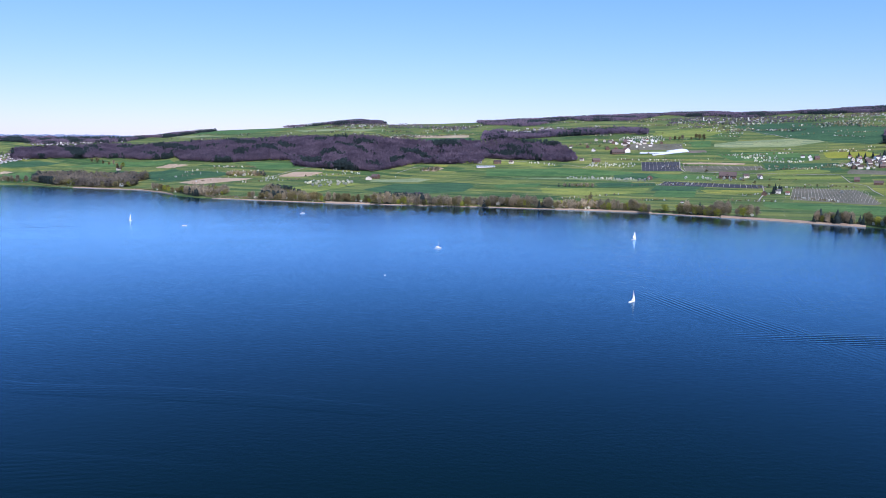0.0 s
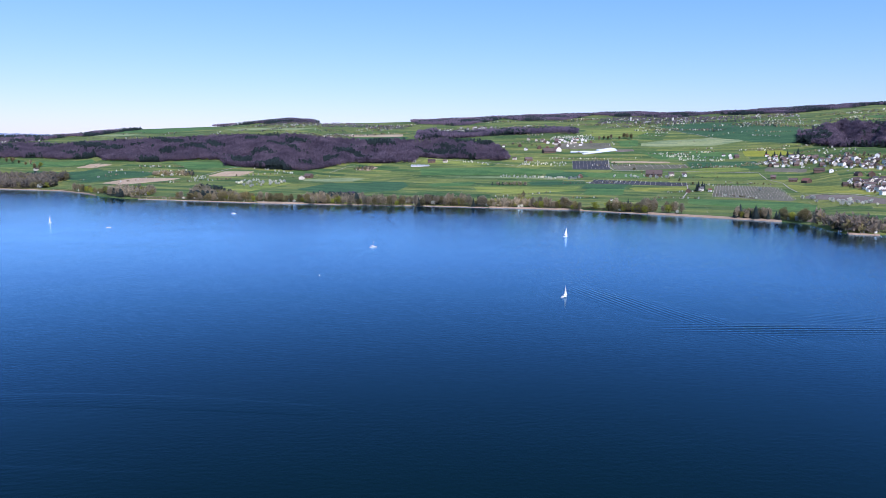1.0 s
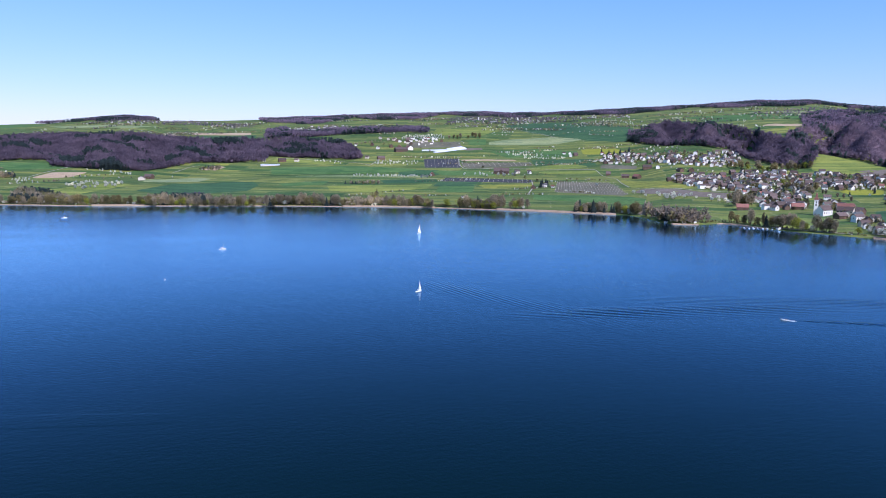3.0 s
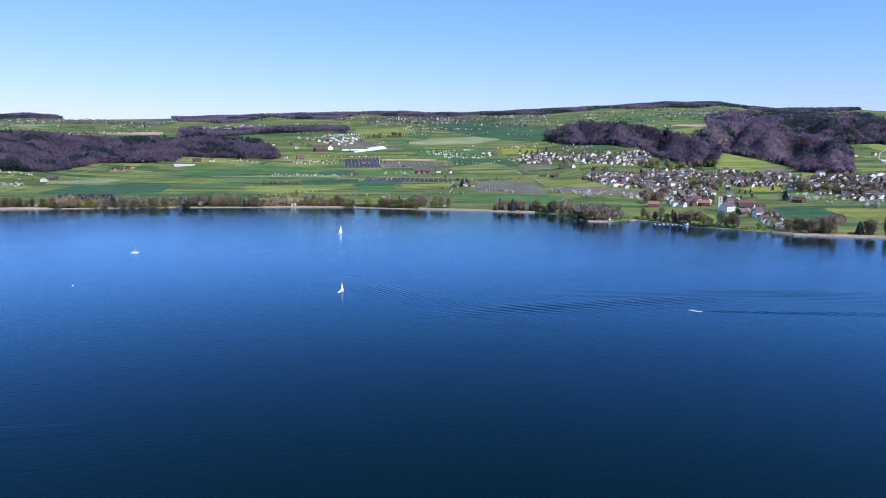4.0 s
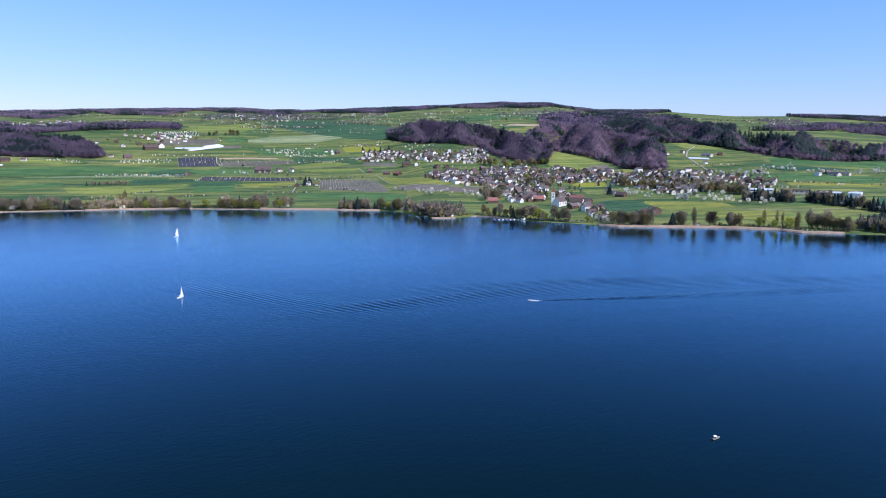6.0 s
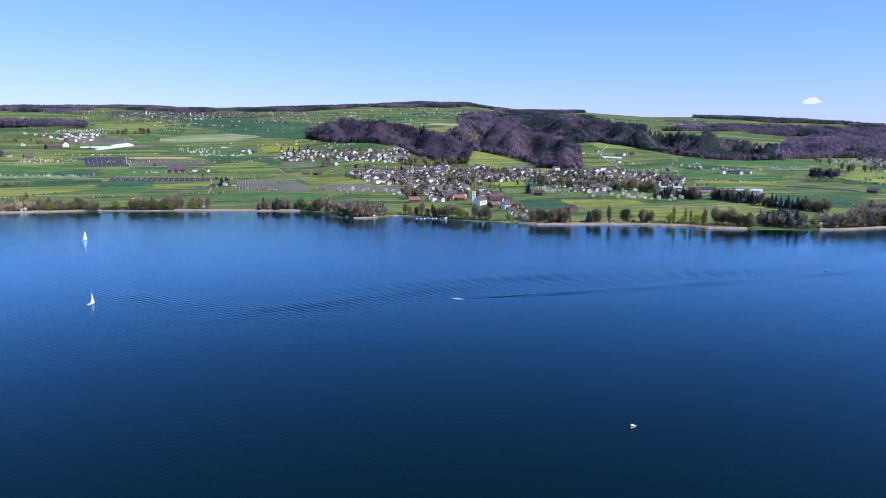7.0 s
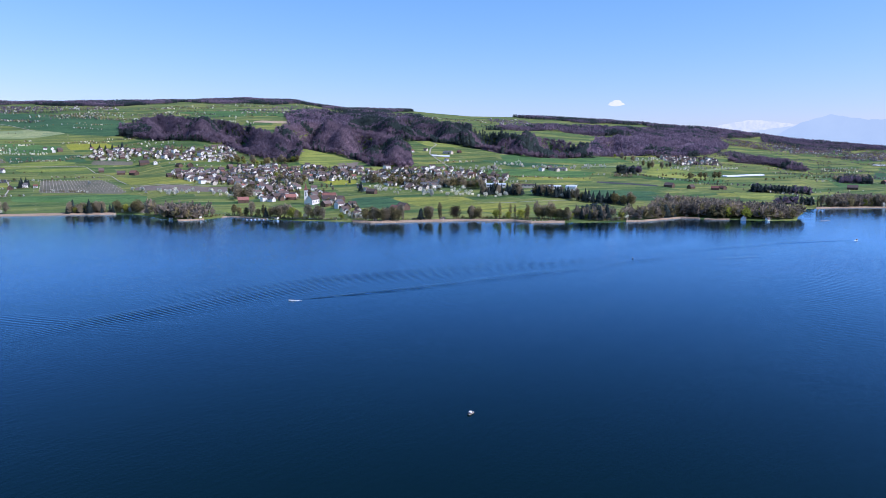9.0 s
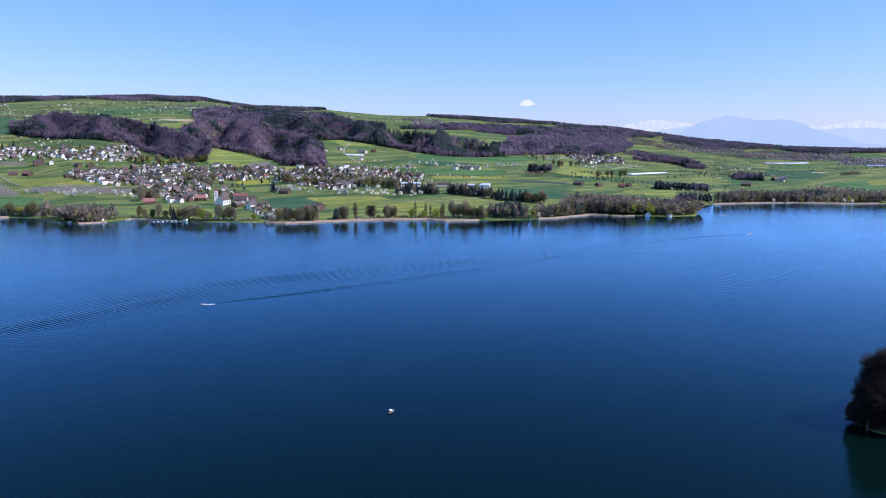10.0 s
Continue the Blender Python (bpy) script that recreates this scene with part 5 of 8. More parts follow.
def gable_walls(w, d, h, top, mat):
    bm = bmesh.new()
    x, y = w / 2, d / 2
    solid(bm, [(-x, -y, -2), (x, -y, -2), (x, y, -2), (-x, y, -2), (-x, -y, h), (x, -y, h), (x, y, h), (-x, y, h), (-x, 0, top), (x, 0, top)],
          [(3, 2, 1, 0), (0, 1, 5, 4), (2, 3, 7, 6), (1, 2, 6, 9, 5), (3, 0, 4, 8, 7), (4, 5, 9, 8), (6, 7, 8, 9)])
    return finish(bm, "wall", mat)


def gable_roof(w, d, h, top, mat, over=0.7, thick=0.3):
    """Two tiled slopes with eaves, open underneath."""
    bm = bmesh.new()
    x, y = w / 2 + over, d / 2 + over
    drop = h - (top - h) * over / (d / 2)
    pr = [(-y, drop), (0, top), (y, drop), (y, drop + thick), (0, top + thick * 1.3), (-y, drop + thick)]
    V = [(s * x, a, b + 0.03) for s in (-1, 1) for a, b in pr]
    F = [tuple(range(5, -1, -1)), tuple(range(6, 12))] + [(k, (k + 1) % 6, 6 + (k + 1) % 6, 6 + k) for k in range(6)]
    solid(bm, V, F)
    return finish(bm, "roof", mat)


def box_mesh(name, sx, sy, sz, mat):
    bm = bmesh.new()
    block(bm, -sx / 2, sx / 2, -sy / 2, sy / 2, 0, sz)
    bmesh.ops.bevel(bm, geom=bm.edges[:], offset=min(sx, sy, sz) * 0.08, segments=1)
    return finish(bm, name, mat)


WINDOW_MESH = box_mesh("window", 1.2, 0.14, 1.4, PANE)
DOOR_MESH = box_mesh("door", 1.1, 0.16, 2.1, DOOR)
CHIMNEY_MESH = box_mesh("chimney", 0.8, 0.8, 1.9, ROOF_GREY)
HOUSES = [  # width, depth, eaves, ridge, wall, roof, label
    (12, 9.5, 5.4, 9.2, WALL_WHITE, ROOF_BROWN, "white rendered house with a brown tiled roof"),
    (11, 9, 5.6, 9.4, WALL_WHITE, ROOF_GREY, "white rendered house with a grey slate roof"),
    (14, 10, 5.8, 10.2, WALL_CREAM, ROOF_BROWN, "cream house with a broad brown tiled roof"),
    (10, 8.5, 5.2, 8.6, WALL_WHITE, ROOF_RED, "small white house with a red tiled roof"),
    (17, 11, 8.2, 11.4, WALL_WHITE, ROOF_BROWN, "three-storey white apartment house under brown tiles"),
    (13, 11, 5.0, 10.6, WALL_WOOD, ROOF_BROWN, "old timber farmhouse with a steep brown roof"),
]
BARNS = [
    (24, 14, 5.5, 11.5, WALL_WOOD, ROOF_BROWN, "long dark timber barn with a brown roof"),
    (20, 13, 5.0, 10.5, WALL_WOOD, ROOF_RED, "timber barn with a faded red tiled roof"),
    (30, 15, 5.0, 9.0, WALL_CREAM, ROOF_GREY, "farm shed with pale walls and a grey roof"),
]
HUTS = [
    (6, 4.5, 2.6, 4.2, WALL_WOOD, ROOF_GREY, "small dark wooden hut by the water"),
    (6, 5, 2.6, 4.0, WALL_WHITE, ROOF_BROWN, "small white weekend hut among shore trees"),
]
house_protos = {}


def dwelling(kind, v):
    w, d, h, top, wall, roof, label = {"barn": BARNS, "hut": HUTS}.get(kind, HOUSES)[v]
    root = new(kind)
    tagged(root, label, {"barn": "barn", "hut": "hut"}.get(kind, "house"), {"barn": "farm buildings", "hut": "huts on the shore"}.get(kind, "village houses"))
    child("wall", gable_walls(w, d, h, top, wall), root)
    child("roof", gable_roof(w, d, h, top, roof), root)
    if kind == "cottage":
        return root
    if kind == "hut":
        child("window", WINDOW_MESH, root, "", pose(w * 0.22, -d / 2, 0.9))
        child("door", DOOR_MESH, root, "", pose(-w * 0.2, -d / 2, 0.1))
        return root
    if kind == "house":
        child("chimney", CHIMNEY_MESH, root, "", pose(w * 0.2, d * 0.16, top - 1.4))
        n = 3
        for s in (-1, 1):
            for k in range(n):
                child("window", WINDOW_MESH, root, "", pose((k - 1) * w * 0.29, s * d / 2, h * 0.55))
        for s in (-1, 1):
            child("window", WINDOW_MESH, root, "", pose(s * w / 2, 0, h * 0.6, 0, 0, 90))
        child("door", DOOR_MESH, root, "", pose(w * 0.1, -d / 2, 0.2))
    else:
        child("door", box_mesh("barn_door", 4, 0.2, 4, DOOR), root, "wide boarded barn door", pose(w * 0.15, -d / 2, 0))
        child("door", box_mesh("barn_door", 4, 0.2, 4, DOOR), root, "wide boarded barn door", pose(-w * 0.25, d / 2, 0))
    return root


built = []


def settle(kind, places):
    rng = random.Random(len(places) + int(places[0][1]))
    built.extend(places)
    for x, y in places:
        v = rng.randrange(3) if kind == "barn" else rng.randrange(2) if kind == "hut" else rng.choice((0, 0, 1, 1, 2, 2, 3, 4, 5, 5, 2, 0))
        turn = rng.choice((0, 90)) + rng.uniform(-28, 22) - 12
        m = pose(x, y, float(ground_z(x, y)) + 0.3, 0, 0, turn) @ Matrix.Scale(rng.uniform(0.78, 1.05), 4)
        if (kind, v) in house_protos:
            copy_thing(house_protos[kind, v], m)
        else:
            root = dwelling(kind, v)
            root.matrix_basis = Matrix.LocRotScale(m.translation, m.to_quaternion(), None)
            house_protos[kind, v] = root


def infill(ring, count, seed):
    """More small houses in the gaps of a village quarter, a garden's width from the others."""
    rng = random.Random(seed)
    xs, ys = [p[0] for p in ring], [p[1] for p in ring]
    out = []
    for _ in range(count * 40):
        x, y = rng.uniform(min(xs), max(xs)), rng.uniform(min(ys), max(ys))
        if len(out) < count and in_ring(np.array([x]), np.array([y]), ring)[0] and all(math.hypot(x - a, y - b) > 17 for a, b in built + out):
            out.append((round(x), round(y)))
    if out:
        settle("cottage", out)


def far_settle(places, sheds=False):
    """Villages too far off to tell their houses apart, or the sheds between them: small gabled blocks in one mesh."""
    rng = np.random.default_rng(len(places))
    out = []
    for x, y in places:
        w, d, h = rng.uniform(7, 13), rng.uniform(5.5, 8.5), rng.uniform(2.8, 4.6)
        if sheds:
            w, d, h = rng.uniform(5.5, 12), rng.uniform(5, 8), rng.uniform(2.6, 4.6)
        t = h + d * (0.48 if not sheds else rng.choice((0.05, 0.4)))
        a = rng.uniform(0, 3.14)
        P = np.array([(-w, -d, -4), (w, -d, -4), (w, d, -4), (-w, d, -4), (-w, -d, 2 * h), (w, -d, 2 * h), (w, d, 2 * h), (-w, d, 2 * h), (-w, 0, 2 * t), (w, 0, 2 * t)]) / 2
        Q = P.copy()
        Q[:, 0], Q[:, 1] = P[:, 0] * np.cos(a) - P[:, 1] * np.sin(a) + x, P[:, 0] * np.sin(a) + P[:, 1] * np.cos(a) + y
        Q[:, 2] += float(ground_z(x, y))
        walls = np.array([(0, 1, 5), (0, 5, 4), (2, 3, 7), (2, 7, 6), (1, 2, 6), (1, 6, 9), (1, 9, 5), (3, 0, 4), (3, 4, 8), (3, 8, 7)])
        roof = np.array([(4, 5, 9), (4, 9, 8), (6, 7, 8), (6, 8, 9)])
        R = Q.copy()
        R[4:, 2] += 0.25
        out += [(Q, walls, 0), (R, roof, 1 if rng.random() < 0.88 else 2)]
    tagged(new("village_sheds" if sheds else "far_village", merged("far_village", out, (WALL_WHITE if sheds else WALL_GREY, ROOF_BROWN, ROOF_GREY if sheds else ROOF_RED))),
           "garages and sheds between the village houses" if sheds else "distant village of white houses with brown roofs", "shed" if sheds else "village", kind="stuff")


def far_scatter(places, mat, label):
    """Small field and garden trees, too far off to tell apart."""
    rng = np.random.default_rng(len(places))
    P = np.array(places, dtype=float)
    parts = spread(WOOD_BARE, P[:, 0], P[:, 1], ground_z(P[:, 0], P[:, 1]) - 0.3, rng.uniform(5, 11, len(P)), rng, 0)
    tagged(new("field_trees", merged("field_trees", parts, (mat,))), label, "trees", kind="stuff")


def far_orchard(places):
    rng = np.random.default_rng(5)
    P = np.array(places, dtype=float)
    z = ground_z(P[:, 0], P[:, 1])
    h = rng.uniform(6, 9, len(P))
    parts = spread(WOOD_BARE, P[:, 0], P[:, 1], z, h, rng, 0)
    tagged(new("orchard", merged("orchard", parts, (BLOSSOM,))), "orchard rows in white blossom on the slope", "orchard", kind="stuff")

# ---- villages and farms ----
settle("house", [(1109, 1950), (1128, 1943), (1174, 1971), (1140, 1905), (1180, 1922), (1156, 1877), (1176, 1883), (1233, 1949), (1214, 1895), (1256, 1944), (1228, 2018), (1186, 2032), (1161, 2023), (1232, 1881), (1215, 1815), (1237, 1822), (1219, 1768), (1236, 1768), (1263, 1786), (1234, 1731), (1219, 1693), (1248, 1717), (1278, 1735), (1247, 1680), (1231, 1644), (1288, 1700), (1281, 1671), (1327, 1712), (1268, 1626), (1298, 1631), (1340, 1666), (1371, 1690), (1396, 1707), (1347, 1635), (1324, 1741), (1363, 1769), (1400, 1782), (1421, 1775), (1431, 1758), (1432, 1737)])
settle("house", [(1031, 1482), (1070, 1523), (1094, 1535), (1028, 1439), (1073, 1482), (1026, 1406), (1117, 1518), (1071, 1448), (1108, 1481), (1031, 1373), (1083, 1424), (1134, 1478), (1161, 1502), (1069, 1379), (1120, 1431), (1033, 1316), (1073, 1356), (1168, 1459), (1070, 1333), (1127, 1390), (1067, 1305), (1171, 1421), (1100, 1329), (1064, 1274), (1233, 1508), (1217, 1465), (1259, 1502), (1231, 1452), (1191, 1388), (1272, 1470), (1240, 1411), (1255, 1412), (1184, 1325), (1202, 1320), (1194, 1290), (1169, 1247), (1221, 1292), (1198, 1247), (1272, 1310), (1110, 1263)])
settle("house", [(1080, 1199), (1068, 1166), (1077, 1152), (1125, 1184), (1097, 1142), (1021, 1142), (965, 1097), (989, 1089), (988, 1061), (952, 1009), (1031, 1078), (963, 994), (1032, 1222), (1052, 1215), (1340, 1346), (1321, 1312), (1368, 1337), (1370, 1317), (1209, 1209), (1189, 1170), (1234, 1195), (1213, 1156), (1274, 1199), (1341, 1239), (1293, 1179), (1370, 1235), (1348, 1206), (1372, 1208), (1409, 1225), (1430, 1227), (1372, 1169), (1303, 1138), (1276, 1132), (1082, 1056), (1043, 1001), (1025, 1016), (1421, 1192), (1346, 1119), (1391, 1142), (1340, 1088)])
settle("house", [(1425, 1149), (1394, 1110), (1342, 1054), (1427, 1112), (1479, 1145), (1379, 1052), (1461, 1103), (1413, 1054), (1489, 1101), (1365, 1004), (1298, 946), (1420, 1024), (1348, 963), (1303, 919), (1421, 995), (1279, 887), (1525, 1051), (1459, 997), (1254, 929), (1223, 883), (1394, 943), (1586, 1103), (1595, 1073), (1541, 1028), (1590, 1046), (1552, 1009), (1528, 981), (1590, 1008), (1520, 955), (1579, 981), (1501, 903), (1552, 918), (1507, 876), (1492, 855), (1576, 893), (1489, 828), (1537, 848), (1625, 971), (1140, 1696), (1169, 1003)])
settle("house", [(1139, 961), (1787, 1319), (1852, 1314), (1732, 1153), (1753, 855), (1804, 856), (2285, 946), (2286, 923), (720, 1589), (770, 1584), (759, 1607), (815, 1914), (842, 1887), (1085, 2155), (1099, 2142), (1014, 1742), (918, 834), (909, 1016), (911, 999), (-214, 2097), (-198, 2164), (462, 2375), (594, 2778), (618, 2742), (639, 2690), (848, 1904), (127, 2427), (229, 2388), (475, 2662), (533, 2638), (538, 2557), (1099, 2100), (1080, 2097), (-1208, 2655), (1243, 1987), (1159, 1939), (1209, 1923), (1216, 2000), (1234, 2000), (1175, 1903)])
settle("house", [(1195, 2013), (1130, 1968), (1156, 1976), (1298, 1660), (1216, 1737), (1232, 1853), (1208, 1798), (1260, 1820), (1319, 1654), (1241, 1742), (1242, 1712), (1224, 1667), (1312, 1605), (1292, 1738), (1233, 1782), (1186, 1808), (1201, 1745), (1382, 1726), (1052, 1352), (1104, 1408), (1168, 1439), (1121, 1451), (1051, 1284), (1085, 1300), (1105, 1361), (1145, 1462), (1051, 1467), (1067, 1396), (1102, 1455), (1046, 1427), (1116, 1347), (1079, 1320), (1193, 1494), (1036, 1394), (1210, 1446), (1174, 1276), (1213, 1238), (1287, 1349), (1149, 1217), (1242, 1310)])
settle("house", [(1131, 1162), (1174, 1220), (1131, 1314), (1079, 1273), (1227, 1435), (1122, 1252), (1296, 1337), (1269, 1402), (1153, 1278), (1244, 1292), (1224, 1401), (1148, 1251), (1233, 1346), (1040, 1111), (1062, 1107), (1048, 1133), (965, 1024), (1016, 1122), (948, 1067), (940, 1032), (1087, 1119), (1290, 1152), (1346, 1283), (1319, 1186), (1391, 1234), (1233, 1213), (1406, 1209), (1218, 1223), (1380, 1186), (1312, 1251), (1389, 1216), (1427, 1278), (1360, 1249), (1348, 1317), (1355, 1024), (1501, 1025), (1503, 1110), (1437, 1034), (1435, 1098), (1507, 1069)])
settle("house", [(1533, 1088), (1373, 1143), (1503, 1087), (1534, 1068), (1477, 1065), (1286, 1018), (1265, 1044), (1331, 1068), (1582, 1079), (1307, 892), (1318, 956), (1351, 931), (1251, 885), (1582, 907), (1534, 902), (1539, 947), (1498, 997), (1546, 988)])
settle("barn", [(1133, 1736), (1141, 1596), (1163, 1579), (1863, 1236), (1918, 1230), (1555, 956), (1696, 972), (1024, 1670), (1035, 1632), (772, 1932), (1110, 921), (944, 732), (967, 731), (1815, 822), (1785, 832), (882, 1044), (943, 1021), (948, 986), (925, 873), (591, 2574), (617, 2553), (501, 2334), (575, 1978), (183, 2398), (1723, 497), (1746, 395), (1777, 385), (2401, 80), (2361, 63), (2104, 138), (2400, 178), (2501, 60), (1737, 449), (-219, 2097), (-202, 2130)])
settle("cottage", [(2373, 653), (2388, 648), (2395, 667), (2394, 685), (2401, 643), (2409, 660), (2425, 705), (2429, 686), (2443, 643), (2442, 728), (2444, 703), (2444, 672), (2453, 627), (2453, 718), (2470, 615), (2478, 599), (2460, 693), (2504, 575), (2478, 729), (2481, 712), (2483, 672), (2511, 608), (2486, 752), (2494, 649), (2532, 585), (2492, 705), (2509, 663), (2505, 772), (2504, 746), (2534, 627), (2517, 686), (2569, 592), (2571, 609), (2528, 734), (2571, 625), (2532, 767), (2544, 682), (698, 2577), (2542, 706), (2566, 664)])
settle("cottage", [(2580, 640), (2551, 760), (674, 2605), (2564, 736), (2585, 685), (2627, 609), (746, 2576), (2581, 717), (2611, 674), (2633, 634), (669, 2627), (723, 2622), (2603, 741), (2625, 703), (2648, 664), (2644, 682), (762, 2614), (2665, 650), (2633, 718), (2674, 629), (717, 2644), (741, 2637), (2613, 764), (2628, 734), (795, 2609), (663, 2649), (740, 2667), (690, 2668), (714, 2674), (789, 2656), (1956, 1927), (783, 2679), (1919, 1986), (1940, 1983), (767, 2692), (2008, 1808), (648, 2674), (1975, 1938), (754, 2703), (1986, 1992)])
settle("cottage", [(685, 2694), (2043, 1842), (1988, 1904), (710, 2714), (2010, 1860), (694, 2721), (635, 2720), (2048, 1891), (2031, 1927), (647, 2740)])
far_settle([(285, 3196), (305, 3205), (327, 3247), (390, 3269), (366, 3288), (339, 3295), (384, 3294), (403, 3295), (-1772, 2865), (-1759, 2874), (1139, 3148), (314, 3337), (380, 3334), (-1781, 2887), (425, 3341), (-1755, 2902), (-1740, 2910), (332, 3356), (491, 3340), (-1781, 2897), (293, 3371), (-1716, 2943), (-1756, 2918), (-1734, 2933), (347, 3378), (3398, -164), (3391, -288), (3396, -270), (3406, -179), (3405, -196), (3403, -224), (-1719, 2961), (455, 3382), (486, 3377), (514, 3373), (-1714, 2976), (3419, -235), (3036, 1592), (-1787, 2914), (-1750, 2941), (3428, -123), (-1734, 2960), (1191, 3227), (-1784, 2925), (434, 3417)])
far_settle([(3008, 1685), (3029, 1647), (-1805, 2916), (-1712, 3002), (510, 3410), (1328, 3182), (-1771, 2938), (-1753, 2960), (3453, -263), (3452, -279), (-1740, 2979), (3464, -137), (549, 3428), (3094, 1584), (-1754, 2975), (3471, -234), (3087, 1605), (-1787, 2953), (-1734, 3001), (465, 3449), (1301, 3228), (3479, -158), (3474, -251), (1065, 3317), (1094, 3308), (3482, -181), (-1822, 2946), (505, 3451), (1246, 3258), (3484, -223), (-1801, 2963), (-1776, 2979), (408, 3476), (478, 3467), (3498, -168), (3496, -209), (3493, -259), (1264, 3268), (3128, 1588), (-1744, 3024), (-1732, 3036), (3507, -226), (-1828, 2977), (-1811, 2984), (1427, 3213)])
far_settle([(3513, -195), (-1771, 3015), (1094, 3346), (3511, -287), (-1795, 3003), (-1746, 3048), (3076, 1735), (1282, 3291), (3530, -254), (-1854, 3000), (-1823, 3012), (-1773, 3044), (1227, 3321), (3539, -158), (-1793, 3034), (3542, -180), (3536, -274), (-1748, 3069), (1506, 3212), (1856, 3024), (3547, -239), (1598, 3177), (3549, 230), (3121, 1711), (-1853, 3026), (3553, -264), (-1832, 3041), (1220, 3349), (1426, 3266), (3560, -220), (-1808, 3057), (-1774, 3080), (1827, 3065), (1191, 3368), (1641, 3173), (3561, 278), (3569, -198), (-1850, 3049), (3570, -256), (3567, -296), (-1826, 3061), (-1803, 3077), (1334, 3322), (1852, 3064), (3577, 162)])
far_settle([(3579, -149), (3576, -222), (3572, -273), (3189, 1635), (1161, 3391), (1411, 3295), (1459, 3274), (3184, 1654), (3582, -299), (-1843, 3074), (71, 3595), (3587, 257), (3594, -168), (3591, -236), (3598, 154), (3599, 113), (3594, -252), (3592, 296), (3602, -188), (3601, 234), (3602, 215), (1503, 3284), (3307, 1454), (3608, 182), (3605, -266), (3616, 79), (3607, -288), (3158, 1769), (1817, 3131), (3621, 58), (3617, -201), (3192, 1716), (1440, 3326), (1219, 3417), (3628, 98), (3227, 1666), (3634, -26), (1271, 3407), (3343, 1432), (3634, 145), (3632, -212), (43, 3640), (3637, 168), (3638, -178), (1611, 3268)])
far_settle([(3633, 282), (3636, -276), (3615, 485), (3640, 246), (3650, 3), (3638, -305), (3653, -77), (3651, -161), (3648, -226), (3655, -142), (3624, 505), (3661, 69), (3661, -50), (3652, 295), (3663, 127), (1268, 3442), (1912, 3130), (3659, 262), (3661, 232), (3669, 25), (3668, -126), (3662, -249), (3659, -296), (1576, 3317), (3671, -158), (3670, -188), (1472, 3373), (1724, 3251), (3681, 38), (1788, 3221), (1821, 3202), (3685, -100), (3682, -170), (3677, -271), (3676, -288), (3684, 194), (3688, 105), (3690, -39), (101, 3691), (1338, 3441), (3416, 1403), (3692, 86), (3689, -208), (3693, 172), (3697, -59)])
far_settle([(3691, -239), (3686, -308), (3668, 480), (1409, 3421), (3406, 1448), (1780, 3248), (3400, 1480), (3438, 1392), (3682, 464), (3247, 1798), (3710, 150), (3711, -144), (3718, 2), (3717, -70), (3714, -191), (3722, -22), (3308, 1710), (-420, 3700), (1777, 3273), (3720, 253), (3463, 1383), (3729, 69), (3695, 516), (3299, 1753), (3727, 271), (3433, 1476), (3444, 1450), (3712, 454), (1655, 3354), (3741, 12), (3735, -245), (3720, 420), (1314, 3506), (1907, 3222), (3745, 41), (3708, 543), (1623, 3378), (3749, -97), (3739, -297), (3720, 488), (3317, 1753), (-6, 3752), (114, 3750), (3750, -183), (3749, -204)])
far_settle([(3756, -118), (3748, -281), (3734, 436), (3749, 290), (3759, 121), (3762, -14), (3759, -153), (3750, -316), (3741, 411), (1505, 3450), (3758, 215), (3474, 1450), (3764, -132), (3748, 391), (60, 3768), (1526, 3445), (3764, -228), (3727, 577), (-373, 3754), (3770, 137), (3742, 501), (3272, 1884), (-477, 3746), (3496, 1429), (3742, 527), (3762, 373), (1349, 3531), (3773, 232), (3777, 177), (1395, 3517), (3780, -217), (3777, -268), (3785, -194), (1473, 3494), (3792, 82), (3519, 1424), (3797, -45), (3773, 451), (3776, 427), (3794, -250), (3757, 592), (3763, 554), (3778, 473), (3786, 407), (3806, 155)])
far_settle([(-47, 3812), (1660, 3431), (3797, 338), (3802, -308), (3783, 498), (3807, 274), (3812, 190), (3815, 115), (3816, 98), (3817, 65), (3818, 7), (3814, -174), (3808, -284), (-441, 3795), (3809, 295), (3822, -34), (3821, -106), (3798, 441), (3823, -156), (3819, 264), (3555, 1421), (3818, -320), (1930, 3315), (3837, 44), (3837, -77), (3835, -145), (3795, 584), (1850, 3365), (3838, -184), (3832, -294), (3804, 547), (-9, 3848), (3842, 220), (3845, -214), (3843, -235), (3799, 633), (3838, 326), (3856, 80), (3839, 397), (-429, 3836), (3842, 370), (3814, 616), (3858, 233), (3866, -17), (3830, 537)])
far_settle([(1650, 3498), (3860, 258), (3843, 469), (3850, 412), (-28, 3872), (3869, 168), (3873, 15), (-418, 3853), (3874, 142), (3876, -137), (3838, 561), (3861, 382), (3853, 483), (-1821, 3431), (3392, 1899), (3888, -118), (-1807, 3447), (3862, 512), (3896, 89), (3897, 72), (-1849, 3434), (25, 3900), (3885, 345), (3899, 132), (3901, 26), (3899, -153), (3859, 585), (1495, 3607), (3902, 162), (3903, 116), (-1890, 3420), (-1785, 3476), (3910, -2), (3908, -109), (3864, 607), (-1879, 3431), (3908, 202), (3913, -64), (3889, 454), (3895, 404), (-526, 3881), (3895, 438), (1894, 3432), (3894, 479), (-1769, 3502)])
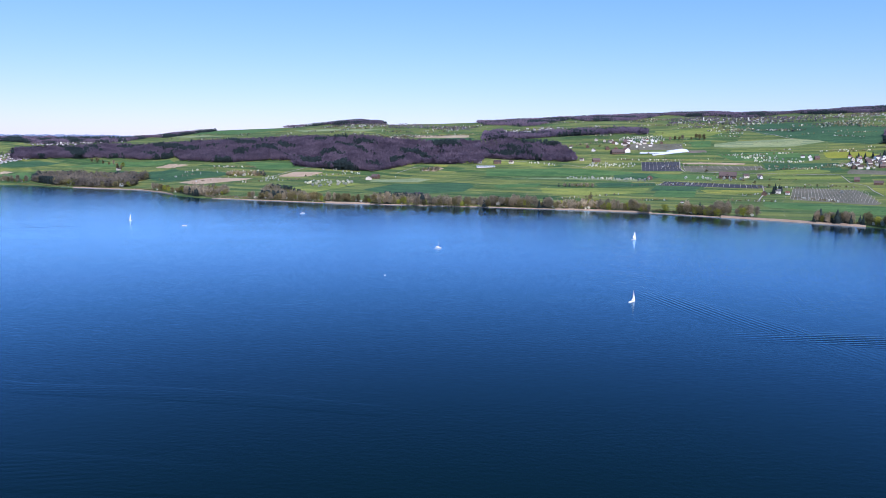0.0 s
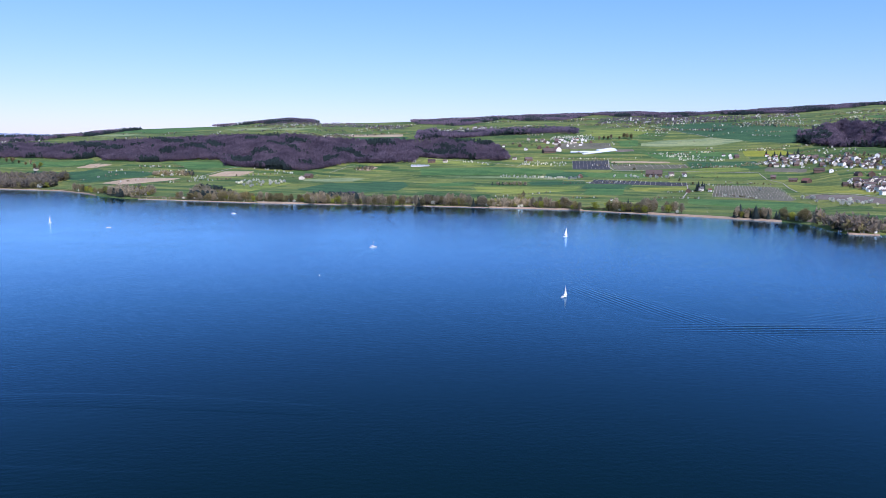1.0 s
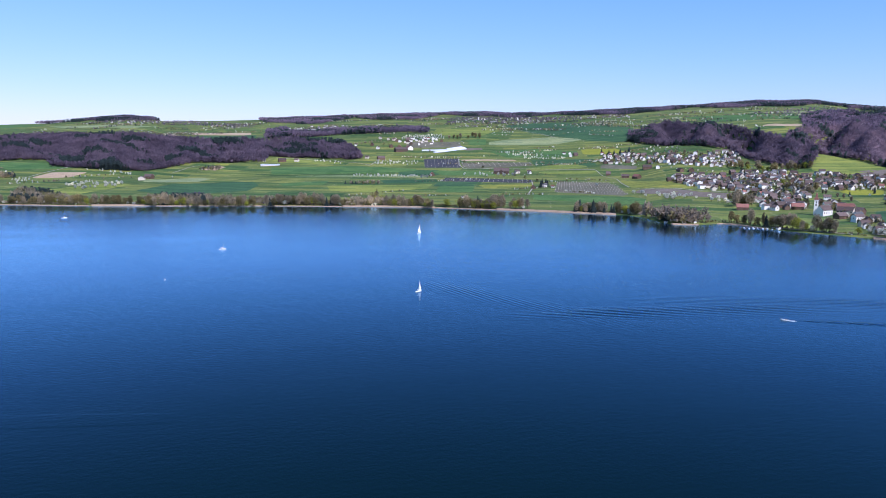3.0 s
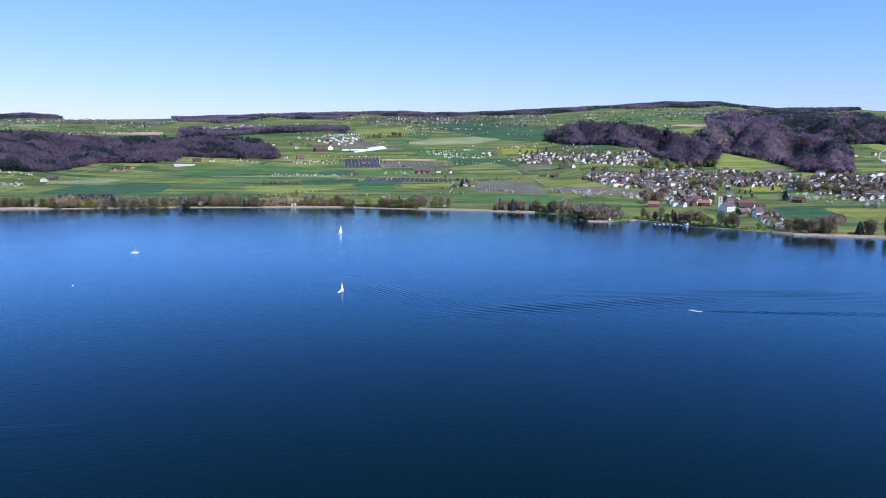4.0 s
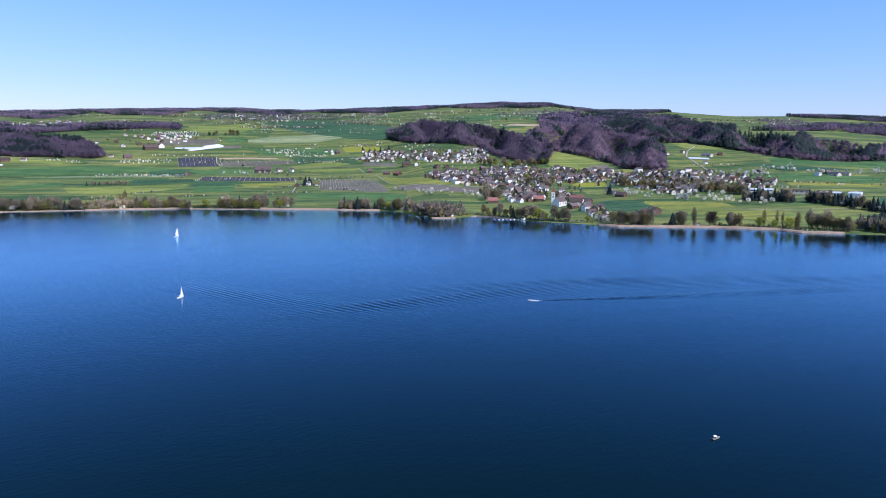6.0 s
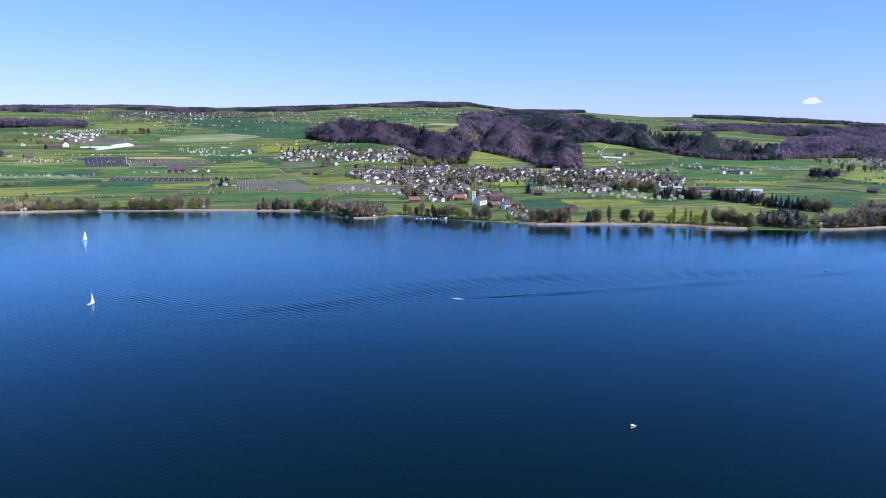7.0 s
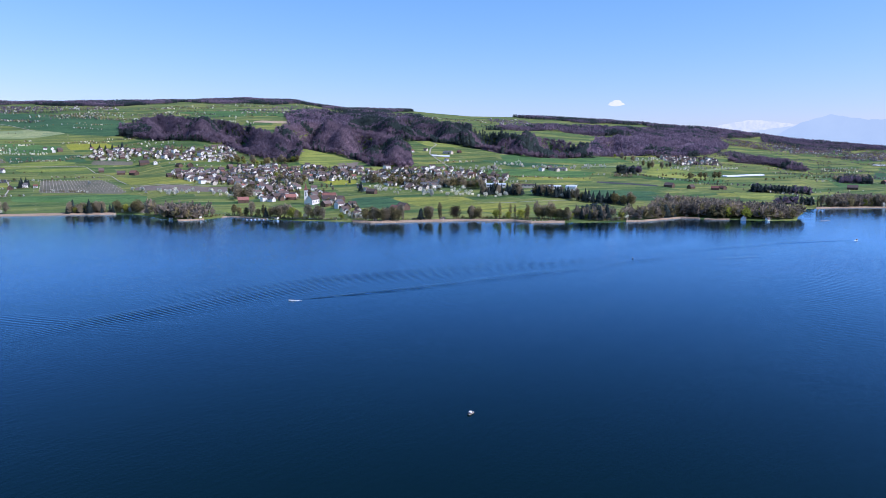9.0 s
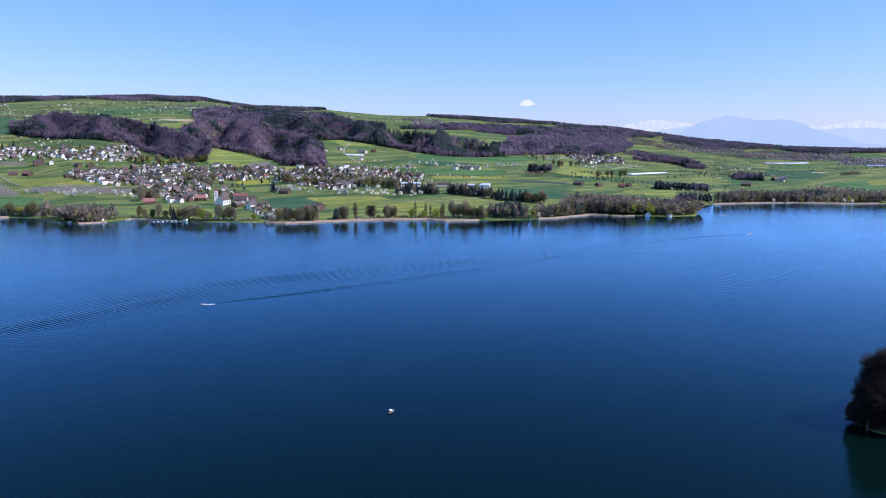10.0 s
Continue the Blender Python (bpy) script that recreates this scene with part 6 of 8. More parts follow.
far_settle([(3911, 324), (3921, 181), (-1917, 3428), (3929, -79), (3882, 619), (1592, 3595), (3933, 60), (3933, 17), (3419, 1949), (3904, 496), (3460, 1884), (-340, 3925), (-123, 3938), (1560, 3618), (3942, -20), (-1760, 3534), (3948, 105), (3915, 535), (-1964, 3429), (-1945, 3440), (3953, -50), (3927, 472), (3956, -136), (3946, 338), (3959, 134), (3928, 560), (3950, 381), (3966, 161), (3968, 76), (3969, -94), (3926, 598), (3971, 115), (3943, 511), (-1905, 3490), (3960, 397), (-1950, 3469), (-1815, 3542), (3964, 355), (3979, -169), (3962, 418), (3984, -111), (-1858, 3529), (3974, 332), (3986, 146), (3990, 5)])
far_settle([(-1835, 3550), (-1770, 3583), (-1895, 3523), (-1804, 3570), (3968, 530), (-1925, 3511), (3976, 501), (-1857, 3552), (4008, 96), (3467, 2018), (3988, 439), (-1728, 3621), (4017, 45), (4018, -27), (4015, -159), (3540, 1904), (3987, 543), (4009, 350), (4025, -57), (4029, 67), (4029, -98), (-1778, 3619), (4033, 35), (4033, 17), (4033, -81), (4032, -130), (4008, 469), (4020, 363), (-1935, 3546), (4042, -35), (4041, -67), (4024, 397), (4003, 596), (-1896, 3576), (4034, 337), (-1817, 3622), (-1763, 3657), (4042, 380), (4028, 538), (-1929, 3577), (-1875, 3606), (-53, 4064), (4042, 460), (4068, 80), (4031, 572)])
far_settle([(-1969, 3564), (4055, 410), (4063, 325), (4078, 9), (4078, -10), (-1815, 3654), (-1670, 3723), (-1994, 3564), (-1894, 3618), (-336, 4070), (-1861, 3640), (-1758, 3691), (-1697, 3719), (4089, 57), (4054, 555), (4069, 435), (-1743, 3702), (4053, 590), (4061, 532), (-1796, 3681), (-83, 4095), (4067, 515), (4075, 451), (4092, 367), (4085, 499), (-1926, 3637), (-1882, 3660), (4097, 392), (4105, 350), (-1869, 3676), (-1743, 3738), (4099, 486), (-1952, 3646), (4114, 465), (4118, 426), (-1856, 3701), (-176, 4136), (4126, 384), (4108, 572), (4128, 408), (-2012, 3632), (-1873, 3710), (4136, 441), (-1836, 3733), (4136, 477)])
far_settle([(-2006, 3649), (-1807, 3756), (-1739, 3788), (-128, 4166), (-1994, 3665), (-1775, 3776), (-1939, 3708), (-1830, 3763), (-307, 4173), (-1912, 3740), (-139, 4198), (-163, 4205), (-1882, 3768), (-1947, 3744), (-1740, 3845), (-332, 4207), (-2011, 3723), (-1808, 3826), (-1987, 3741), (-1921, 3775), (-1729, 3876), (-1872, 3818), (-1836, 3835), (-1801, 3856), (-2036, 3787), (-256, 4292), (-247, 4329)])
far_settle([(1222, 1987), (1175, 2022), (1167, 1919), (1203, 1948), (1209, 1882), (1170, 1936), (1140, 1966), (1192, 1966), (1161, 1906), (1188, 1912), (1126, 1926), (1223, 1914), (1150, 1920), (1246, 1958), (1265, 1962), (1221, 2011), (1239, 1968), (1220, 1945), (1240, 1931), (1197, 1991), (1267, 1748), (1285, 1632), (1261, 1852), (1328, 1633), (1211, 1667), (1264, 1659), (1251, 1699), (1192, 1696), (1189, 1712), (1260, 1887), (1236, 1683), (1253, 1656), (1311, 1684), (1227, 1799), (1357, 1728), (1309, 1731), (1282, 1795), (1262, 1650), (1310, 1627), (1210, 1709), (1186, 1792), (1276, 1619), (1300, 1678), (1333, 1674), (1324, 1681)], True)
far_settle([(1340, 1741), (1266, 1669), (1354, 1703), (1295, 1771), (1279, 1761), (1359, 1664), (1342, 1690), (1238, 1664), (1317, 1616), (1115, 1535), (1133, 1431), (1130, 1459), (1058, 1413), (1097, 1553), (1177, 1477), (1149, 1418), (1064, 1512), (1155, 1470), (1052, 1312), (1111, 1438), (1109, 1470), (1097, 1494), (1099, 1442), (1156, 1439), (1035, 1455), (1132, 1505), (1055, 1395), (1149, 1479), (1049, 1479), (1066, 1432), (1081, 1375), (1039, 1332), (1109, 1544), (1065, 1368), (1025, 1348), (1074, 1283), (1044, 1368), (1182, 1457), (1101, 1512), (1112, 1417), (1124, 1372), (1205, 1472), (1085, 1413), (1042, 1410), (1162, 1196)], True)
far_settle([(1200, 1229), (1107, 1242), (1282, 1417), (1162, 1345), (1195, 1401), (1074, 1209), (1275, 1390), (1283, 1437), (1218, 1322), (1269, 1329), (1124, 1218), (1239, 1443), (1247, 1485), (1272, 1357), (1195, 1311), (1098, 1196), (1227, 1258), (1214, 1357), (1228, 1368), (1198, 1346), (1154, 1357), (1218, 1278), (1106, 1150), (1163, 1263), (1290, 1363), (1099, 1275), (1184, 1211), (1290, 1401), (1093, 1187), (1094, 1253), (1166, 1389), (1151, 1323), (1251, 1352), (1266, 1381), (1165, 1326), (1084, 1179), (1230, 1421), (1213, 1260), (1174, 1302), (1288, 1386), (975, 1004), (1007, 1095), (986, 1074), (972, 1083), (1018, 1090)], True)
far_settle([(1011, 1070), (1022, 1100), (978, 1045), (931, 1053), (1053, 1093), (961, 1069), (1040, 1100), (1254, 1209), (1305, 1269), (1267, 1149), (1395, 1259), (1360, 1213), (1261, 1201), (1333, 1323), (1325, 1271), (1271, 1185), (1370, 1257), (1386, 1277), (1311, 1238), (1428, 1244), (1345, 1219), (1288, 1257), (1252, 1256), (1367, 1294), (1269, 1234), (1406, 1276), (1247, 1228), (1441, 1250), (1354, 1349), (1265, 1127), (1228, 1229), (1418, 1277), (1296, 1281), (1383, 1328), (1391, 1133), (1292, 883), (1465, 1013), (1463, 1145), (1361, 1082), (1358, 1053), (1263, 980), (1422, 1035), (1382, 950), (1392, 974), (1360, 1070)], True)
far_settle([(1427, 1199), (1408, 957), (1573, 1072), (1355, 1152), (1560, 1079), (1339, 1008), (1407, 1028), (1261, 946), (1442, 1007), (1412, 1182), (1572, 1102), (1416, 1171), (1313, 1048), (1458, 1129), (1316, 921), (1234, 906), (1244, 965), (1329, 979), (1560, 1119), (1402, 1015), (1407, 1142), (1250, 907), (1238, 940), (1398, 1158), (1336, 936), (1391, 1069), (1290, 1049), (1409, 1118), (1265, 993), (1489, 1090), (1276, 870), (1496, 1057), (1493, 1041), (1521, 1130), (1506, 1146), (1367, 978), (1439, 1171), (1299, 1041), (1270, 1066), (1390, 1096), (1366, 1016), (1340, 1101), (1481, 1123), (1512, 915), (1580, 926)], True)
far_settle([(1626, 1009), (1555, 979), (1533, 1003), (1542, 864), (1512, 937), (1572, 1012), (1561, 992), (1475, 974), (1495, 881), (1634, 937), (1524, 871), (1582, 1040), (1588, 1020), (1580, 1005), (1552, 933), (1594, 981), (1574, 959)], True)
infill([(1074, 1911), (1189, 1826), (1279, 1980), (1178, 2070)], 10, 1)
infill([(1167, 1794), (1223, 1608), (1308, 1566), (1434, 1717), (1355, 1782), (1272, 1936)], 22, 2)
infill([(1016, 1463), (996, 1310), (1042, 1240), (1239, 1474), (1162, 1528), (1099, 1563)], 18, 3)
infill([(1042, 1240), (909, 1016), (947, 961), (1319, 1338), (1296, 1450), (1259, 1502)], 34, 4)
infill([(1172, 1181), (1254, 1082), (1455, 1237), (1362, 1367)], 16, 5)
infill([(1243, 1058), (1198, 880), (1248, 841), (1616, 1093), (1460, 1186), (1426, 1216)], 26, 6)
infill([(1423, 964), (1441, 794), (1649, 903), (1612, 1075)], 14, 7)
infill([(1016, 1023), (907, 822), (816, 714), (824, 698), (925, 798), (1069, 1018)], 18, 8)
settle("hut", [(-127, 1563), (75, 1522), (218, 1492), (509, 1506), (490, 1378), (554, 1331), (558, 1321), (670, 965), (687, 941), (703, 937), (769, 832), (908, 608), (835, 685), (1195, 309), (1204, 305), (1203, 186), (1596, 121), (1698, -28)])
far_scatter([(1133, 1400), (1512, 992), (1103, 1429), (1129, 1409), (1394, 1147), (1410, 1124), (1412, 1143), (1538, 980), (1397, 1165), (1551, 978), (790, 1719), (788, 1795), (1906, 479), (1902, 497), (1921, 488), (1938, 434), (1938, 477), (1950, 469), (1955, 449), (1964, 420), (1960, 461), (1981, 432), (786, 1865), (1938, 591), (1236, 1638), (1275, 1612), (1294, 1603), (1975, 521), (1994, 422), (1252, 1632), (1960, 586), (1202, 1696), (1232, 1657), (1220, 1679), (1275, 1626), (1226, 1677), (1974, 581), (766, 1921), (1206, 1725), (2015, 538), (1206, 1749), (2033, 550), (2036, 581), (2047, 574), (759, 1990)], BUD, "small budding trees between fields and gardens")
far_scatter([(1203, 1770), (2057, 566), (752, 2033), (2142, 352), (1200, 1802), (2161, 335), (1200, 1815), (1101, 1915), (2200, 345), (1143, 1891), (1137, 1902), (1191, 1872), (1203, 1868), (1127, 1924), (1171, 1889), (1179, 1886), (2240, 321), (732, 2149), (2254, 336), (2298, 321), (2315, 310), (723, 2243), (2347, 277), (2374, 310), (2379, 295), (716, 2307), (2450, 268), (2468, 260), (2475, 281), (2489, 221), (2494, 246), (2524, 237), (696, 2422), (682, 2495), (665, 2579), (576, 2633), (594, 2628), (3075, 55), (3076, -65), (3066, -155), (3095, 26), (3076, -109), (3094, -28), (3085, -79), (3079, -124)], BUD, "small budding trees between fields and gardens")
far_scatter([(3087, -95), (3106, -10), (3108, 79), (3115, 112), (3116, 94), (3118, 5), (3111, -139), (3110, -167), (3120, -39), (3119, -204), (3134, 125), (3145, -189), (3155, -224), (3158, 36), (3193, -247), (3198, -236)], BUD, "small budding trees between fields and gardens")
far_scatter([(1275, 1909), (1273, 1921), (483, 2678), (460, 2692), (475, 2687), (2704, 356), (2713, 343), (501, 2680), (2720, 332), (2731, 367), (2739, 343), (517, 2698), (519, 2696), (2750, 320), (541, 2688), (535, 2702), (2770, 326), (559, 2711), (580, 2703), (595, 2696), (572, 2712), (640, 2694), (610, 2704), (665, 2705), (622, 2712), (630, 2710), (651, 2708), (688, 2715), (684, 2731), (2823, 290), (2849, 282), (2855, 309), (2873, 254), (2874, 243), (2869, 276), (2899, 200), (2869, 303), (2867, 325), (2896, 270), (2897, 259), (2906, 238), (2923, 169), (2927, 194), (2924, 228), (2926, 220)], SHORE_TWIG, "small leafless trees between fields and gardens")
far_scatter([(2939, 209), (2952, 178), (2967, 188)], SHORE_TWIG, "small leafless trees between fields and gardens")
far_scatter([(1146, 1829), (1128, 1867), (1107, 1914), (1123, 1898)], BLOSSOM, "small blossoming trees in village gardens")
far_orchard([(460, 1996), (659, 1935), (1898, 799), (1633, 1259), (1808, 949), (-349, 2022), (480, 1995), (781, 1896), (1652, 1251), (1835, 894), (-319, 2031), (401, 2017), (706, 1928), (756, 1912), (768, 1907), (1802, 997), (1861, 867), (429, 2015), (1911, 799), (1882, 848), (379, 2029), (447, 2015), (695, 1940), (715, 1935), (742, 1926), (1637, 1278), (1801, 1023), (1647, 1278), (1653, 1273), (1669, 1261), (1826, 959), (-304, 2050), (358, 2041), (383, 2036), (408, 2032), (417, 2030), (710, 1944), (1927, 800), (1670, 1274), (1831, 977), (672, 1964), (398, 2042), (1672, 1283), (-379, 2053), (-350, 2058)])
far_orchard([(-342, 2064), (369, 2059), (377, 2055), (1852, 972), (1854, 986), (1947, 809), (-375, 2070), (-338, 2077), (-351, 2079), (1957, 795), (1871, 988), (1959, 817), (1964, 807), (1966, 813), (1984, 815), (1991, 781), (1992, 775), (1993, 765), (2000, 801), (2014, 793), (2015, 788), (-491, 2128), (2020, 780), (2098, 645), (-508, 2141), (-533, 2151), (-522, 2154), (-258, 2204), (-264, 2206), (-518, 2167), (-510, 2177), (-273, 2223), (-544, 2181), (2158, 624), (-553, 2187), (-538, 2191), (-287, 2241), (556, 2192), (570, 2193), (584, 2196), (-526, 2210), (1358, 1920), (-535, 2217), (1326, 1936), (2189, 629)])
far_orchard([(2196, 605), (1356, 1944), (505, 2215), (546, 2209), (-315, 2257), (-305, 2258), (2213, 587), (492, 2224), (-546, 2231), (468, 2236), (597, 2222), (2191, 735), (1351, 1964), (2211, 625), (2221, 602), (483, 2239), (474, 2246), (480, 2243), (520, 2229), (-319, 2273), (580, 2227), (534, 2230), (466, 2257), (553, 2229), (1020, 2067), (2228, 623), (2237, 601), (1009, 2078), (1013, 2076), (1028, 2069), (1036, 2065), (513, 2248), (524, 2243), (531, 2242), (573, 2236), (997, 2091), (983, 2098), (479, 2268), (544, 2243), (591, 2240), (993, 2098), (1038, 2076), (1046, 2072), (944, 2127), (1295, 1964)])
far_orchard([(-343, 2294), (566, 2243), (1012, 2093), (979, 2115), (974, 2117), (951, 2130), (-352, 2299), (359, 2296), (508, 2264), (971, 2125), (1311, 1975), (1338, 1985), (542, 2257), (942, 2143), (937, 2144), (2264, 608), (2273, 580), (2277, 567), (479, 2290), (496, 2283), (522, 2268), (989, 2125), (963, 2140), (342, 2306), (485, 2291), (518, 2276), (971, 2142), (2278, 599), (2288, 561), (507, 2289), (2280, 607), (2237, 767), (-391, 2326), (2301, 554), (356, 2318), (331, 2329), (993, 2169), (2253, 777), (348, 2330), (314, 2341), (958, 2188), (976, 2185), (2314, 613), (1011, 2175), (2265, 765)])
far_orchard([(968, 2196), (2329, 577), (1002, 2192), (1326, 2003), (2275, 750), (287, 2368), (293, 2365), (304, 2360), (2336, 566), (931, 2205), (945, 2207), (961, 2208), (2340, 538), (313, 2364), (941, 2210), (2278, 776), (2281, 764), (2341, 595), (2342, 587), (2279, 785), (2292, 742), (2294, 749), (957, 2226), (1000, 2226), (989, 2231), (932, 2228), (983, 2235), (1356, 2024), (1314, 2021), (919, 2233), (2373, 516), (968, 2245), (976, 2245), (2304, 782), (2309, 766), (2321, 745), (989, 2250), (2378, 526), (2321, 756), (2342, 717), (2308, 797), (2317, 778), (2342, 752), (927, 2268), (2405, 532)])
far_orchard([(2357, 748), (2338, 791), (2346, 774), (2420, 515), (2420, 524), (936, 2289), (958, 2288), (2440, 498), (2438, 506), (2390, 738), (2391, 751), (2465, 498), (2394, 769), (2399, 761), (1632, 1961), (2417, 760), (2423, 753), (1645, 2002), (1639, 2018), (1637, 2026), (1652, 2035), (1786, 2058), (1788, 2075), (1795, 2053), (1647, 2044), (1796, 2092), (1640, 2050), (1771, 2125), (1638, 2062), (1654, 2069), (-1403, 2372), (1743, 2126), (1776, 2144), (774, 2679), (766, 2683), (804, 2666), (758, 2689), (811, 2666), (790, 2683), (1770, 2149), (820, 2664), (802, 2680), (744, 2699), (754, 2704), (740, 2703)])
far_orchard([(797, 2697), (788, 2702), (781, 2704), (764, 2709), (735, 2706), (1652, 2092), (804, 2699), (1625, 2095), (1640, 2093), (827, 2685), (810, 2700), (779, 2716), (1780, 2169), (821, 2698), (792, 2716), (760, 2722), (754, 2726), (708, 2714), (775, 2731), (747, 2728), (1655, 2113), (1669, 2116), (2796, 202), (826, 2711), (785, 2734), (731, 2728), (721, 2726), (701, 2720), (1691, 2130), (804, 2733), (1741, 2160), (1760, 2171), (820, 2728), (811, 2734), (741, 2739), (2814, 189), (763, 2747), (712, 2735), (693, 2730), (771, 2751), (704, 2736), (688, 2734), (682, 2732), (672, 2730), (778, 2756)])
far_orchard([(758, 2755), (727, 2747), (2811, 267), (2819, 230), (835, 2738), (810, 2754), (752, 2757), (747, 2756), (740, 2754), (721, 2749), (2821, 242), (676, 2746), (829, 2752), (821, 2758), (801, 2765), (789, 2767), (735, 2761), (687, 2752), (2827, 250), (2836, 213), (807, 2767), (718, 2760), (2825, 280), (770, 2773), (764, 2773), (-1499, 2426), (752, 2775), (744, 2773), (710, 2768), (699, 2766), (688, 2767), (683, 2766), (2862, 184), (840, 2763), (760, 2779), (731, 2775), (1764, 2195), (1741, 2185), (757, 2789), (721, 2786), (703, 2785), (716, 2789), (698, 2790), (1688, 2223), (2851, 292)])
far_orchard([(2857, 268), (742, 2794), (1721, 2313), (707, 2802), (2876, 262), (1713, 2274), (1740, 2204), (2904, 194), (1036, 2701), (2884, 286), (2921, 183), (1099, 2718), (1050, 2714), (1130, 2711), (1736, 2271), (1735, 2237), (1120, 2722), (1091, 2728), (1116, 2730), (2932, 214), (2948, 248), (2957, 259), (2963, 197), (2956, 268), (2967, 243), (2969, 228), (2971, 235), (2991, 187), (2997, 211), (3000, 224), (1651, 2655), (1639, 2676), (1653, 2675), (1621, 2711), (1681, 2705), (1625, 2767), (1673, 2745), (1608, 2786), (1644, 2779), (1563, 2830), (1606, 2810), (1702, 2753), (1562, 2858), (1687, 2786), (1637, 2838)])
far_orchard([(1594, 2868), (1652, 2839), (1561, 2908), (1551, 2919), (1713, 2850), (1592, 2923), (1643, 2900), (1613, 2926), (1650, 2928), (1683, 2909), (1636, 2945), (1680, 2925), (1703, 2916), (1681, 2952), (1736, 2939)])


# ---- boats ----
def hull_mesh(name, length, beam, depth, mat, bow=0.42, stern=0.75):
    """A lofted boat's shell with a raised bow and a flat deck."""
    V, F = [], []
    n, m = 13, 7
    for i in range(n):
        t = i / (n - 1)
        half = beam / 2 * (stern + (1 - stern) * min(1, t / 0.4)) * (1 - max(0, (t - bow) / (1 - bow)) ** 2.2 * 0.97)
        sheer = depth * (0.62 + 0.38 * t * t)
        for j in range(m):
            a = math.pi * j / (m - 1)
            V.append((-length / 2 + length * t, math.cos(a) * half, sheer - math.sin(a) ** 0.7 * (sheer + 0.25) * (1 - 0.5 * max(0, t - 0.8))))
    for i in range(n - 1):
        for j in range(m - 1):
            F.append((i * m + j, i * m + j + 1, (i + 1) * m + j + 1, (i + 1) * m + j))
        F.append((i * m, (i + 1) * m, (i + 1) * m + m - 1, i * m + m - 1))
    F.append(tuple(range(m)))
    bm = bmesh.new()
    solid(bm, V, F)
    return finish(bm, name, mat)


def pole(name, a, b, r, mat, tip=0.6):
    V, F = [], []
    tube(V, F, a, b, r, r * tip, 8)
    F += [tuple(range(7, -1, -1)), tuple(range(8, 16))]
    return mesh_of(name, V, F, mat)


def cloth(name, corners, belly, mat):
    """A three-cornered sail with a belly and a little thickness."""
    a, b, c = (np.array(p, float) for p in corners)
    nrm = np.cross(b - a, c - a)
    nrm /= np.linalg.norm(nrm)
    V, F, k = [], [], 8
    ids = {}
    for i in range(k + 1):
        for j in range(k + 1 - i):
            u, v = i / k, j / k
            w = 1 - u - v
            ids[i, j] = len(V)
            V.append(a * w + b * u + c * v + nrm * belly * 9 * min(u, v, w) * 0.9)
    for i in range(k):
        for j in range(k - i):
            F.append((ids[i, j], ids[i + 1, j], ids[i, j + 1]))
            if i + j < k - 1:
                F.append((ids[i + 1, j], ids[i + 1, j + 1], ids[i, j + 1]))
    n = len(V)
    V += [p - nrm * 0.03 for p in V]
    F += [tuple(n + q for q in reversed(f)) for f in F]
    return mesh_of(name, V, F, mat)


def sailboat(m, length, mast, main, jib, label):
    root = tagged(new("sailboat"), label, "sailboat")
    root.matrix_basis = m
    child("hull", hull_mesh("hull", length, length * 0.31, length * 0.14, GELCOAT), root)
    child("cabin", box_mesh("cabin", length * 0.34, length * 0.19, length * 0.07, GELCOAT), root, "", pose(length * 0.08, 0, length * 0.10))
    child("mast", pole("mast", (length * 0.1, 0, 0.2), (length * 0.1, 0, mast), 0.09, METAL), root)
    child("boom", pole("boom", (length * 0.1, 0, length * 0.24), (-length * 0.36, 0, length * 0.25), 0.07, METAL), root)
    child("rudder", box_mesh("rudder", 0.4, 0.08, 1.0, GELCOAT), root, "", pose(-length * 0.51, 0, -0.4))
    if main:
        child("mainsail", cloth("mainsail", ((length * 0.09, 0.02, length * 0.27), (-length * 0.35, 0.3, length * 0.28), (length * 0.09, 0.02, mast * 0.97)), 0.25, CANVAS), root)
    else:
        child("furled_sail", pole("furled_sail", (length * 0.08, 0, length * 0.28), (-length * 0.34, 0, length * 0.28), 0.17, CANVAS), root)
    if jib:
        child("jib", cloth("jib", ((length * 0.47, 0, length * 0.16), (length * 0.05, 0.5, length * 0.2), (length * 0.11, 0, mast * 0.9)), 0.2, CANVAS), root)
    for side in (-1, 1):
        child("shroud", pole("shroud", (length * 0.05, side * length * 0.14, length * 0.13), (length * 0.1, 0, mast * 0.92), 0.02, METAL, 1), root)
    return root


sailboat(pose(144, 526, 0, 2, 0, 38), 7.0, 9.3, False, True, "white sailing boat under a single raised foresail")
sailboat(pose(252, 925, 0, 0, 3, 38), 8.0, 12.2, True, True, "white sailing yacht with both sails set")
sailboat(pose(-5, 826, 0, 0, 0, 5), 7.8, 9.0, False, False, "moored white yacht with its sails furled")
sailboat(pose(-257, 1298, 0, 0, 0, 20), 8.5, 10.0, False, False, "moored white yacht near the far bank")
sailboat(pose(-502, 1136, 0, 0, 0, 70), 7.0, 11.5, True, False, "white sailing boat with a narrow upright sail")


def motorboat(m, label):
    root = tagged(new("motorboat"), label, "motorboat", "motorboats")
    root.matrix_basis = m
    child("hull", hull_mesh("hull", 6.4, 2.3, 1.0, GELCOAT, 0.5, 0.9), root)
    child("windscreen", box_mesh("windscreen", 0.15, 1.7, 0.6, PANE), root, "tinted windscreen", pose(0.7, 0, 0.85, 0, -25, 0))
    child("seat", box_mesh("seat", 0.7, 1.6, 0.5, TEAK), root, "", pose(-0.9, 0, 0.75))
    child("outboard_motor", box_mesh("outboard_motor", 0.6, 0.5, 1.3, BLACK), root, "black outboard motor", pose(-3.35, 0, -0.1))
    return root


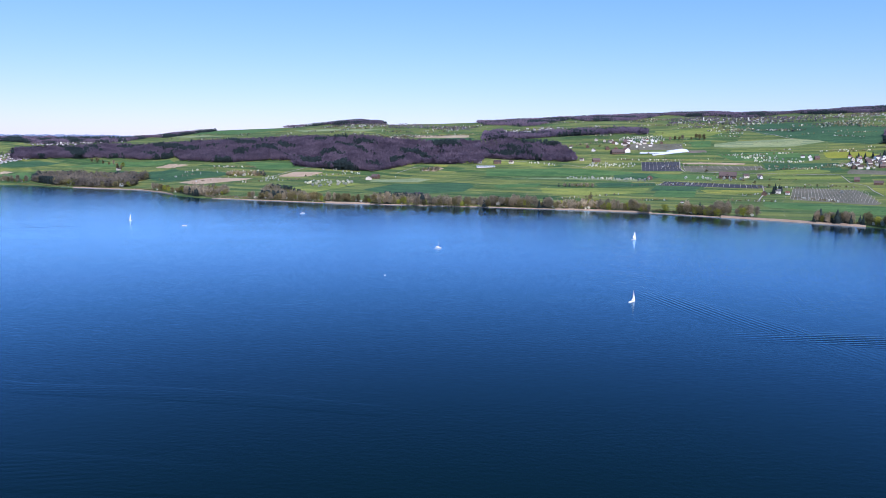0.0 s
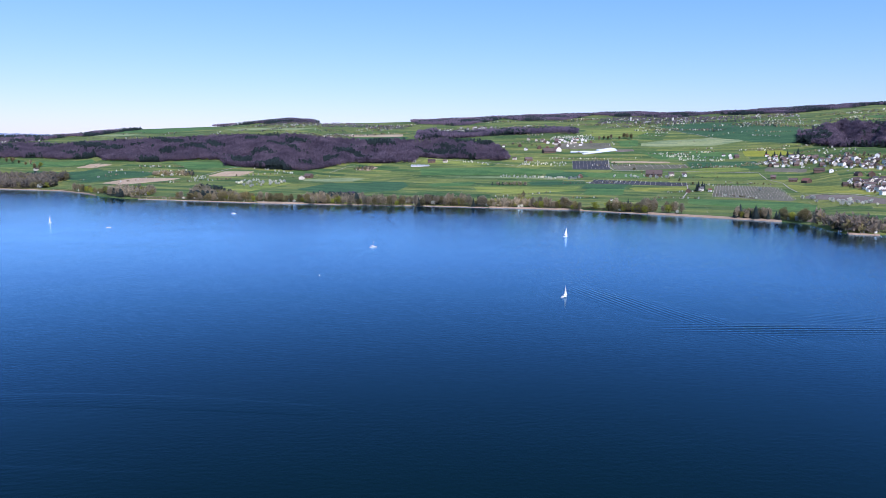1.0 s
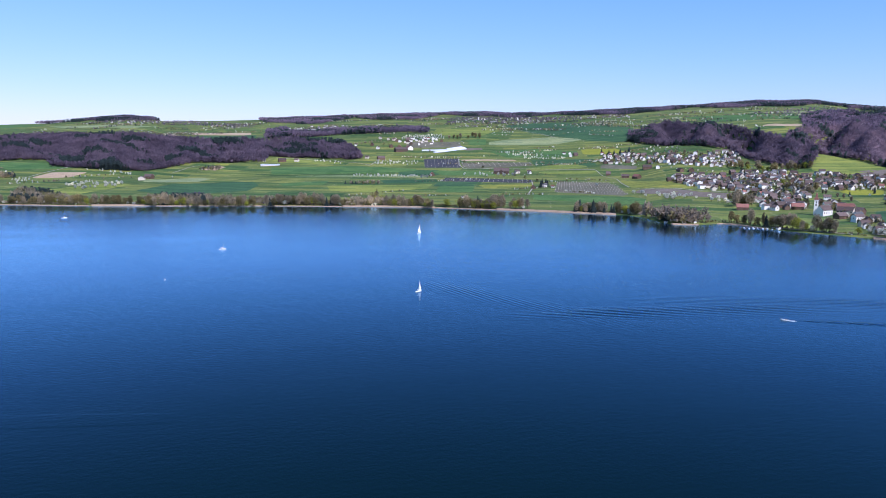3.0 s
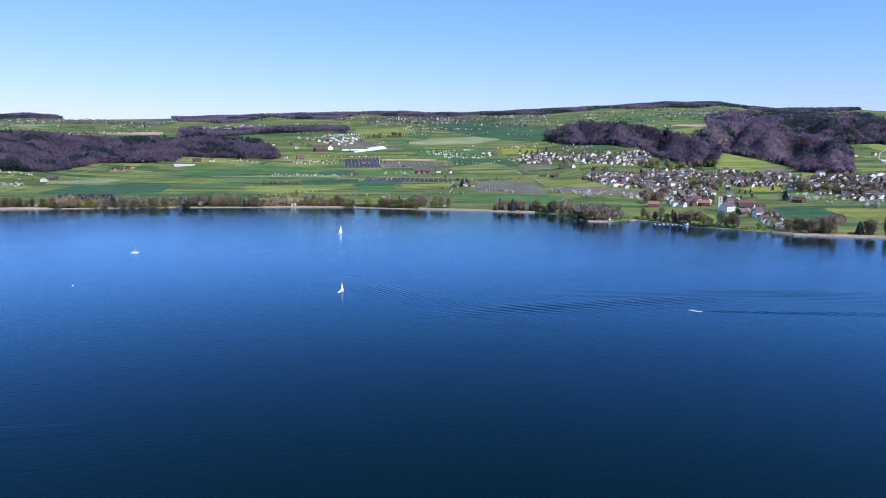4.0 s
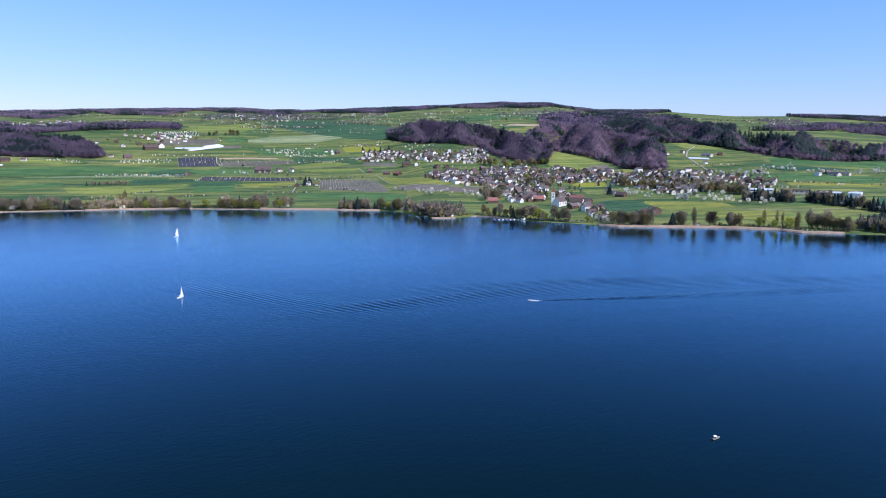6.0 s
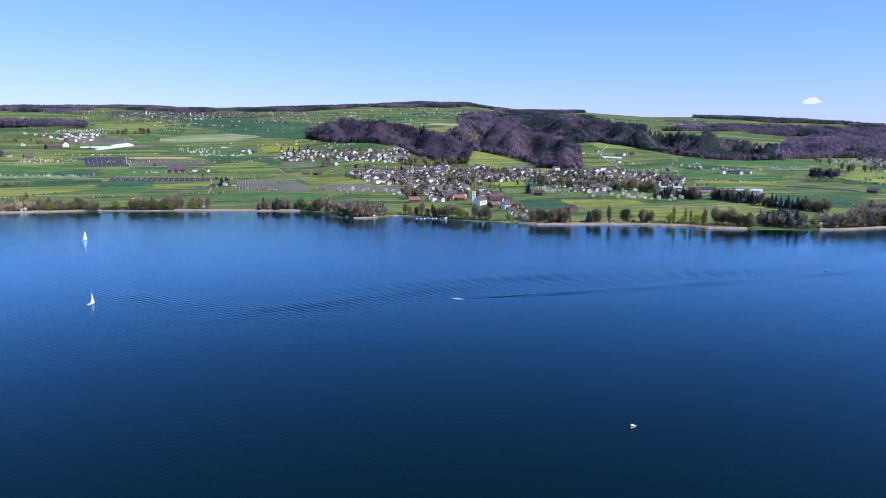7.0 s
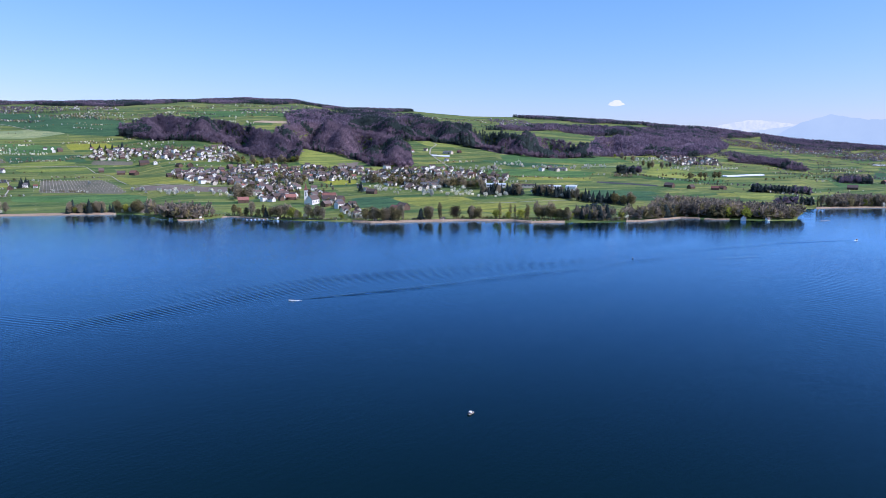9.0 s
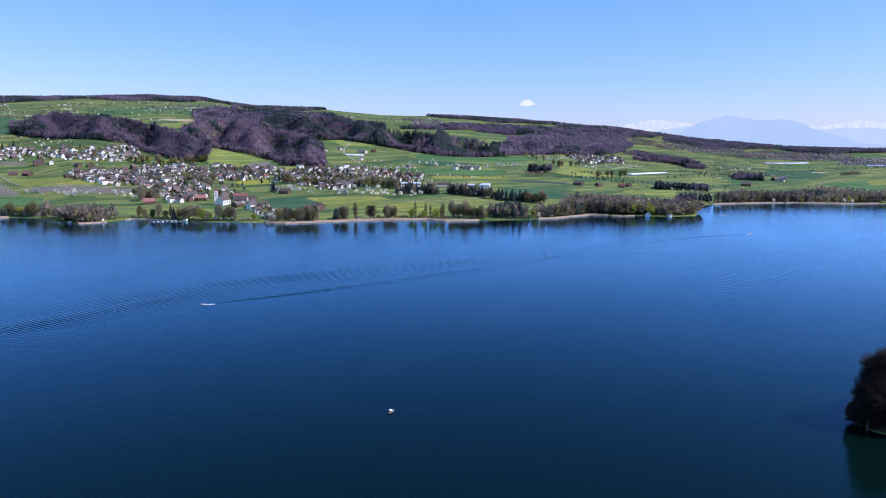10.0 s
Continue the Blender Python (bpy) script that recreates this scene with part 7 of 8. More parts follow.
motorboat(pose(351, 364.5, 0, 0, -4, 142) @ Matrix.Scale(0.8, 4), "white open motorboat running with a foaming wake")
motorboat(pose(1002, 49, 0, 0, -4, -8), "small white motorboat pulling a straight wake")
motorboat(pose(-389, 1063, 0, 0, 0, 10), "small white motorboat lying still")


def fishing_boat(m):
    root = tagged(new("fishing_boat"), "open rowing boat under a pale round sunshade", "rowing boat")
    root.matrix_basis = m
    child("hull", hull_mesh("hull", 5.0, 1.75, 0.75, BOARD, 0.45, 0.8), root, "weathered grey-brown planked hull")
    for x in (-1.3, 0.1, 1.2):
        child("thwart", box_mesh("thwart", 0.3, 1.4, 0.08, TEAK), root, "wooden thwart", pose(x, 0, 0.56))
    child("outboard_motor", box_mesh("outboard_motor", 0.4, 0.35, 1.0, BLACK), root, "black outboard motor", pose(-2.6, 0, 0.0))
    child("pole", pole("pole", (-0.4, 0.2, 0.4), (-0.4, 0.2, 1.5), 0.03, METAL, 1), root)
    V, F = [(0, 0, 0.42)], []
    for r, z in ((0.6, 0.34), (1.05, 0.12), (1.25, -0.08)):
        V += [(math.cos(k * math.pi / 6) * r, math.sin(k * math.pi / 6) * r, z) for k in range(12)]
    F += [(0, 1 + k, 1 + (k + 1) % 12) for k in range(12)]
    for q in range(2):
        F += [(1 + q * 12 + k, 13 + q * 12 + k, 13 + q * 12 + (k + 1) % 12, 1 + q * 12 + (k + 1) % 12) for k in range(12)]
    n = len(V)
    V += [(x * 0.98, y * 0.98, z - 0.05) for x, y, z in V]
    F += [tuple(n + i for i in reversed(f)) for f in F]
    child("sunshade", mesh_of("sunshade", V, F, CANVAS), root, "pale canvas sunshade", pose(-0.4, 0.2, 1.3, 8, 0, 0) @ Matrix.Scale(0.8, 4))


fishing_boat(pose(234, 136, 0, 0, 0, -8) @ Matrix.Scale(0.8, 4))


def buoy(m, mat, label):
    root = tagged(new("buoy"), label, "buoy")
    root.matrix_basis = m
    V, F = [], []
    tube(V, F, (0, 0, -0.3), (0, 0, 0.5), 0.7, 0.6, 12)
    tube(V, F, (0, 0, 0.5), (0, 0, 1.4), 0.35, 0.15, 12)
    F += [tuple(range(12, 24)), tuple(range(36, 48))]
    child("float", mesh_of("float", V, F, mat), root)
    V, F = [], []
    tube(V, F, (0, 0, 1.4), (0, 0, 1.9), 0.22, 0.22, 10)
    F.append(tuple(range(10, 20)))
    child("top_mark", mesh_of("top_mark", V, F, GELCOAT), root, "white top mark")


buoy(pose(692, 226, 0), BLACK, "dark mooring buoy with a white top mark")
buoy(pose(-52, 636, 0) @ Matrix.Scale(0.6, 4), GELCOAT, "small white mooring buoy floating on the lake")


# ---- wakes: real ripples, a little above the lake ----
wake_count = [0]


def wake(line, half, length, amp, skew, label, opening=1.0, plain=False):
    """A band of ripples along a line. A boat's own wake opens like a V behind it; a plain one is a train of swells
    running aslant by skew degrees, fading out at both ends."""
    P = np.array(line, float)
    s = np.r_[0, np.cumsum(np.hypot(*np.diff(P, axis=0).T))]
    ns, nw = int(s[-1] / 1.4), int(half * 2 / 0.8)
    q = np.linspace(0, s[-1], ns)
    x, y = np.interp(q, s, P[:, 0]), np.interp(q, s, P[:, 1])
    k = np.exp(-np.linspace(-2, 2, 61) ** 2)
    k /= k.sum()
    x = np.convolve(np.pad(x, 30, mode="reflect", reflect_type="odd"), k, "valid")
    y = np.convolve(np.pad(y, 30, mode="reflect", reflect_type="odd"), k, "valid")
    tx, ty = np.gradient(x), np.gradient(y)
    L = np.hypot(tx, ty)
    tx, ty = tx / L, ty / L
    Q, Wd = np.meshgrid(q, np.linspace(-1, 1, nw), indexing="ij")
    u = Q / s[-1]
    hw = half * (0.08 + 0.92 * np.clip(u / 0.5 + (1 - opening), 0, 1)) if not plain else half * (0.7 + 0.3 * np.sin(np.pi * u))
    off = Wd * hw
    X, Y = x[:, None] - ty[:, None] * off, y[:, None] + tx[:, None] * off
    across = np.abs(off) if not plain else off
    phase = (across * math.cos(radians(skew)) - Q * math.sin(radians(skew))) / length * 6.283
    phase += 1.1 * np.sin(Q / 47) + 0.7 * np.sin(off / 21 + Q / 63)
    groups = 0.62 + 0.38 * np.sin(Q / 83 + off / 17 + 1) * np.sin(Q / 37 - off / 29)
    fade = (1 - np.abs(Wd) ** 2) ** 1.5 * np.clip((1 - u) / (0.45 if plain else 0.2), 0, 1)
    fade = fade * (np.clip(u / 0.3, 0, 1) if plain else np.clip(Q / 8, 0, 1))
    chop = 0.3 * np.sin(X * 1.9 + 1.3 * np.sin(Y * 0.7)) * np.sin(Y * 1.6 + X * 0.5) if not plain else 0.25 * np.sin(0.47 * phase + Q / 11)
    wake_count[0] += 1
    rim = np.clip((1 - np.abs(Wd)) * 5, 0, 1) * np.clip(Q / 10, 0, 1) * np.clip((s[-1] - Q) / 10, 0, 1)
    Z = (0.012 + 0.004 * wake_count[0]) * rim - 0.004 + amp * fade * groups * (1.3 + np.sin(phase) + chop)
    V = np.stack([X, Y, Z], -1).reshape(-1, 3)
    i, j = np.meshgrid(np.arange(ns - 1), np.arange(nw - 1), indexing="ij")
    F = np.stack([i * nw + j, (i + 1) * nw + j, (i + 1) * nw + j + 1, i * nw + j + 1], -1).reshape(-1, 4)
    me = mesh_of("wake", V, F, WATER)
    me.polygons.foreach_set("use_smooth", [True] * len(me.polygons))
    tagged(new("wake", me), label, "wake", kind="stuff")


wake([(356, 363), (416, 330), (510, 287), (594, 252), (690, 218), (760, 190)], 15, 4.0, 0.11, 20, "spreading ripples behind the white motorboat", 0.9)
wake([(270, 462), (332, 436), (422, 397), (515, 346), (616, 289), (689, 249), (760, 215)], 34, 5.0, 0.080, 3, "long parallel swell lines across the open lake", plain=True)
wake([(170, 432), (237, 419), (282, 410), (327, 401), (390, 388), (470, 362)], 24, 4.6, 0.115, 6, "swell lines crossing the lake towards the motorboat", plain=True)
wake([(150, 590), (161, 564), (184, 508), (203, 459), (227, 409), (250, 355)], 26, 4.6, 0.080, -10, "swell lines running past the sailing boat", plain=True)
wake([(1000, 50), (910, 126), (823, 176), (759, 206)], 9, 3.6, 0.10, 20, "narrow wake trailing over the calm lake")
wake([(1000, 40), (936, 42), (725, 28), (552, 24), (428, 20), (360, 18)], 70, 7.0, 0.030, 78, "fan of swell lines crossing the lake", plain=True)
wake([(-230, 330), (-189, 318), (-152, 317), (-111, 312), (-71, 304), (-20, 292)], 9, 3.2, 0.022, 8, "faint old swell lines on the lake", plain=True)
wake([(-220, 245), (-170, 235), (-120, 232), (-70, 225)], 16, 3.4, 0.018, 14, "faint cat's-paw ripples on open water", plain=True)
wake([(-640, 1000), (-560, 1040), (-470, 1075), (-390, 1120)], 6, 3.4, 0.05, 15, "thin dark streak of ripples on the far lake")
wake([(-330, 1180), (-230, 1210), (-100, 1260), (20, 1290), (160, 1270)], 30, 5.0, 0.03, 10, "wind ripples before the far shore", plain=True)
wake([(735, 165), (760, 142), (790, 118)], 5, 3.0, 0.05, 12, "short streak of ripples on the lake", plain=True)
wake([(1050, -38), (1110, -80), (1160, -118), (1230, -170)], 7, 3.6, 0.06, 10, "thin streak of ripples before the far bank", plain=True)


def foam(line, width, seed, label):
    """Broken white water behind a running boat: many small flat lumps."""
    rng = np.random.default_rng(seed)
    (ax, ay), (bx, by) = line
    batches = []
    F = np.array([(0, 1, 4), (1, 2, 4), (2, 3, 4), (3, 0, 4)])
    for _ in range(90):
        u = rng.random() ** 1.6
        r = rng.uniform(0.12, 0.4) * (1 - 0.6 * u)
        w = rng.normal(0, width * (0.35 + 0.65 * u) / 2)
        L = math.hypot(bx - ax, by - ay)
        cx, cy = ax + (bx - ax) * u - (by - ay) / L * w, ay + (by - ay) * u + (bx - ax) / L * w
        a = rng.uniform(0, 6.28) + np.arange(4) * 1.571
        V = np.column_stack([cx + r * np.cos(a), cy + r * np.sin(a), np.full(4, 0.02)])
        batches.append((np.vstack([V, (cx, cy, 0.16 + r * 0.5)]), F, 0))
    tagged(new("foam", merged("foam", batches, (FOAM,))), label, "foam", kind="stuff")


foam([(352.8, 362.6), (356.4, 360.2)], 1.4, 1, "white foam churned up behind the motorboat")
foam([(999, 49.5), (995, 51)], 1.6, 2, "white foam behind the small motorboat")


# ---- church, factory, greenhouse and other single buildings ----
def church():
    root = tagged(new("church"), "white village church with a slender red-roofed tower", "church")
    x, y = 921, 919
    root.matrix_basis = pose(x, y, float(ground_z(x, y)) + 0.2, 0, 0, -48)
    child("nave", gable_walls(26, 13, 9, 16, WALL_WHITE), root, "", pose(12, 2, 0, 0, 0, 62))
    child("roof", gable_roof(26, 13, 9, 16, ROOF_BROWN, 0.6), root, "steep brown tiled nave roof", pose(12, 2, 0, 0, 0, 62))
    bm = bmesh.new()
    block(bm, -3, 3, -3, 3, -2, 25)
    block(bm, -3.3, 3.3, -3.3, 3.3, 24.2, 25.2)
    child("tower", finish(bm, "tower", WALL_WHITE), root)
    bm = bmesh.new()
    solid(bm, [(-3.5, -3.5, 25.2), (3.5, -3.5, 25.2), (3.5, 3.5, 25.2), (-3.5, 3.5, 25.2), (-1.7, -1.7, 30), (1.7, -1.7, 30), (1.7, 1.7, 30), (-1.7, 1.7, 30), (0, 0, 39)],
          [(3, 2, 1, 0), (0, 1, 5, 4), (1, 2, 6, 5), (2, 3, 7, 6), (3, 0, 4, 7), (4, 5, 8), (5, 6, 8), (6, 7, 8), (7, 4, 8)])
    child("spire", finish(bm, "spire", ROOF_RED), root, "red tiled spire")
    child("cross", pole("cross", (0, 0, 38.8), (0, 0, 41), 0.12, METAL), root)
    tall = box_mesh("window", 1.2, 0.2, 3.2, PANE)
    for a in range(4):
        m = pose(0, 0, 0, 0, 0, 90 * a)
        child("window", tall, root, "louvred belfry opening", m @ pose(0, -3, 19.5))
    face = box_mesh("clock_face", 2.4, 0.12, 2.4, ROOF_GREY)
    child("clock_face", face, root, "dark clock face", pose(0, -3.02, 15.5))
    for k in range(4):
        child("window", tall, root, "tall arched nave window", pose(12, 2, 0, 0, 0, 62) @ pose(-9 + 6 * k, -6.5, 3))


church()


def long_building(name, cat, m, w, d, h, top, wall, roof, label, panes=8):
    root = tagged(new(name), label, cat)
    root.matrix_basis = m
    child("wall", gable_walls(w, d, h, top, wall), root)
    child("roof", gable_roof(w, d, h, top, roof, 0.5), root)
    band = box_mesh("window", w / panes * 0.7, 0.16, h * 0.25, PANE)
    for s in (-1, 1):
        for k in range(panes):
            child("window", band, root, "", pose((k + 0.5 - panes / 2) * w / panes, s * d / 2, h * 0.55))
    return root


def at(x, y, turn=0.0, lift=0.2):
    return pose(x, y, float(ground_z(x, y)) + lift, 0, 0, turn)


def factory():
    root = tagged(new("factory"), "white factory with a rounded flat-roofed end", "factory")
    root.matrix_basis = at(1470, 640, 20)
    bm = bmesh.new()
    n = 24
    ring = [(-34, -11), (20, -11)] + [(20 + math.sin(math.pi * k / n) * 11 * 1.6, -math.cos(math.pi * k / n) * 11) for k in range(1, n)] + [(20, 11), (-34, 11)]
    k = len(ring)
    solid(bm, [(x, y, -2) for x, y in ring] + [(x, y, 7) for x, y in ring], [tuple(range(k - 1, -1, -1)), tuple(range(k, 2 * k))] + [(i, (i + 1) % k, k + (i + 1) % k, k + i) for i in range(k)])
    child("wall", finish(bm, "wall", WALL_WHITE), root)
    bm = bmesh.new()
    ring = [(x * 1.02, y * 1.05) for x, y in ring]
    solid(bm, [(x, y, 7.05) for x, y in ring] + [(x, y, 7.8) for x, y in ring], [tuple(range(k - 1, -1, -1)), tuple(range(k, 2 * k))] + [(i, (i + 1) % k, k + (i + 1) % k, k + i) for i in range(k)])
    child("roof", finish(bm, "roof", FILM), root, "pale flat roof")
    band = box_mesh("window", 5, 0.2, 1.6, PANE)
    for s in (-1, 1):
        for q in range(6):
            child("window", band, root, "", pose(-30 + q * 9, s * 11, 3))


factory()
long_building("factory_hall", "factory", at(1436, 676, -56), 46, 20, 6, 8, WALL_WHITE, FILM, "long industrial hall with a low pale roof", 5)
long_building("factory_hall", "factory", at(1418, 735, -58), 52, 18, 6.5, 8.4, WALL_CREAM, ROOF_BROWN, "long industrial hall under brown roofing", 6)
long_building("factory_hall", "factory", at(1392, 790, -60), 44, 20, 6, 8, WALL_WHITE, FILM, "white workshop with a low pale roof", 5)
long_building("factory_hall", "factory", at(1376, 836, -60), 36, 16, 6, 9, WALL_WHITE, ROOF_RED, "white workshop with a red tiled roof", 4)
for bx, by in ((1262, 936), (1282, 905), (1306, 884)):
    long_building("apartment_house", "apartment house", at(bx, by, -40), 26, 13, 8.5, 11, WALL_WHITE, ROOF_GREY, "white apartment house with balconies and grey roof", 6)


def far_church(x, y, turn):
    root = tagged(new("church"), "small white hilltop church with a pointed tower", "church")
    root.matrix_basis = at(x, y, turn) @ Matrix.Scale(0.62, 4)
    child("nave", gable_walls(24, 12, 8, 14, WALL_WHITE), root, "", pose(14, 0, 0))
    child("roof", gable_roof(24, 12, 8, 14, ROOF_BROWN), root, "", pose(14, 0, 0))
    bm = bmesh.new()
    block(bm, -3.5, 3.5, -3.5, 3.5, -2, 24)
    child("tower", finish(bm, "tower", WALL_WHITE), root)
    bm = bmesh.new()
    solid(bm, [(-4, -4, 24), (4, -4, 24), (4, 4, 24), (-4, 4, 24), (0, 0, 38)], [(3, 2, 1, 0), (0, 1, 4), (1, 2, 4), (2, 3, 4), (3, 0, 4)])
    child("spire", finish(bm, "spire", ROOF_GREY), root, "dark pointed spire")


far_church(1222, 3377, 20)
far_church(1428, 3365, 50)
far_church(-1839, 3448, 80)
long_building("barn", "barn", at(998, 935, -35), 26, 14, 6, 12, WALL_CREAM, ROOF_RED, "big barn with a bright red tiled roof", 5)
long_building("barn", "barn", at(968, 905, -60), 24, 14, 6, 12, WALL_CREAM, ROOF_BROWN, "broad brown-roofed barn beside the church", 5)
long_building("barn", "barn", at(772, 1930, -25), 44, 20, 7, 17, WALL_WOOD, ROOF_BROWN, "huge dark timber barn on the meadow", 6)
long_building("barn", "barn", at(604, 2476, 10), 46, 20, 7, 15, WALL_WOOD, ROOF_BROWN, "huge dark timber barn beside the greenhouses", 6)
long_building("barn", "barn", at(640, 2500, 95), 34, 18, 7, 14, WALL_WHITE, ROOF_RED, "white-walled farm barn with a dull red roof", 5)
long_building("shed", "shed", at(140, 2330, 5), 60, 12, 3.2, 4.6, WALL_GREY, FILM, "long low poultry shed with a pale roof", 8)
long_building("boathouse", "boathouse", at(846, 704, -45, 0.3), 17, 10, 4, 9, WALL_WOOD, ROOF_BROWN, "dark wooden boathouse at the water", 4)
long_building("boathouse", "boathouse", at(1188, 219, 10, 0.6), 14, 8, 3.5, 7, WALL_WHITE, ROOF_GREY, "pale boathouse under trees on the shore", 3)


def tunnel(a, b, width, label, bays=8):
    """Plastic-covered growing tunnels side by side, each an arched strip."""
    ax, ay = a
    bx, by = b
    L = math.hypot(bx - ax, by - ay)
    turn = math.degrees(math.atan2(by - ay, bx - ax))
    root = tagged(new("greenhouse"), label, "greenhouse")
    root.matrix_basis = pose(ax, ay, float(ground_z(ax, ay)), 0, 0, turn)
    w = width / bays
    n = 14
    V, F = [], []
    steps = np.linspace(0, L, n)
    zs = ground_z(ax + (bx - ax) * steps / L, ay + (by - ay) * steps / L) - ground_z(ax, ay)
    for q in range(n):
        for j in range(6):
            t = math.pi * j / 5
            V.append((steps[q], -math.cos(t) * w * 0.48, math.sin(t) * 3.4 + zs[q] + 0.8))
    for q in range(n - 1):
        F += [(q * 6 + j, q * 6 + j + 1, q * 6 + j + 7, q * 6 + j + 6) for j in range(5)]
    F += [tuple(range(6)), tuple(range(n * 6 - 1, n * 6 - 7, -1))]
    me = mesh_of("cover", V, F, FILM)
    for k in range(bays):
        yy = (k + 0.5) * w
        px, py = ax - math.sin(radians(turn)) * yy, ay + math.cos(radians(turn)) * yy
        child("cover", me, root, "white plastic cover", pose(0, yy, float(ground_z(px, py) - ground_z(ax, ay))))


tunnel((704, 2388), (827, 2406), 13, "long white plastic greenhouse tunnels in rows", 5)
tunnel((771, 2413), (830, 2425), 34, "block of white plastic greenhouse tunnels", 5)
tunnel((673, 2446), (762, 2404), 16, "low white plastic tunnels beside the farm", 3)
tunnel((2134, 456), (2329, 389), 16, "white crop tunnels across the plain", 3)
tunnel((3281, 148), (3438, -11), 22, "long white crop tunnels on the far plain", 3)
tunnel((1770, 1233), (1805, 1190), 16, "white crop tunnel on the hill farm", 2)
tunnel((3331, -221), (3340, -300), 18, "white crop tunnels near the far village", 3)


def jetty(a, b):
    ax, ay = a
    L = math.hypot(b[0] - ax, b[1] - ay)
    root = tagged(new("jetty"), "long grey plank jetty on piles", "jetty")
    root.matrix_basis = pose(ax, ay, 0, 0, 0, math.degrees(math.atan2(b[1] - ay, b[0] - ax)))
    n = int(L / 1.5)
    plank = box_mesh("plank", 1.42, 2.2, 0.12, BOARD)
    for k in range(n):
        child("plank", plank, root, "", pose((k + 0.5) * 1.5, 0, 0.62))
    pile = pole("pile", (0, 0, -3), (0, 0, 1.5), 0.14, BOARD, 1)
    for k in range(0, n, 4):
        for s in (-1, 1):
            child("pile", pile, root, "", pose((k + 0.5) * 1.5, s * 1.0, 0))
    return root


jetty((733, 866), (783, 832))
jetty((1244, 116), (1262, 104))


def moored_boat(m, cover):
    root = tagged(new("moored_boat"), "small boat moored at the jetty under a " + ("blue" if cover is TARP else "white") + " cover", "boat", "boats at the jetty")
    root.matrix_basis = m
    child("hull", hull_mesh("hull", 6, 2.1, 0.9, GELCOAT, 0.5, 0.85), root)
    child("cover", box_mesh("cover", 3.4, 1.7, 0.5, cover), root, "canvas boat cover", pose(-0.6, 0, 0.7))
    return root


first = {}
jx, jy = (783 - 733) / 60.5, (832 - 866) / 60.5
for k in range(18):
    s = 4 + (k // 2) * 6.2
    side = 1 if k % 2 else -1
    m = pose(733 + jx * s - jy * side * 4.6, 866 + jy * s + jx * side * 4.6, 0, 0, 0, math.degrees(math.atan2(jx * side, -jy * side)) + random.uniform(-6, 6))
    cover = TARP if k % 3 == 0 else CANVAS
    if cover in first:
        copy_thing(first[cover], m)
    else:
        first[cover] = moored_boat(m, cover)


# ---- vineyard posts ----
def post_rows(ring, rows, per):
    """Rows of pale orchard posts with wires, between two sides of a plot."""
    (ax, ay), (bx, by), (cx, cy), (dx, dy) = ring
    post = box_mesh("post", 0.34, 0.34, 3.4, WALL_CREAM)
    for r in range(rows):
        u = r / (rows - 1)
        p, q = (ax + (bx - ax) * u, ay + (by - ay) * u), (dx + (cx - dx) * u, dy + (cy - dy) * u)
        root = tagged(new("post_row"), "row of pale orchard posts joined by wires", "post row", "orchard post rows")
        root.matrix_basis = pose(p[0], p[1], 0)
        pts = [(p[0] + (q[0] - p[0]) * k / (per - 1), p[1] + (q[1] - p[1]) * k / (per - 1)) for k in range(per)]
        zs = ground_z([a for a, _ in pts], [b for _, b in pts])
        for (x, y), z in zip(pts, zs):
            child("post", post, root, "", pose(x - p[0], y - p[1], float(z)))
        V, F = [], []
        for k in range(per - 1):
            tube(V, F, (pts[k][0] - p[0], pts[k][1] - p[1], zs[k] + 3.4), (pts[k + 1][0] - p[0], pts[k + 1][1] - p[1], zs[k + 1] + 3.4), 0.09, 0.09, 4)
        child("wire", mesh_of("wire", V, F, WALL_CREAM), root, "pale training wire")


# ---- reeds along the shore ----
def reeds(az0, az1, width, tall):
    a = np.arange(az0, az1, 0.035)
    d0 = radial(a, SHORE + SHORE_SOUTH)
    rng = np.random.default_rng(int(az0 * 10 + 900))
    rows = 9
    V = []
    for k in range(rows):
        f = k / (rows - 1)
        d = d0 - 4 + width * f + rng.normal(0, 0.2, len(a)) + (0.7 * np.sin(a * 3.1) + 0.4 * np.sin(a * 7.7 + 1)) * (1 if k < 2 else 0)
        x, y = d * np.sin(np.radians(a)), d * np.cos(np.radians(a))
        h = tall * math.sin(math.pi * min(1, 0.12 + f * 0.95)) ** 0.5 * rng.uniform(0.95, 1.05, len(a)) * (1 + 0.22 * np.sin(a * 5.3 + k) * np.sin(a * 2.1))
        z = np.maximum(ground_z(x, y), 0) + h
        if k in (0, rows - 1):
            z = np.full(len(a), -0.3) if k == 0 else ground_z(x, y) - 0.2
        V.append(np.stack([x, y, z], -1))
    n = len(a)
    i, j = np.meshgrid(np.arange(rows - 1), np.arange(n - 1), indexing="ij")
    F = np.stack([i * n + j, i * n + j + 1, (i + 1) * n + j + 1, (i + 1) * n + j], -1).reshape(-1, 4)
    tagged(new("reeds", mesh_of("reeds", np.concatenate(V), F, REED)), "dry straw-coloured reed belt along the shore", "reeds", kind="stuff")


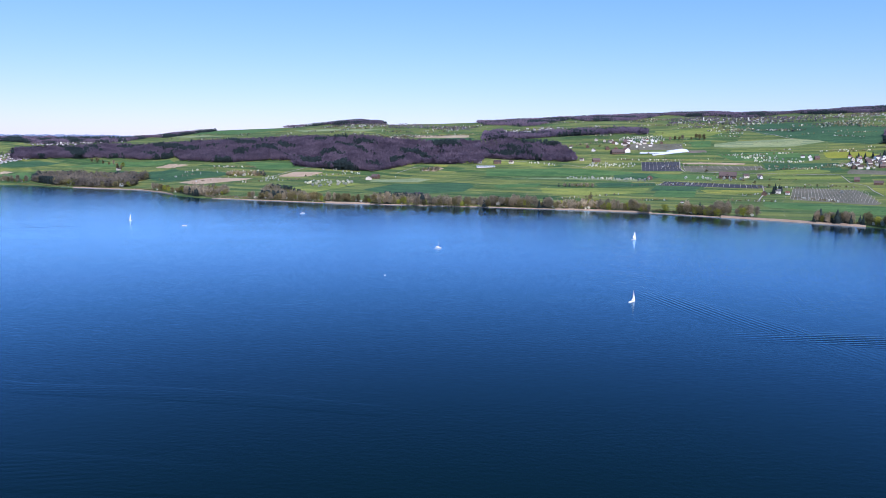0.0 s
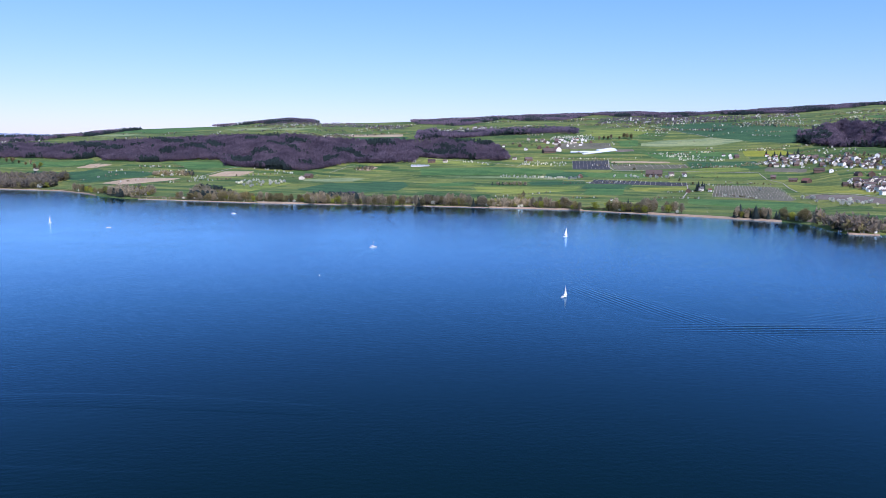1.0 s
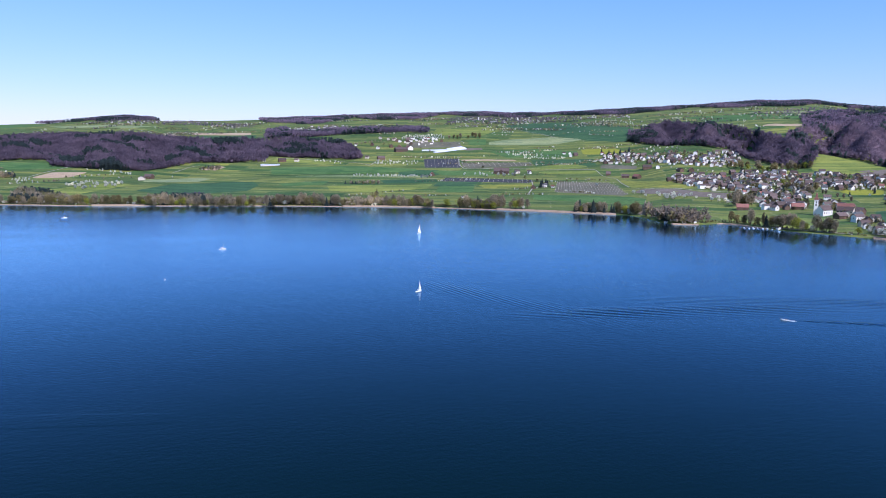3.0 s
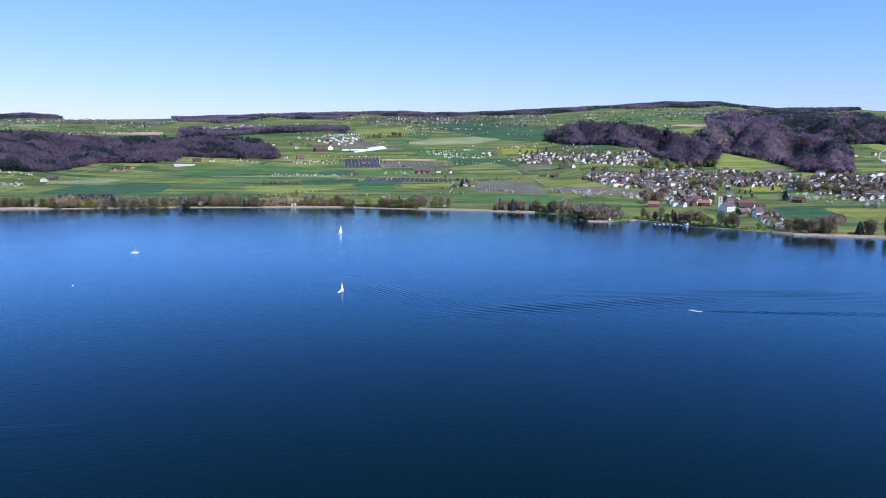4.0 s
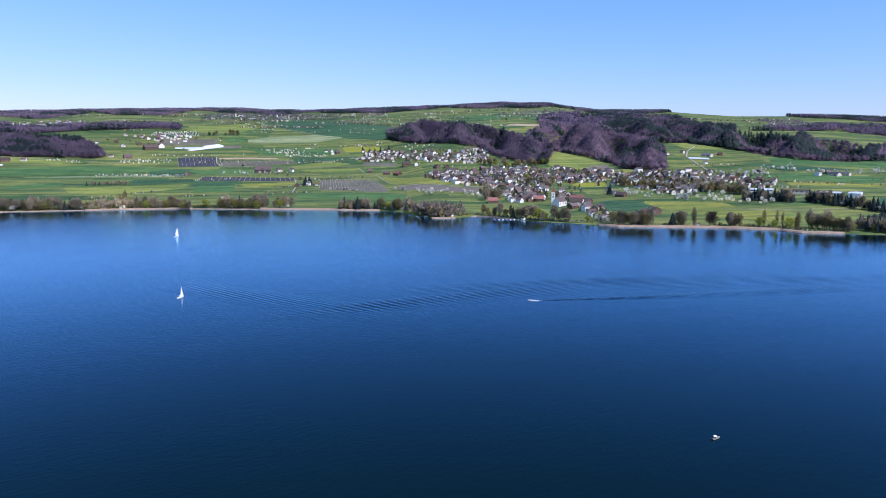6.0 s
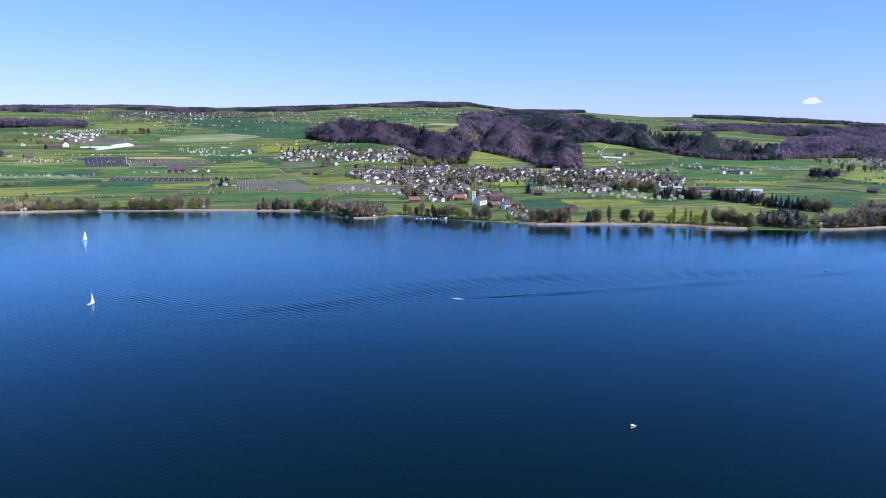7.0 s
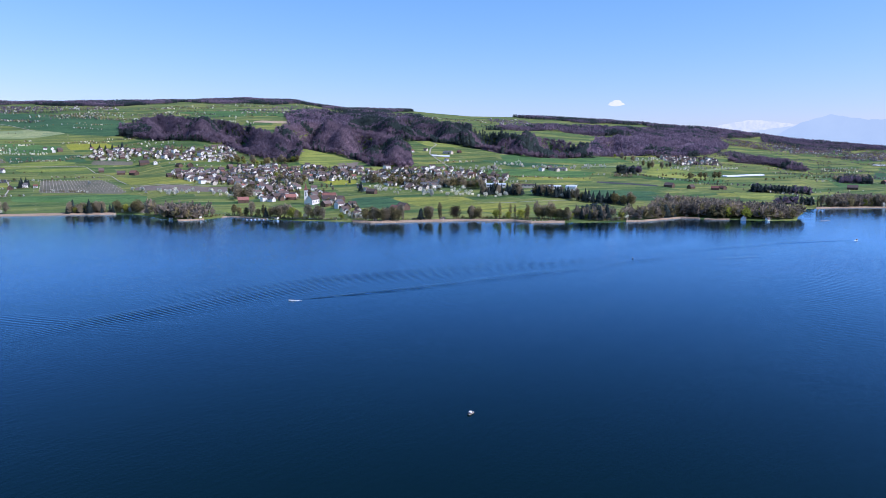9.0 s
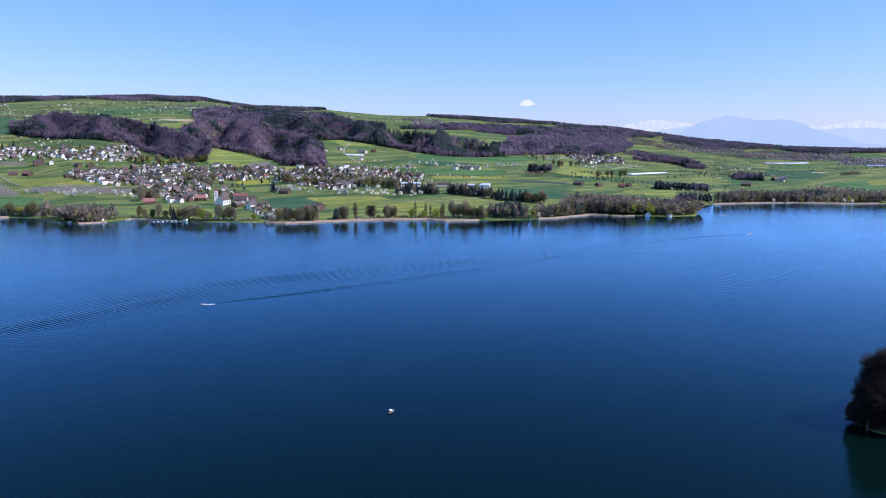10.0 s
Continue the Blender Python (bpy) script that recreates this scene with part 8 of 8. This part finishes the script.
reeds(-27.5, -20.8, 12, 2)
reeds(-18.0, -9.5, 8, 1.5)
reeds(-9.4, -5.8, 20, 2.2)
reeds(-5.8, 4.0, 8, 1.5)
reeds(4.0, 9.0, 8, 1.3)
reeds(9.0, 16.5, 15, 2.2)
reeds(16.5, 21.5, 6, 1.4)
reeds(21.5, 31.0, 17, 2.2)
reeds(35.2, 37.2, 10, 1.8)
reeds(38.5, 42.0, 7, 1.5)
reeds(48.8, 66.2, 15, 2.2)
reeds(71.0, 76.5, 11, 2.2)
reeds(76.8, 78.6, 8, 2.0)
reeds(84.2, 95.0, 14, 2.0)


tagged(drape("bank", [(306.5, -43), (310, -41.5), (321, -41.5), (330, -52), (338, -66), (330, -90), (294, -90), (301, -62)], 0.25, 6, LITTER),
       "dark leaf-littered bank under the trees", "bank", kind="structure")


# ---- near trees at the tip of the bank ----
def big_tree(x, y, height, radius, mat, seed, label):
    rng = np.random.default_rng(seed)
    root = tagged(new("shore_tree"), label, "tree", "trees on the near bank")
    root.matrix_basis = pose(x, y, float(ground_z(x, y)), 0, 0, seed * 50)
    child("trunk", trunk_mesh(rng, height, 0.55, height * 0.2, 16, radius * 0.85), root)
    V, F = [], []
    base = 0
    for k in range(16):
        a, h = 2.4 * k, height * (0.22 + 0.68 * ((k * 7) % 16) / 16)
        reach = radius * (0.72 if h < height * 0.62 else 0.72 * (1.15 - h / height) / 0.53)
        c = (math.cos(a) * reach * rng.uniform(0.5, 1), math.sin(a) * reach * rng.uniform(0.5, 1), h)
        for n, size, reach, slim in ((2700, 0.5, 0.5, 0.2), (260, 1.0, 0.27, 1.0)):
            v, f = sprays(rng, n, c, (radius * reach, radius * reach, height * 0.26 * reach), size, 0.45, 0.1, slim)
            V.append(v)
            F.append(f + base)
            base += len(v)
    child("crown", mesh_of("crown", np.concatenate(V), np.concatenate(F), mat), root)


big_tree(313, -48, 32, 9.5, DARK, 1, "tall dark leafless tree on the near bank")
big_tree(306, -44, 21, 6.5, DARK, 2, "dark twiggy tree leaning over the water")
big_tree(318, -58, 33, 10, DARK, 3, "tall dark tree behind the bank")
big_tree(338, -58, 27, 7, SPRING, 4, "tree with first yellow-green leaves")
big_tree(312, -47, 17, 6, DARK, 5, "dense dark shrubby tree on the bank")
big_tree(308, -54, 18, 7, DARK, 6, "low dark tree on the bank")
big_tree(332, -66, 31, 10, DARK, 7, "tall dark tree in the bankside grove")
big_tree(310, -42, 9, 5, DARK, 8, "dark shrub hanging over the lake edge")
big_tree(313, -43, 10, 5, DARK, 9, "dark bush on the lake edge")


# ---- distance: hills, Alps and one small cloud ----
def far_range(name, label, az0, az1, dist, base, profile, mat):
    a = np.linspace(az0, az1, 260)
    up = np.interp(a, *np.array(profile).T) + 0.016 * np.sin(a * 7.1) + 0.012 * np.sin(a * 17.3 + 1) + 0.008 * np.sin(a * 41)
    rows = 6
    V = []
    for k in range(rows):
        f = k / (rows - 1)
        d = dist + 30 * f
        z = 110 + dist * np.tan(np.radians(base + (up - base) * f))
        V.append(np.stack([d * np.sin(np.radians(a)), d * np.cos(np.radians(a)), z], -1))
    V.append(np.stack([(dist + 60) * np.sin(np.radians(a)), (dist + 60) * np.cos(np.radians(a)), np.full(len(a), 20.0)], -1))
    n = len(a)
    i, j = np.meshgrid(np.arange(rows), np.arange(n - 1), indexing="ij")
    F = np.stack([i * n + j, i * n + j + 1, (i + 1) * n + j + 1, (i + 1) * n + j], -1).reshape(-1, 4)
    me = mesh_of(name, np.concatenate(V), F, mat)
    me.polygons.foreach_set("use_smooth", [True] * len(me.polygons))
    tagged(new(name, me), label, "mountains", kind="structure")


# black surface that emits its tones; haze or sunlight is already in the colour
def emissive_distance(name, low, high, glow, scale=0.004):
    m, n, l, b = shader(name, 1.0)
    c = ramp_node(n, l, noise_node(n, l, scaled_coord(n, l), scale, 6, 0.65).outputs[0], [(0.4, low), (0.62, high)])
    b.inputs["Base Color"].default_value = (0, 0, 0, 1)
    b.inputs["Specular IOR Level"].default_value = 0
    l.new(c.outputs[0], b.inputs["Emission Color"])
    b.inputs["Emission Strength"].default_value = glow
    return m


# aerial haze painted into the emitted mountain and hill colours
ALP_BLUE_HAZE = emissive_distance("hazed_blue_mountain", (0.44, 0.58, 0.74), (0.47, 0.61, 0.76), 0.96)
ALP_PALE_HAZE = emissive_distance("hazed_pale_mountain", (0.52, 0.64, 0.77), (0.55, 0.67, 0.79), 0.95)
ALP_SNOW_HAZE = emissive_distance("hazed_snow_mountain", (0.62, 0.70, 0.81), (0.76, 0.81, 0.88), 0.95, 0.03)
HILL_HAZE = emissive_distance("hazed_blue_hill", (0.30, 0.39, 0.60), (0.33, 0.42, 0.63), 0.9)
far_range("backdrop_snow", "snow-covered alpine peaks with haze painted into their pale colour", 72, 112, 4905, -0.5,
          [(72, 1.2), (75, 1.6), (76.3, 1.7), (77.9, 2.0), (79.2, 2.2), (80.8, 2.05), (82.4, 1.8), (86, 1.6), (88.5, 1.75), (90.4, 1.6), (92.1, 1.85), (93.1, 2.0), (94.4, 1.85), (98, 1.5), (112, 1.6)], ALP_SNOW_HAZE)
far_range("backdrop_ridge", "mountain ridge with haze painted into its pale blue", 76, 112, 4885, -0.5,
          [(76, 0.6), (78.8, 1.25), (80.8, 1.6), (82.4, 1.75), (86, 1.5), (90, 1.3), (92, 1.5), (94, 1.45), (97, 1.2), (112, 0.9)], ALP_PALE_HAZE)
far_range("backdrop_peak", "flat-topped alpine mountain with haze painted into its blue", 78, 112, 4865, -0.5,
          [(78, 0.3), (80.6, 0.9), (81.8, 1.6), (82.6, 2.0), (83.6, 2.3), (84.4, 2.52), (85.2, 2.34), (86.7, 2.1), (88.2, 2.14), (89.3, 1.95), (90.0, 1.55), (90.7, 1.25), (92.2, 0.8), (93.2, 0.46), (94.5, 0.3), (97, 0.5), (112, 0.5)], ALP_BLUE_HAZE)
far_range("backdrop_foothill", "low hills before the Alps, painted haze-blue", 84, 112, 4845, -0.6,
          [(84, 0.1), (86.4, 0.25), (88.7, 0.2), (91.2, 0.14), (94.5, 0.08), (112, 0.2)], HILL_HAZE)
far_range("backdrop_hill", "low hills behind the town, painted haze-blue", -45, -15, 4880, 0.0,
          [(-45, 1.1), (-31, 1.12), (-28, 1.18), (-25, 1.2), (-22, 1.12), (-19, 0.9), (-15, 0.5)], HILL_HAZE)


def cloud():
    rng = np.random.default_rng(8)
    bm = bmesh.new()
    d, az, el = 4700, 69.5, 3.42
    for k in range(26):
        u = rng.uniform(-1, 1)
        r = 15 * (1 - abs(u) ** 1.5) + 5
        q = bmesh.ops.create_icosphere(bm, subdivisions=2, radius=r)
        off = Vector((u * 46, rng.uniform(-15, 15), rng.uniform(-0.1, 1.0) * r * 0.9))
        for v in q["verts"]:
            v.co = Vector((v.co.x * 1.3, v.co.y, v.co.z * (0.9 if v.co.z > 0 else 0.4))) + off
    me = finish(bm, "cloud", CLOUD)
    me.polygons.foreach_set("use_smooth", [True] * len(me.polygons))
    ob = tagged(new("backdrop_cloud", me), "small white fair-weather cloud", "cloud", kind="structure")
    ob.matrix_basis = pose(d * math.sin(radians(az)), d * math.cos(radians(az)), 110 + d * math.tan(radians(el)), 0, 0, -az)


# the cloud's sunlit white is emitted by its surface, with no sun shading
CLOUD = emissive_distance("cloud_white_glow", (0.82, 0.87, 0.97), (0.93, 0.95, 1.0), 0.92, 0.02)
cloud()


post_rows([(737, 1504), (857, 1385), (932, 1574), (831, 1683)], 24, 7)
post_rows([(595, 2132), (698, 2079), (737, 2228), (634, 2278)], 11, 6)
post_rows([(561, 1842), (770, 1703), (789, 1756), (595, 1906)], 20, 4)
post_rows([(707, 2077), (907, 2014), (920, 2065), (721, 2150)], 14, 4)
